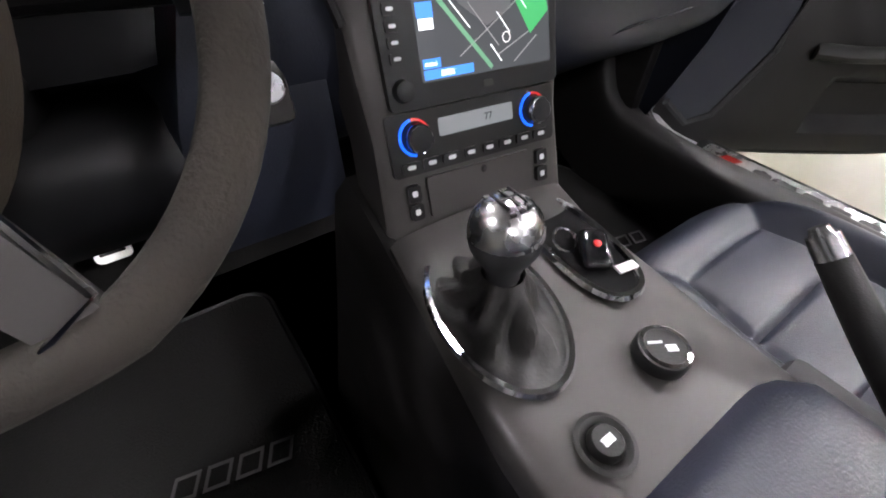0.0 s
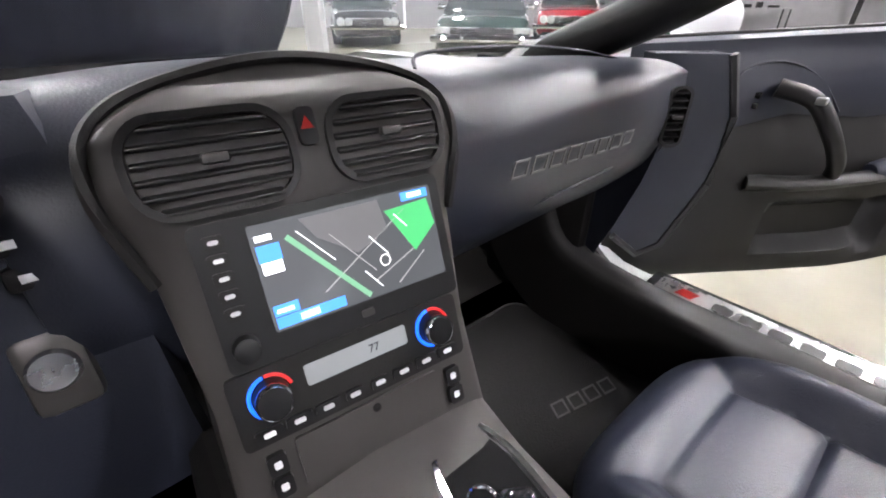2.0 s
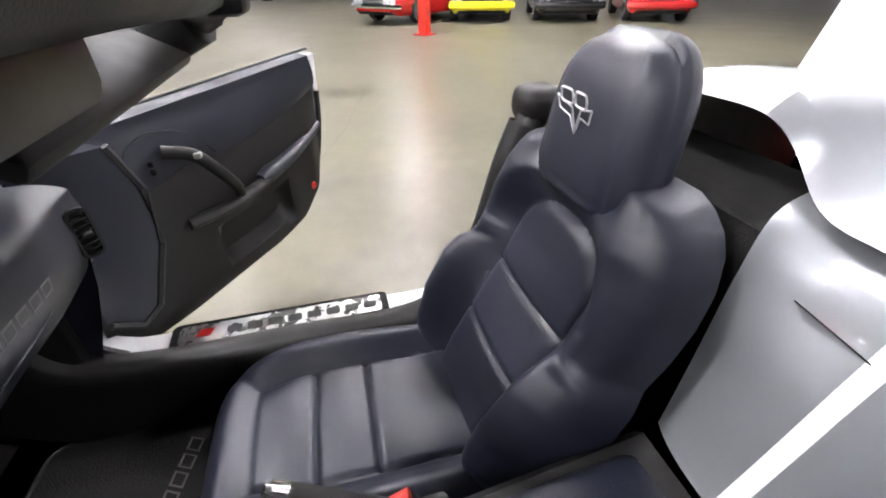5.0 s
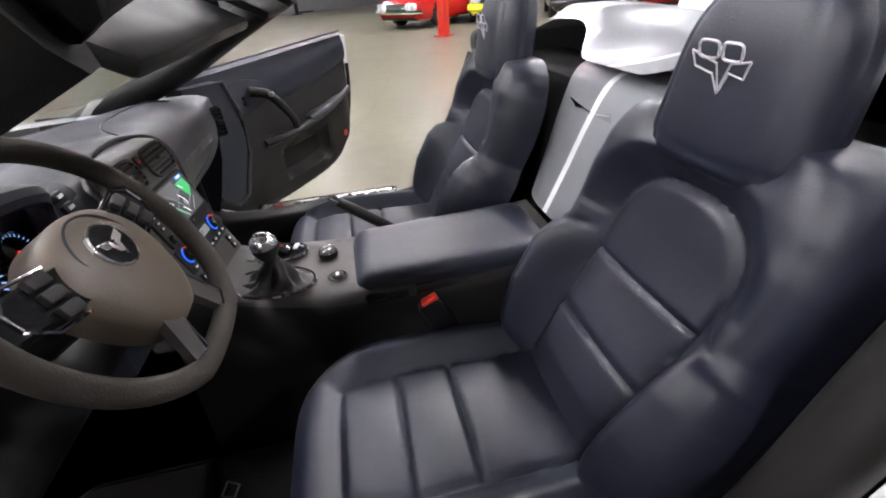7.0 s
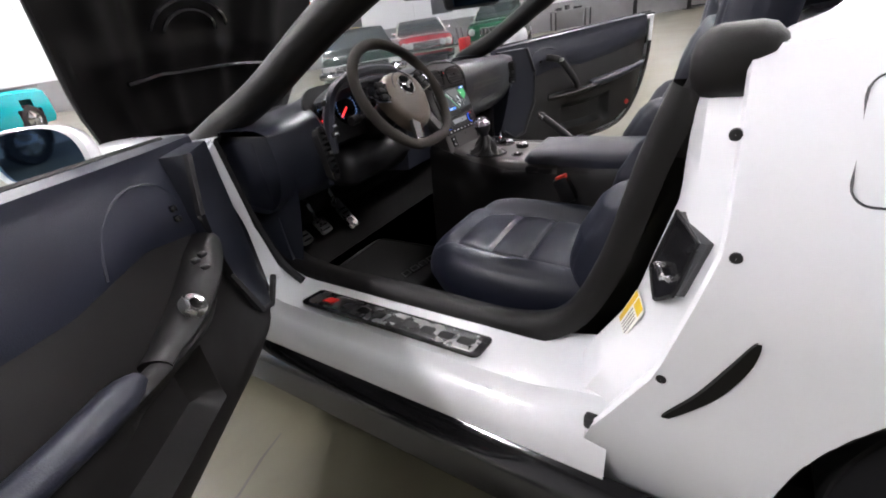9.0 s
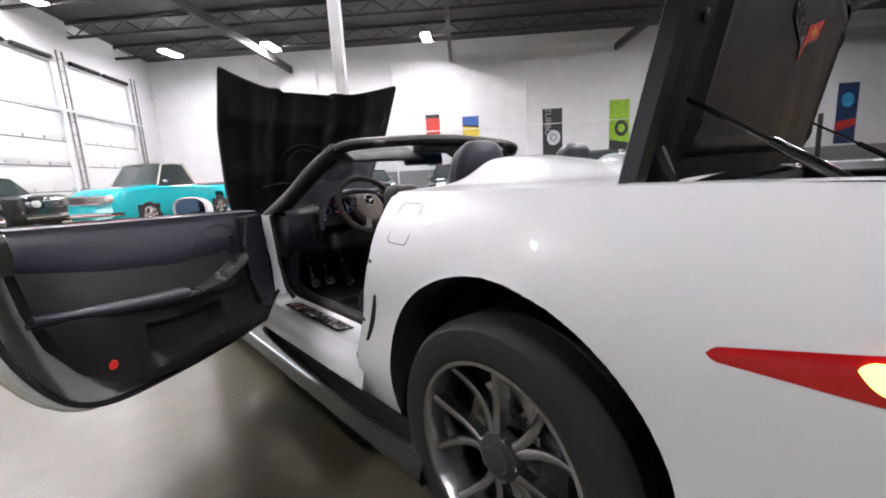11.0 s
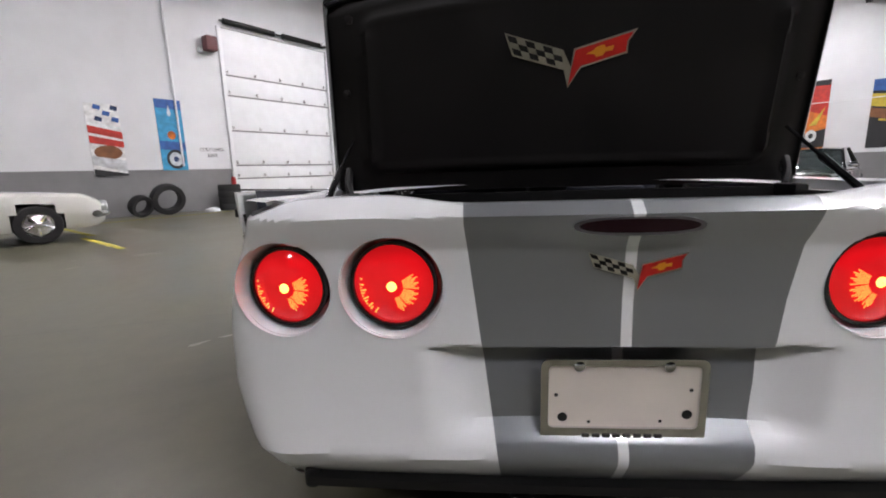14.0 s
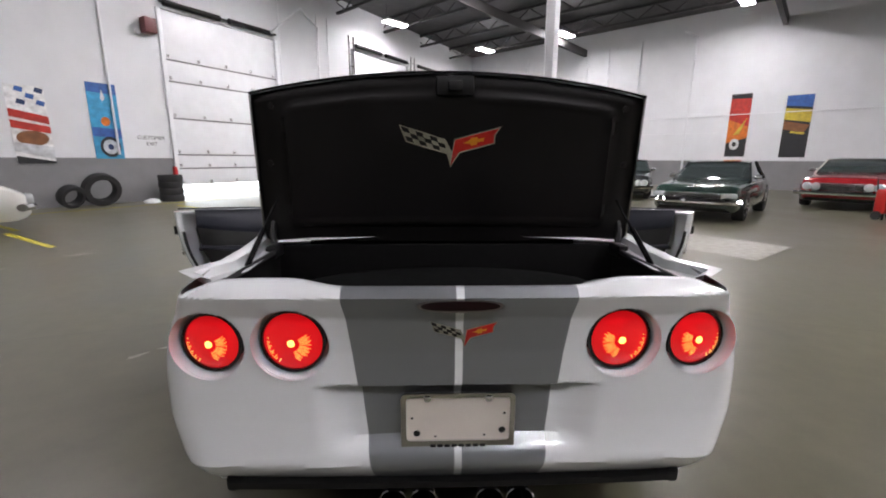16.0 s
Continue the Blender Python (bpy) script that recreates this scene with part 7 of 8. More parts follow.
    lathe(bm, [(0.016, 0), (0.015, 0.003), (0.0004, 0.004)], Matrix.Translation(P(0.93, depth(0.93, 0.46) + 0.001, 0.47)) @ N.to_track_quat("Z", "Y").to_matrix().to_4x4(), 20)
    part("reflector", bm, REDPAINT, door, "red warning reflector")
    bm = bmesh.new()
    box(bm, P(0.42, 0.102, 0.43), (0.016, 0.012, 0.008), 0.002)
    part("puddle_lamp", bm, WHITEMETAL, door)
    # latch on the rear end face
    bm = bmesh.new()
    box(bm, P(1.185, -0.005, 0.66), (0.03, 0.035, 0.075), 0.005)
    part("latch", bm, STEEL, door)
    bm = bmesh.new()
    box(bm, P(1.215, -0.045, 0.80), (0.03, 0.03, 0.06), 0.005)
    part("glass_guide", bm, BLACK, door)
    # mirror on a short arm
    mir = new("wing_mirror")
    mir.parent = CAR
    cen = P(0.29, -0.10, 0.935)
    Q = lambda a, b, c: cen - N * a - D * b + Vector((0, 0, c))
    bm = bmesh.new()
    rows = []
    for t in np.linspace(0, 1, 14):
        e = math.sqrt(max(0.0, 1 - t ** 2.2))
        row = []
        for k in range(32):
            a_ = math.tau * k / 32
            cx, cz = math.copysign(abs(math.cos(a_)) ** 0.7, math.cos(a_)), math.copysign(abs(math.sin(a_)) ** 0.8, math.sin(a_))
            row.append(Q(cx * 0.098 * max(e, 0.05), 0.09 * t, cz * 0.060 * max(e, 0.05) - 0.005 * t))
        rows.append(row)
    vs = grid(bm, rows, wrap_v=True)
    cap(bm, vs[-1])
    part("shell", bm, WHITE, mir)
    bm = bmesh.new()
    rows = [[Q(f * 0.098 * math.copysign(abs(math.cos(a_)) ** 0.7, math.cos(a_)), y, f * 0.060 * math.copysign(abs(math.sin(a_)) ** 0.8, math.sin(a_))) for a_ in np.linspace(0, math.tau, 33)[:-1]] for f, y in ((1.0, -0.001), (0.94, -0.008), (0.90, 0.004))]
    grid(bm, rows, wrap_v=True)
    part("bezel", bm, WHITE, mir)
    bm = bmesh.new()
    cap(bm, [bm.verts.new(Q(0.9 * 0.098 * math.copysign(abs(math.cos(a_)) ** 0.7, math.cos(a_)), 0.002, 0.9 * 0.060 * math.copysign(abs(math.sin(a_)) ** 0.8, math.sin(a_)))) for a_ in np.linspace(0, math.tau, 33)[:-1]])
    part("mirror_glass", bm, MIRROR, mir, "blue tinted mirror glass")
    bm = bmesh.new()
    tube(bm, smooth_path([Q(-0.04, 0.05, -0.025), P(0.21, -0.07, 0.905), P(0.17, -0.02, 0.885)], 5), 0.030, 8, flat=0.6)
    part("arm", bm, WHITE, mir)
    # hinge end gap: black strap
    bm = bmesh.new()
    for z in (0.45, 0.75):
        tube(bm, [P(0.03, 0.0, z), (s * 0.84, 0.50, z)], 0.014, 6)
    part("hinge", bm, BLACK, door)
    return door


make_door(-1)
make_door(1)
# front jambs between fender and cabin
for s in (-1, 1):
    bm = bmesh.new()
    rows = []
    for z in np.linspace(0.30, 0.86, 14):
        f = lerp_table(((0.30, 0.36), (0.44, 0.36), (0.6, 0.42), (0.86, 0.47)), z)
        rows.append([(s * 0.895, f + 0.11, z), (s * 0.86, f + 0.06, z), (s * 0.835, f + 0.055, z), (s * 0.80, f + 0.01, z), (s * 0.775, f, z), (s * 0.745, f + 0.05, z)])
    grid(bm, rows)
    part("front_jamb", bm, WHITE, CAR)
    bm = bmesh.new()
    tube(bm, smooth_path([(s * 0.757, 0.30, 0.42), (s * 0.762, 0.375, 0.48), (s * 0.766, 0.43, 0.62), (s * 0.768, 0.48, 0.86)], 5), 0.013, 6)
    part("door_seal", bm, RUBBER, CAR)
    bm = bmesh.new()
    box(bm, (s * 0.715, 0.50, 0.56), (0.04, 0.30, 0.58), 0.015)
    part("kick_panel", bm, NAVY_DASH if s < 0 else TRIM, CAR)

# ---- parked vehicles ----
def wheel_small(parent, x, y, r, w, side, rim_mat, white=False):
    m = Matrix.Translation((x, y, r)) @ Matrix.Rotation(radians(90 * side), 4, "Y")
    bm = bmesh.new()
    h = w / 2
    lathe(bm, [(r * 0.62, -h), (r * 0.95, -h), (r, -h * 0.6), (r, h * 0.6), (r * 0.95, h), (r * 0.64, h), (r * 0.60, h * 0.8)], m, 28)
    wh = part("wheel", bm, TYRE, parent)
    bm = bmesh.new()
    lathe(bm, [(r * 0.62, h * 0.95), (r * 0.55, h * 0.7), (r * 0.40, h * 0.75), (r * 0.22, h * 1.0), (0.001, h * 1.05)], m, 20)
    for k in range(5):
        a = math.tau * k / 5
        p, q = m @ Vector((r * 0.18 * math.cos(a), r * 0.18 * math.sin(a), h * 0.92)), m @ Vector((r * 0.58 * math.cos(a), r * 0.58 * math.sin(a), h * 0.88))
        cyl(bm, p, q, r * 0.07, n=6)
    part("hubcap", bm, rim_mat, wh)
    return wh


def make_vehicle(name, label, at, facing, L, W, body_mat, zs, cabin, roof_mat=None, rr=0.33, grille="bar", bumper=CHROME, lamps="round", category="car", group="parked cars", stripe=None, bed=None):
    """Front bumper at `at`, pointing along `facing`. zs: top line of the body from the nose back, (distance, z).
    cabin: (start of screen, start of roof, end of roof, end of rear glass, roof height), or None for an open car."""
    yaw = math.degrees(math.atan2(facing[1], facing[0])) - 90
    t = thing(name, label, category, pose(at[0], at[1], 0, 0, 0, yaw), group=group)
    ax_f, ax_r = -0.20 * L, -0.79 * L
    bm = bmesh.new()
    rows = []
    for k in range(49):
        d = L * k / 48
        e = min(1.0, (d / (0.05 * L)) ** 0.5 if d > 0 else 0.0, ((L - d) / (0.04 * L)) ** 0.5 if d < L else 0.0)
        hw = W / 2 * (0.90 + 0.10 * math.sin(math.pi * d / L) ** 0.5) * (0.86 + 0.14 * e)
        zt = lerp_table(zs, d)
        zb = 0.22 + 0.10 * (1 - e)
        zt = zb + (zt - zb) * (0.80 + 0.20 * e)
        row = []
        for x, f in ((-0.90, 0.0), (-0.98, 0.14), (-1.0, 0.45), (-0.985, 0.72), (-0.95, 0.90), (-0.86, 0.985), (-0.6, 1.015), (-0.25, 1.03), (0.25, 1.03), (0.6, 1.015), (0.86, 0.985), (0.95, 0.90), (0.985, 0.72), (1.0, 0.45), (0.98, 0.14), (0.90, 0.0)):
            row.append((x * hw, -d, zb + (zt - zb) * f))
        rows.append(row)
    vs = grid(bm, rows)
    cap(bm, vs[0]), cap(bm, vs[-1])
    for f in [f for f in bm.faces if len(f.verts) == 4 and abs(f.calc_center_median().x) > 0.40 * W and any(math.hypot(f.calc_center_median().y - a, f.calc_center_median().z - rr) < rr * 1.12 for a in (ax_f, ax_r))]:
        bm.faces.remove(f)
    part("body", bm, body_mat, t, angle=35)
    bm = bmesh.new()
    box(bm, (0, -L / 2, 0.40), (W * 0.84, L * 0.94, 0.36), 0.05)
    part("chassis", bm, BLACK, t)
    if cabin:
        c0, c1, c2, c3, zr = cabin
        zb0, zb1 = lerp_table(zs, c0), lerp_table(zs, c3)
        q = [(c0, zb0, 0.44), (c1, zr - 0.03, 0.36), ((c1 + c2) / 2, zr, 0.37), (c2, zr - 0.02, 0.36), (c3, zb1, 0.43)]
        bm = bmesh.new()
        rows = [[(-w * W, -d, z), (-w * W * 0.6, -d, z + 0.02), (w * W * 0.6, -d, z + 0.02), (w * W, -d, z)] for d, z, w in q]
        vs = grid(bm, [[(-0.455 * W, -d, min(zb0, zb1) - 0.02)] + r + [(0.455 * W, -d, min(zb0, zb1) - 0.02)] for (d, z, w), r in zip(q, rows)])
        part("cabin_glass", bm, CAR_GLASS, t)
        bm = bmesh.new()
        rr_ = [(c1, zr - 0.02, 0.362), ((c1 + c2) / 2, zr + 0.012, 0.372), (c2, zr - 0.01, 0.362)]
        grid(bm, [[(-w * W * 1.01, -d, z - 0.035), (-w * W, -d, z + 0.005), (-w * W * 0.6, -d, z + 0.03), (w * W * 0.6, -d, z + 0.03), (w * W, -d, z + 0.005), (w * W * 1.01, -d, z - 0.035)] for d, z, w in rr_])
        part("roof", bm, roof_mat or body_mat, t)
        for s in (-1, 1):
            bm = bmesh.new()
            tube(bm, [(s * 0.447 * W, -c0, zb0 - 0.01), (s * 0.366 * W, -c1, zr - 0.02)], 0.028, 6)
            part("pillar", bm, roof_mat or body_mat, t)
            bm = bmesh.new()
            tube(bm, [(s * 0.366 * W, -c2, zr - 0.01), (s * 0.44 * W, -c3, zb1 - 0.01)], 0.04, 6)
            part("pillar", bm, roof_mat or body_mat, t)
            bm = bmesh.new()
            box(bm, (s * 0.50 * W, -c0 - 0.18, zb0 + 0.08), (0.16, 0.07, 0.10), 0.03)
            part("door_mirror", bm, bumper, t)
    else:
        bm = bmesh.new()
        c0 = 0.40 * L
        z0 = lerp_table(zs, c0)
        grid(bm, [[(-0.42 * W, -c0, z0), (0, -c0 + 0.12, z0 + 0.01), (0.42 * W, -c0, z0)], [(-0.36 * W, -c0 - 0.45, z0 + 0.36), (0, -c0 - 0.38, z0 + 0.39), (0.36 * W, -c0 - 0.45, z0 + 0.36)]])
        part("windscreen", bm, CAR_GLASS, t)
        bm = bmesh.new()
        tube(bm, [(-0.42 * W, -c0, z0), (-0.36 * W, -c0 - 0.45, z0 + 0.36), (0, -c0 - 0.38, z0 + 0.39), (0.36 * W, -c0 - 0.45, z0 + 0.36), (0.42 * W, -c0, z0)], 0.022, 6)
        part("screen_frame", bm, BLACK, t)
        for s in (-1, 1):
            bm = bmesh.new()
            box(bm, (s * 0.2 * W, -0.62 * L, z0 + 0.02), (0.45, 0.16, 0.42), 0.06)
            part("seat_back", bm, BLACK, t)
    if bed:
        bm = bmesh.new()
        box(bm, (0, -(bed[0] + L) / 2, lerp_table(zs, L * 0.9) + 0.04), (W * 0.78, L - bed[0] - 0.2, 0.02), 0.005)
        part("load_bed", bm, BLACK, t)
    nose = lerp_table(zs, 0.10)
    for s in (-1, 1):
        for y in (ax_f, ax_r):
            wheel_small(t, s * (W / 2 - 0.13), y, rr, 0.22, s, ALLOY if bumper is not CHROME else CHROME)
    # face: grille, lamps, bumper
    bm = bmesh.new()
    gw = W * (0.44 if grille != "wide" else 0.62)
    box(bm, (0, -0.02, nose - 0.19), (gw, 0.10, 0.17), 0.02)
    gr = part("grille", bm, BLACK, t)
    if bumper is CHROME:
        for k in range(7):
            bm = bmesh.new()
            if grille == "teeth":
                box(bm, (-gw / 2 + gw * (k + 0.5) / 7, 0.035, nose - 0.20), (0.05, 0.03, 0.15), 0.012)
            else:
                box(bm, (0, 0.035, nose - 0.27 + 0.025 * k), (gw, 0.02, 0.008), 0.002)
            part("grille_bar", bm, CHROME, gr)
        bm = bmesh.new()
        tube(bm, [(gw / 2 * math.copysign(min(1, abs(math.cos(a)) * 1.3), math.cos(a)), 0.035, nose - 0.19 + 0.10 * math.copysign(min(1, abs(math.sin(a)) * 1.3), math.sin(a))) for a in np.linspace(0, math.tau, 25)[:-1]], 0.012, 5, closed=True)
        part("grille_surround", bm, CHROME, gr)
    for s in (-1, 1):
        for k in range(2 if lamps == "quad" else 1):
            bm = bmesh.new()
            lx = s * (W * 0.36 - 0.19 * k)
            if lamps == "slant":
                box(bm, (s * W * 0.37, -0.07, nose - 0.14), (0.32, 0.14, 0.11), 0.03, m=Matrix.Rotation(radians(-s * 12), 4, "Z"))
            else:
                lathe(bm, [(0.105, -0.05), (0.105, 0.03), (0.09, 0.05), (0.05, 0.06), (0.001, 0.062)], Matrix.Translation((lx, 0.0, nose - 0.17)) @ Matrix.Rotation(radians(-90), 4, "X"), 20)
            part("headlamp", bm, LAMPGLASS, t)
    bm = bmesh.new()
    pts = [(x * W / 2, 0.07 - 0.22 * abs(x) ** 3, 0.45) for x in np.linspace(-0.98, 0.98, 15)]
    tube(bm, pts, 0.085, 8, flat=0.8 if bumper is CHROME else 1.2)
    part("bumper", bm, bumper, t)
    if stripe:
        bm = bmesh.new()
        for s in (-1, 1):
            rows = []
            for d in np.linspace(0.06, cabin[0] - 0.05 if cabin else 0.38 * L, 14):
                e = min(1.0, (d / (0.05 * L)) ** 0.5)
                zt = 0.22 + 0.10 * (1 - e)
                z = zt + (lerp_table(zs, d) - zt) * (0.80 + 0.20 * e)
                z = zt + (z - zt) * 1.032 + 0.006
                rows.append([(s * 0.06, -d, z), (s * 0.26, -d, z - 0.004)])
            grid(bm, rows)
        part("bonnet_stripe", bm, stripe, t)
    return t


CAR_GLASS = material("dark_car_glass", (0.035, 0.045, 0.045), 0.06, coat=0.5)
LAMPGLASS = material("headlamp_glass", (0.60, 0.62, 0.62), 0.10, 0.4)
paint = lambda n, c: material(n, c, 0.22, 0.0, 1.0)
DGREEN, CADRED, BGREEN, DGREY = paint("dark_green_lacquer", (0.010, 0.028, 0.022)), paint("dark_red_lacquer", (0.22, 0.014, 0.018)), paint("green_lacquer", (0.012, 0.085, 0.045)), paint("dark_grey_lacquer", (0.018, 0.020, 0.022))
TEAL, CREAM, BLKPAINT, YEL, REDC = paint("teal_lacquer", (0.0, 0.36, 0.40)), paint("cream_lacquer", (0.62, 0.60, 0.56)), paint("black_lacquer", (0.008, 0.008, 0.009)), paint("yellow_lacquer", (0.75, 0.66, 0.02)), paint("red_lacquer", (0.40, 0.015, 0.015))
SED = ((0, 0.72), (0.3, 0.82), (1.5, 0.90), (3.6, 0.94), (4.4, 0.88), (5, 0.78))
make_vehicle("parked_coupe", "dark green open-top coupe with chrome bumper", (5.65, 5.75), (-0.72, -0.69), 4.4, 1.79, DGREEN, ((0, 0.66), (0.2, 0.78), (1.4, 0.86), (3.4, 0.90), (4.4, 0.78)), (1.45, 2.05, 2.75, 3.35, 1.28), BLKPAINT, 0.32, lamps="slant", grille="wide")
make_vehicle("parked_sedan", "dark red American sedan with chrome grille", (11.0, 7.75), (-0.78, -0.62), 5.6, 2.0, CADRED, ((0, 0.76), (0.3, 0.88), (2.0, 0.96), (4.6, 0.96), (5.6, 0.80)), (1.95, 2.65, 3.9, 4.6, 1.38), CREAM, 0.35, lamps="quad", grille="wide")
make_vehicle("parked_classic", "green fifties sedan with white roof and toothy grille", (12.3, 6.0), (-0.95, -0.32), 5.1, 1.95, BGREEN, ((0, 0.86), (0.3, 1.00), (1.6, 1.08), (3.9, 1.05), (5.1, 0.84)), (1.65, 2.25, 3.4, 4.2, 1.58), CREAM, 0.36, grille="teeth")
make_vehicle("parked_muscle_car", "dark grey muscle car beside the wall", (6.3, 10.6), (-0.45, -0.89), 4.9, 1.9, DGREY, SED, (1.9, 2.5, 3.3, 4.2, 1.32), None, 0.34, lamps="quad")
make_vehicle("pickup_truck", "teal and white fifties pickup truck with chrome bumper", (-1.2, 13.2), (-0.80, -0.60), 4.9, 1.95, TEAL, ((0, 0.98), (0.25, 1.14), (1.5, 1.22), (2.9, 1.20), (3.0, 1.15), (4.9, 1.10)), (1.45, 1.85, 2.65, 2.95, 1.85), CREAM, 0.37, grille="wide", category="truck", bed=(3.0,))
make_vehicle("pickup_truck", "black open pickup truck parked by garage doors", (-1.9, 16.2), (0.78, -0.62), 4.9, 1.9, BLKPAINT, ((0, 0.95), (0.25, 1.08), (1.5, 1.14), (2.9, 1.12), (3.0, 1.05), (4.9, 1.0)), (1.45, 1.9, 2.55, 2.85, 1.7), None, 0.37, category="truck", bed=(3.0,))
make_vehicle("parked_convertible", "white sixties convertible with chrome trim", (-7.7, 4.9), (0.62, 0.78), 4.7, 1.8, paint("cream_white_lacquer", (0.62, 0.62, 0.58)), SED, None, None, 0.33)
make_vehicle("parked_muscle_car", "red sixties muscle car with black grille", (13.6, -2.0), (-0.62, 0.78), 4.9, 1.9, REDC, SED, (1.9, 2.5, 3.3, 4.2, 1.33), None, 0.34, lamps="quad", grille="wide")
make_vehicle("parked_convertible", "bright yellow convertible with scooped hood", (12.9, -5.0), (-0.96, 0.28), 4.65, 1.86, YEL, SED, None, None, 0.33, lamps="slant", bumper=YEL, grille="wide")
make_vehicle("parked_muscle_car", "black muscle car with twin white stripes", (12.0, -7.3), (-0.93, 0.36), 4.8, 1.92, BLKPAINT, SED, (1.8, 2.45, 3.3, 4.2, 1.36), None, 0.34, lamps="slant", bumper=BLKPAINT, grille="wide", stripe=WHITE)
make_vehicle("parked_convertible", "red open sports car in the row", (11.2, -9.7), (-0.90, 0.43), 4.4, 1.8, REDC, SED, None, None, 0.32, bumper=REDC, lamps="slant")

# ---- hall fittings ----
def post(name, label, x, y, w, h, mat_, plate_mat):
    t = thing(name, label, "column", pose(x, y, 0, 0, 0, 43.8), kind="structure")
    bm = bmesh.new()
    for o in (-w / 2, w / 2):
        box(bm, (0, o, h / 2), (w, 0.02, h), 0.003)
    box(bm, (0, 0, h / 2), (0.02, w, h), 0.003)
    box(bm, (0, 0, h / 2), (w * 0.9, w * 0.9, h), 0.01)
    part("shaft", bm, mat_, t)
    bm = bmesh.new()
    box(bm, (0, 0, 0.012), (w + 0.18, w + 0.18, 0.024), 0.004)
    part("base_plate", bm, plate_mat, t)


post("column_1", "white painted steel roof column", 2.07, 4.6, 0.16, CEIL - 0.02, WHITEMETAL, WHITEMETAL)
post("column_2", "bright red painted steel roof column", 10.75, -2.8, 0.20, CEIL - 0.02, material("red_column_paint", (0.62, 0.035, 0.02), 0.4), REDPAINT)


def banner(m, u0, u1, z0, z1, base, blocks, label, text="", vertical=True):
    """A hanging poster with simple colour fields."""
    t = thing("wall_poster", label, "poster", m, group="wall posters")
    bm = bmesh.new()
    box(bm, ((u0 + u1) / 2, 0.012, (z0 + z1) / 2), (u1 - u0, 0.012, z1 - z0))
    part("sheet", bm, base, t)
    for k, (mat_, pts) in enumerate(blocks):
        bm = bmesh.new()
        poly = [(u0 + (u1 - u0) * x, z0 + (z1 - z0) * y) for x, y in pts]
        slab(bm, poly, 0, 0.002, Matrix.Translation((0, 0.021 + 0.002 * k, 0)) @ Matrix.Rotation(radians(90), 4, "X"))
        part("printed_field", bm, mat_, t, smooth=False)
    if text:
        cu = bpy.data.curves.new("poster_text", "FONT")
        cu.body, cu.size, cu.extrude, cu.align_x, cu.align_y = text, (u1 - u0) * 0.42, 0.001, "CENTER", "CENTER"
        cu.materials.append(material("poster_grey_ink", (0.32, 0.33, 0.34), 0.6))
        ob = new("lettering", cu)
        ob.parent = t
        way = -1 if m is ML else 1
        face = Matrix.Translation((u0 + (u1 - u0) * 0.26, 0.034, z1 - (z1 - z0) * 0.27)) @ Matrix(((way, 0, 0, 0), (0, 0, 1, 0), (0, 1, 0, 0), (0, 0, 0, 1)))
        ob.matrix_basis = face @ Matrix.Rotation(radians(-90 if vertical else 0), 4, "Z")
    return t


INK = {n: material("ink_" + n, c, 0.55, noise_scale=7, vary=0.25) for n, c in dict(white=(0.72, 0.72, 0.72), blue=(0.03, 0.10, 0.34), sky=(0.04, 0.28, 0.50), red=(0.45, 0.03, 0.02), orange=(0.60, 0.16, 0.02), black=(0.015, 0.016, 0.018), brown=(0.20, 0.08, 0.03), lime=(0.25, 0.45, 0.02), yellow=(0.5, 0.38, 0.04), grey=(0.30, 0.31, 0.33), silver=(0.52, 0.54, 0.56), navy=(0.01, 0.03, 0.10)).items()}
disc = lambda cx, cy, rx, ry, n=18: [(cx + rx * math.cos(math.tau * k / n), cy + ry * math.sin(math.tau * k / n)) for k in range(n)]
check = [(INK["blue" if (i + j) % 4 else "navy"], [(0.02 + 0.25 * i, 0.97 - 0.08 * j), (0.22 + 0.25 * i, 0.99 - 0.08 * j), (0.27 + 0.25 * i, 0.93 - 0.08 * j), (0.06 + 0.25 * i, 0.91 - 0.08 * j)]) for i in range(4) for j in range(3) if (i + j) % 2 == 0 and i < 3]
banner(ML, 23.45, 24.20, 1.15, 3.05, INK["white"], check + [(INK["red"], [(0, 0.52), (1, 0.60), (1, 0.70), (0, 0.62)]), (INK["red"], [(0, 0.40), (1, 0.46), (1, 0.56), (0, 0.49)]), (INK["brown"], disc(0.5, 0.33, 0.42, 0.10)), (INK["silver"], [(0, 0.05), (1, 0.16), (1, 0.28), (0, 0.22)]), (INK["black"], [(0, 0), (1, 0), (1, 0.10), (0, 0.03)])], "poster of a racing car under chequered flag")
banner(ML, 21.86, 22.56, 1.28, 3.33, INK["sky"], [(INK["blue"], [(0, 0.86), (1, 0.88), (1, 1), (0, 1)]), (INK["blue"], [(0, 0.28), (1, 0.30), (1, 0.42), (0, 0.40)]), (INK["orange"], disc(0.5, 0.50, 0.16, 0.06)), (INK["black"], disc(0.45, 0.16, 0.36, 0.14)), (INK["silver"], disc(0.45, 0.16, 0.26, 0.10)), (INK["navy"], disc(0.45, 0.16, 0.10, 0.04)), (INK["silver"], [(0.42, 0.80), (0.5, 0.92), (0.58, 0.80), (0.5, 0.76)])], "poster of a sky blue classic car front")
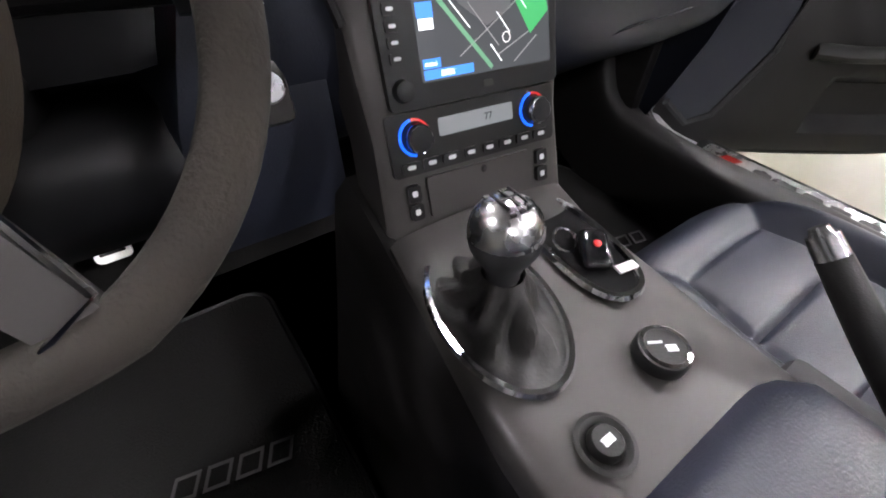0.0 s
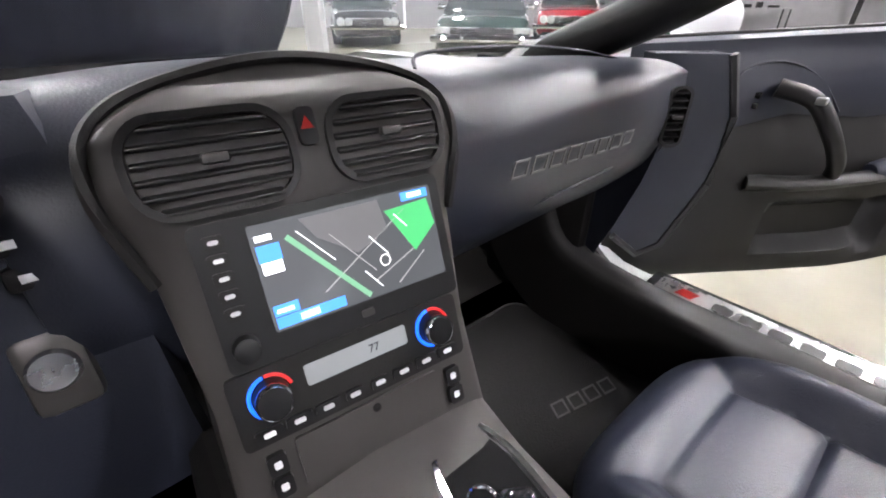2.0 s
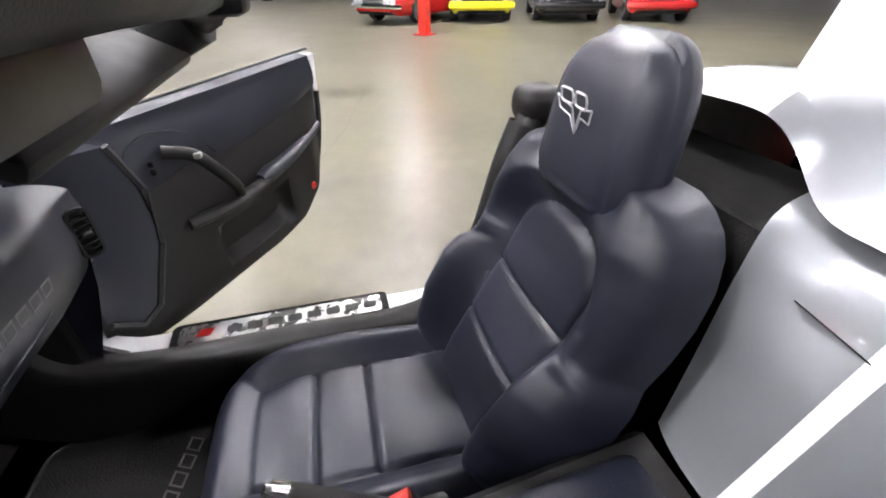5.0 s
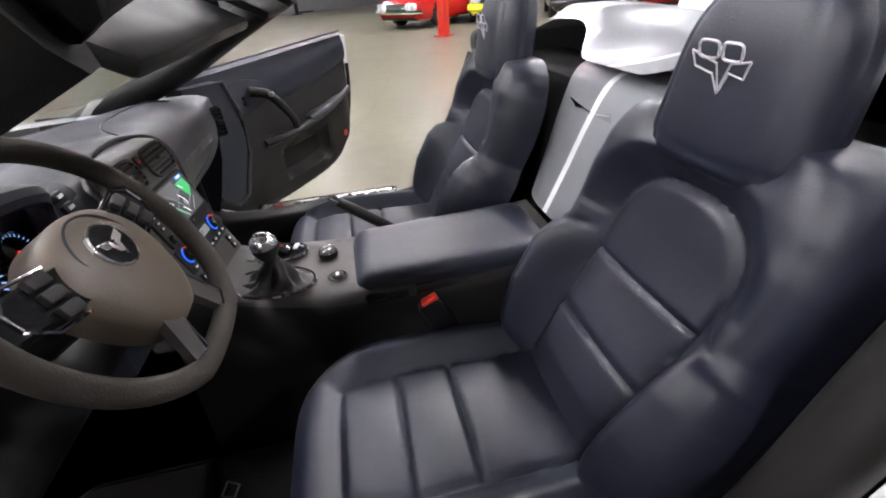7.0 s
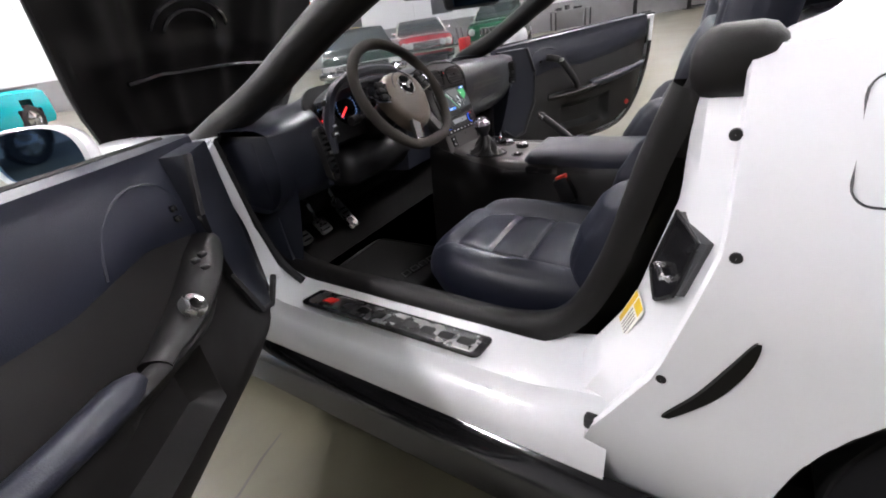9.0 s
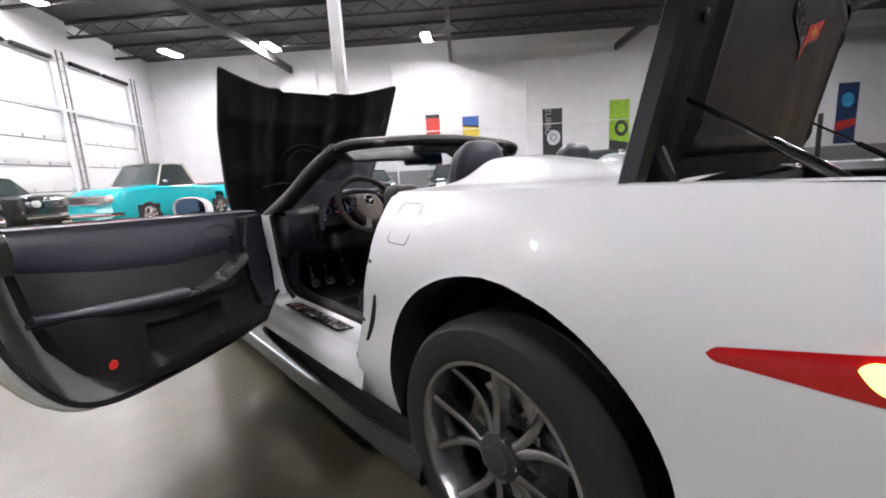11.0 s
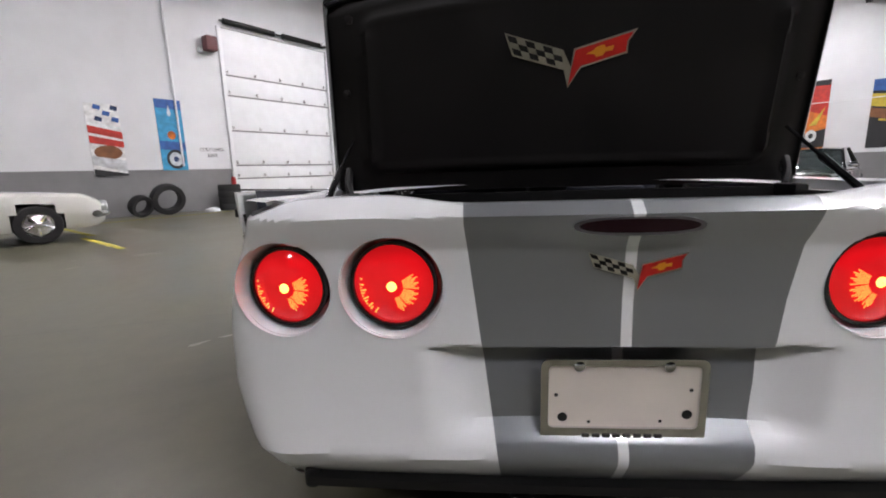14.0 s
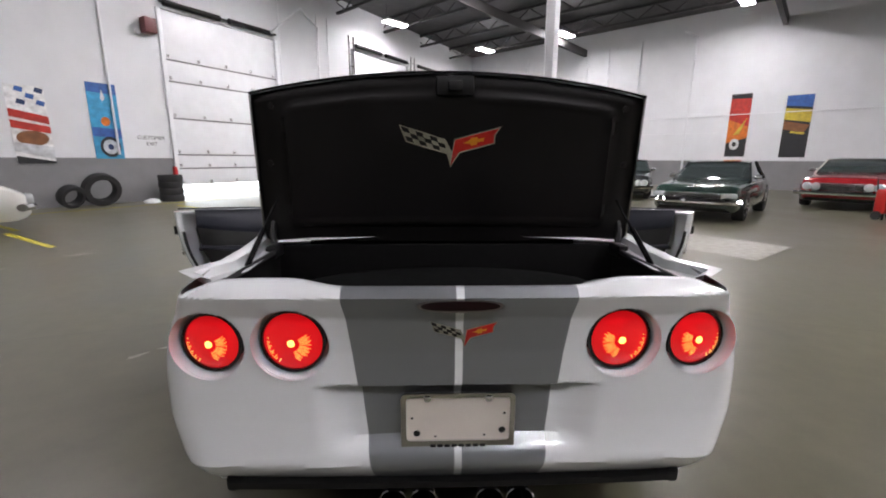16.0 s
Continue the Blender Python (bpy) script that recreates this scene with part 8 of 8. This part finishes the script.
banner(MR, 15.62, 16.42, 1.50, 4.35, INK["orange"], [(INK["black"], [(0, 0), (1, 0), (1, 0.30), (0, 0.22)]), (INK["red"], [(0, 0.60), (1, 0.48), (1, 0.92), (0, 0.96)]), (INK["yellow"], [(0.3, 0.35), (0.9, 0.62), (0.6, 0.36)]), (INK["silver"], disc(0.42, 0.20, 0.24, 0.09)), (INK["black"], disc(0.42, 0.20, 0.10, 0.04)), (INK["black"], [(0, 0.93), (1, 0.92), (1, 1), (0, 1)])], "fiery orange and red poster with wheel")
banner(MR, 17.70, 18.62, 1.46, 4.12, INK["black"], [(INK["blue"], [(0, 0.84), (1, 0.80), (1, 1), (0, 1)]), (INK["yellow"], [(0, 0.62), (1, 0.56), (1, 0.76), (0, 0.80)]), (INK["brown"], [(0, 0.46), (0.8, 0.40), (1, 0.52), (0, 0.60)]), (INK["yellow"], [(0.3, 0.40), (0.8, 0.37), (0.85, 0.40), (0.3, 0.43)])], "black and yellow poster of a car nose")
banner(MR, 22.2, 23.3, 1.62, 4.25, INK["black"], [(INK["silver"], disc(0.55, 0.40, 0.34, 0.16)), (INK["grey"], disc(0.55, 0.40, 0.20, 0.09)), (INK["silver"], disc(0.55, 0.40, 0.08, 0.04))], "black poster of a turbo wheel", "TURBO")
banner(MR, 25.9, 27.0, 1.7, 4.5, INK["lime"], [(INK["black"], disc(0.6, 0.45, 0.34, 0.16)), (INK["lime"], disc(0.6, 0.45, 0.18, 0.08)), (INK["black"], [(0, 0), (1, 0), (1, 0.16), (0, 0.24)])], "lime green poster of a car wheel")
banner(MR, 30.9, 32.0, 1.6, 4.5, INK["blue"], [(INK["silver"], [(0, 0.62), (1, 0.45), (1, 1), (0, 1)]), (INK["grey"], [(0, 0.55), (1, 0.38), (1, 0.47), (0, 0.66)])], "blue and silver poster of a car tail")
banner(MR, 34.1, 35.2, 1.4, 4.25, INK["grey"], [(INK["black"], [(0, 0), (1, 0), (1, 0.4), (0, 0.5)]), (INK["silver"], disc(0.4, 0.6, 0.3, 0.14)), (INK["black"], disc(0.7, 0.85, 0.25, 0.10))], "black and silver engine poster")
banner(MR, 38.1, 39.2, 1.4, 4.6, INK["navy"], [(INK["red"], [(0, 0.2), (1, 0.3), (1, 0.42), (0, 0.36)]), (INK["sky"], disc(0.5, 0.72, 0.3, 0.12))], "dark blue poster with red band")
banner(MR, 41.1, 42.4, 1.5, 4.9, INK["black"], [(INK["red"], [(0, 0.6), (1, 0.5), (1, 0.62), (0, 0.74)]), (INK["silver"], disc(0.5, 0.3, 0.3, 0.12))], "black poster with red car")


def wall_text(m, u, z, size, lines, name, label):
    t = thing(name, label, "sign", m)
    for k, line in enumerate(lines):
        cu = bpy.data.curves.new("sign_text", "FONT")
        cu.body, cu.size, cu.extrude, cu.align_x = line, size, 0.002, "CENTER"
        cu.materials.append(INK["black"])
        ob = new("lettering", cu)
        ob.parent = t
        ob.matrix_basis = Matrix.Translation((u, 0.004, z - k * size * 1.25)) @ Matrix(((-1, 0, 0, 0), (0, 0, 1, 0), (0, 1, 0, 0), (0, 0, 0, 1)))


wall_text(ML, 21.08, 1.86, 0.15, ["CUSTOMER", "EXIT"], "wall_sign", "black lettering painted on white wall")
t = thing("exit_sign", "small red lit exit sign above door", "exit sign", ML)
bm = bmesh.new()
box(bm, (15.24, 0.03, 2.37), (0.32, 0.05, 0.17), 0.01)
part("case", bm, material("exit_red", (0.55, 0.05, 0.05), 0.4, emit=0.6), t)

# pipes, conduits, door heater, bollards
def pipe_run(label, m, pts, r, mat_=WHITEMETAL):
    t = thing("conduit", label, "conduit", m, group="wall conduits")
    bm = bmesh.new()
    tube(bm, pts, r, 6)
    part("pipe", bm, mat_, t)
    for p in pts[1:-1]:
        bm = bmesh.new()
        box(bm, p, (0.07, 0.06, 0.07), 0.01)
        part("fitting", bm, mat_, t)


pipe_run("white painted conduit bent along wall", MR, [(13.85, 0.06, 0.1), (13.85, 0.06, 7.2), (13.3, 0.06, 7.5)], 0.06)
pipe_run("thin white conduit run along wall", MR, [(9.0, 0.05, 3.42), (24.0, 0.05, 3.44), (38, 0.05, 3.45)], 0.02)
pipe_run("thin white conduit run along wall", MR, [(11.5, 0.05, 2.65), (15.2, 0.05, 2.62)], 0.016)
for u in (4.5, 6.3, 8.4, 9.6, 11.3, 21.3):
    pipe_run("white painted conduit rising up wall", MR, [(u, 0.05, 1.4), (u, 0.05, 7.4)], 0.035)
for u in (13.6, 14.2, 16.1, 22.0):
    pipe_run("white painted conduit rising up wall", ML, [(u, 0.05, 1.4), (u, 0.05, 7.2)], 0.03)
pipe_run("white pipe crossing garage doors", ML, [(12.2, 0.16, 4.45), (1.9, 0.16, 4.45)], 0.05)
pipe_run("pale pipe bent under roof", ML, [(16.6, 0.2, 5.9), (15.2, 0.3, 7.1), (14.4, 0.3, 6.6), (14.4, 0.3, 4.6)], 0.05)
for u in (12.2, 7.35, 2.2):
    t = thing("door_ladder_track", "grey steel door track with rungs", "door track", ML, group="door tracks")
    for o in (-0.16, 0.16):
        bm = bmesh.new()
        box(bm, (u + o, 0.12, 3.5), (0.05, 0.05, 6.6), 0.005)
        part("rail", bm, WAINS, t)
    for k in range(13):
        bm = bmesh.new()
        box(bm, (u, 0.12, 0.5 + 0.5 * k), (0.32, 0.03, 0.03))
        part("rung", bm, WAINS, t)
t = thing("unit_heater", "dark red wall mounted air unit", "heater", ML)
bm = bmesh.new()
box(bm, (20.85, 0.22, 5.1), (0.34, 0.34, 0.42), 0.03)
part("case", bm, material("dark_red_metal", (0.10, 0.02, 0.02), 0.5), t)
bm = bmesh.new()
box(bm, (21.1, 0.1, 4.9), (0.12, 0.12, 0.12), 0.02)
part("sensor", bm, WHITEMETAL, t)
for u in (20.62, 16.1, 15.9):
    t = thing("bollard", "red steel bollard beside garage door", "bollard", ML @ Matrix.Translation((u, 0.25, 0)), group="bollards")
    bm = bmesh.new()
    lathe(bm, [(0.07, 0), (0.07, 0.98), (0.05, 1.03), (0.001, 1.05)], None, 16)
    part("post", bm, REDPAINT, t)
    bm = bmesh.new()
    lathe(bm, [(0.11, 0), (0.11, 0.015), (0.07, 0.018)], None, 16)
    part("foot", bm, BLACK, t)


def loose_tyre(m, label, r=0.33, w=0.20):
    t = thing("tyre", label, "tyre", m, group="loose tyres")
    bm = bmesh.new()
    h = w / 2
    lathe(bm, [(r * 0.64, -h * 0.8), (r * 0.7, -h), (r * 0.95, -h), (r, -h * 0.6), (r, h * 0.6), (r * 0.95, h), (r * 0.7, h), (r * 0.64, h * 0.8), (r * 0.64, -h * 0.8)], None, 36)
    part("casing", bm, TYRE, t)
    return t


stack_a = ML @ Vector((20.98, 0.6, 0))
for k in range(4):
    loose_tyre(pose(stack_a.x + 0.01 * (k % 2), stack_a.y, 0.10 + 0.20 * k), "black tyre lying in a stack by wall")
p = ML @ Vector((22.75, 0.55, 0.45))
loose_tyre(pose(p.x, p.y, 0.45) @ ML.to_3x3().to_4x4() @ pose(0, 0, 0, 78, 0, 0), "large black tyre leaning on wall", 0.45, 0.26)
p = ML @ Vector((23.45, 0.6, 0.30))
loose_tyre(pose(p.x, p.y, 0.31) @ ML.to_3x3().to_4x4() @ pose(0, 0, 0, 70, 0, 15), "black tyre leaning on wall", 0.31, 0.22)
p = ML @ Vector((21.6, 0.7, 0))
t = thing("rag_bundle", "crumpled pale rag dropped on concrete floor", "rag", pose(p.x, p.y, 0))
bm = bmesh.new()
lathe(bm, [(0.22, 0.0), (0.20, 0.06), (0.12, 0.11), (0.001, 0.13)], None, 14)
for v in bm.verts:
    v.co += Vector((noise.noise(v.co * 9), noise.noise(v.co * 9 + Vector((3, 0, 0))), 0)) * 0.05
part("cloth", bm, INK["silver"], t)
# red fire extinguisher trolley by the sedan
t = thing("red_trolley_jack", "red trolley standing on floor beside sedan", "trolley", pose(10.3, 5.95, 0))
bm = bmesh.new()
box(bm, (0, 0, 0.42), (0.32, 0.26, 0.55), 0.05, 3)
part("tank", bm, REDPAINT, t)
bm = bmesh.new()
tube(bm, [(-0.13, 0.1, 0.6), (-0.13, 0.16, 0.95), (0.13, 0.16, 0.95), (0.13, 0.1, 0.6)], 0.015, 6)
part("handle", bm, BLACK, t)
for s in (-1, 1):
    bm = bmesh.new()
    cyl(bm, (s * 0.16, 0, 0.1), (s * 0.21, 0, 0.1), 0.10, n=14)
    part("wheel", bm, TYRE, t)
    bm = bmesh.new()
    box(bm, (s * 0.12, -0.09, 0.075), (0.04, 0.04, 0.15), 0.01)
    part("foot", bm, BLACK, t)


# two-post lift and bench far on the passenger side
def lift_post(x, y):
    t = thing("car_lift_post", "dark steel vehicle lift post on floor", "car lift", pose(x, y, 0, 0, 0, 20), group="lift posts")
    bm = bmesh.new()
    box(bm, (0, 0, 1.5), (0.14, 0.20, 3.0), 0.01)
    part("post", bm, BLACK, t)
    bm = bmesh.new()
    box(bm, (0, 0, 0.02), (0.45, 0.5, 0.04), 0.005)
    part("foot", bm, BLACK, t)
    bm = bmesh.new()
    box(bm, (0, -0.55, 0.12), (0.12, 0.9, 0.08), 0.01)
    part("arm", bm, BLACK, t)


p1, p2 = MR @ Vector((33.2, 0.9, 0)), MR @ Vector((36.6, 0.9, 0))
lift_post(p1.x, p1.y), lift_post(p2.x, p2.y)
p = MR @ Vector((29.5, 0.7, 0))
t = thing("work_bench", "steel work bench with tools against wall", "bench", pose(p.x, p.y, 0) @ MR.to_3x3().to_4x4())
bm = bmesh.new()
box(bm, (0, 0, 0.88), (2.2, 0.6, 0.05), 0.006)
part("top", bm, WAINS, t)
for x in (-1.0, 1.0):
    for y in (-0.25, 0.25):
        bm = bmesh.new()
        box(bm, (x, y, 0.43), (0.05, 0.05, 0.86))
        part("leg", bm, BLACK, t)
for x, w, h in ((-0.7, 0.3, 0.14), (-0.2, 0.2, 0.22), (0.4, 0.4, 0.10)):
    tb = thing("tool_case", "dark tool case standing on bench", "tool case", pose(p.x, p.y, 0.905) @ MR.to_3x3().to_4x4() @ pose(x, 0, h / 2), group="tool cases")
    bm = bmesh.new()
    box(bm, (0, 0, 0), (w, 0.2, h), 0.015)
    part("case", bm, BLACK, tb)
    bm = bmesh.new()
    tube(bm, [(-0.05, 0, h / 2), (-0.05, 0, h / 2 + 0.03), (0.05, 0, h / 2 + 0.03), (0.05, 0, h / 2)], 0.006, 5)
    part("handle", bm, STEEL, tb)


# ---- floor marks ----
def blotch(name, cx, cy, r, ax, rot, mat_, label, seed, ragged=0.5):
    rnd = random.Random(seed)
    bm = bmesh.new()
    n = 26
    ring = []
    ph = [rnd.uniform(0, 6.28) for _ in range(4)]
    for k in range(n):
        a = math.tau * k / n
        q = r * (1 + ragged * (0.4 * math.sin(3 * a + ph[0]) + 0.3 * math.sin(5 * a + ph[1]) + 0.2 * math.sin(9 * a + ph[2])))
        x, y = q * math.cos(a), q * ax * math.sin(a)
        ring.append((cx + x * math.cos(rot) - y * math.sin(rot), cy + x * math.sin(rot) + y * math.cos(rot)))
    slab(bm, ring, 0.0003, 0.0015)
    tagged(part(name, bm, mat_, smooth=False), label, "floor mark", kind="structure")


blotch("floor_mark_1", -1.70, -0.40, 0.035, 0.5, 0.3, YELLOW, "yellow paint spot on concrete", 1)
blotch("floor_mark_2", -1.93, -0.43, 0.045, 0.35, 0.7, SCUFF, "pale scuff on concrete", 2)
blotch("floor_mark_3", -2.05, -0.56, 0.06, 0.3, 0.9, SCUFF, "pale scuff on concrete", 3)
for k in range(10):
    rnd = random.Random(40 + k)
    blotch("floor_mark_%d" % (4 + k), rnd.uniform(-7, -1.8), rnd.uniform(-1.5, 6), rnd.uniform(0.05, 0.16), rnd.uniform(0.2, 0.4), rnd.uniform(0, 3), SCUFF, "pale scuff on concrete", 60 + k)
for k, (u, d) in enumerate(((18.2, 3.5), (18.6, 7.0), (21.6, 3.2), (22.2, 6.5), (25.4, 3.0), (25.6, 5.4))):
    c = ML @ Vector((u, d, 0))
    bm = bmesh.new()
    box(bm, (c.x, c.y, 0.0008), (0.10, 2.2, 0.0012), m=Matrix.Rotation(math.atan2(ML.col[1].y, ML.col[1].x) - radians(90), 4, "Z"))
    tagged(part("floor_line_%d" % (k + 1), bm, YELLOW, smooth=False), "worn yellow painted bay line on concrete", "floor line", kind="structure")
c = ML @ Vector((21, 1.3, 0))
bm = bmesh.new()
box(bm, (c.x, c.y, 0.0008), (9, 0.10, 0.0012), m=Matrix.Rotation(math.atan2(ML.col[0].y, ML.col[0].x), 4, "Z"))
tagged(part("floor_line_9", bm, YELLOW, smooth=False), "worn yellow painted line along wall", "floor line", kind="structure")
# cracks and a paler slab patch
def crack(k, pts, w=0.004):
    bm = bmesh.new()
    rnd = random.Random(k)
    q = smooth_path([(x, y, 0.0006) for x, y in pts], 8)
    q = [p_ + Vector((rnd.uniform(-1, 1), rnd.uniform(-1, 1), 0)) * 0.012 for p_ in q]
    rows = []
    for i, p_ in enumerate(q):
        d = (q[min(i + 1, len(q) - 1)] - q[max(i - 1, 0)]).normalized()
        nn = Vector((-d.y, d.x, 0)) * w * rnd.uniform(0.5, 1.3)
        rows.append([p_ - nn, p_ + nn])
    grid(bm, rows)
    tagged(part("floor_crack_%d" % k, bm, DARKSPOT, smooth=False), "thin dark crack in concrete floor", "floor crack", kind="structure")


crack(1, [(0.75, -1.9), (1.1, -2.05), (1.6, -2.3), (2.3, -2.45)])
crack(2, [(-0.95, -1.9), (-1.05, -2.3), (-0.95, -2.7), (-1.2, -3.1)])
crack(3, [(-1.0, 0.3), (-2.2, 0.0), (-4.0, -0.6)])
crack(4, [(1.3, 0.6), (3.5, -0.3), (6.5, -1.0)])
crack(5, [(1.6, -2.3), (1.5, -2.9), (1.7, -3.4)])
bm = bmesh.new()
box(bm, (4.3, 3.4, 0.0008), (1.5, 2.2, 0.0012), m=Matrix.Rotation(radians(35), 4, "Z"))
tagged(part("floor_patch", bm, SCUFF, smooth=False), "paler repaired slab in concrete floor", "floor patch", kind="structure")

# keep every part within two levels of its thing
for ob in list(CAR.children_recursive):
    while ob.parent and ob.parent.parent and ob.parent.parent.parent:
        ob.parent = ob.parent.parent
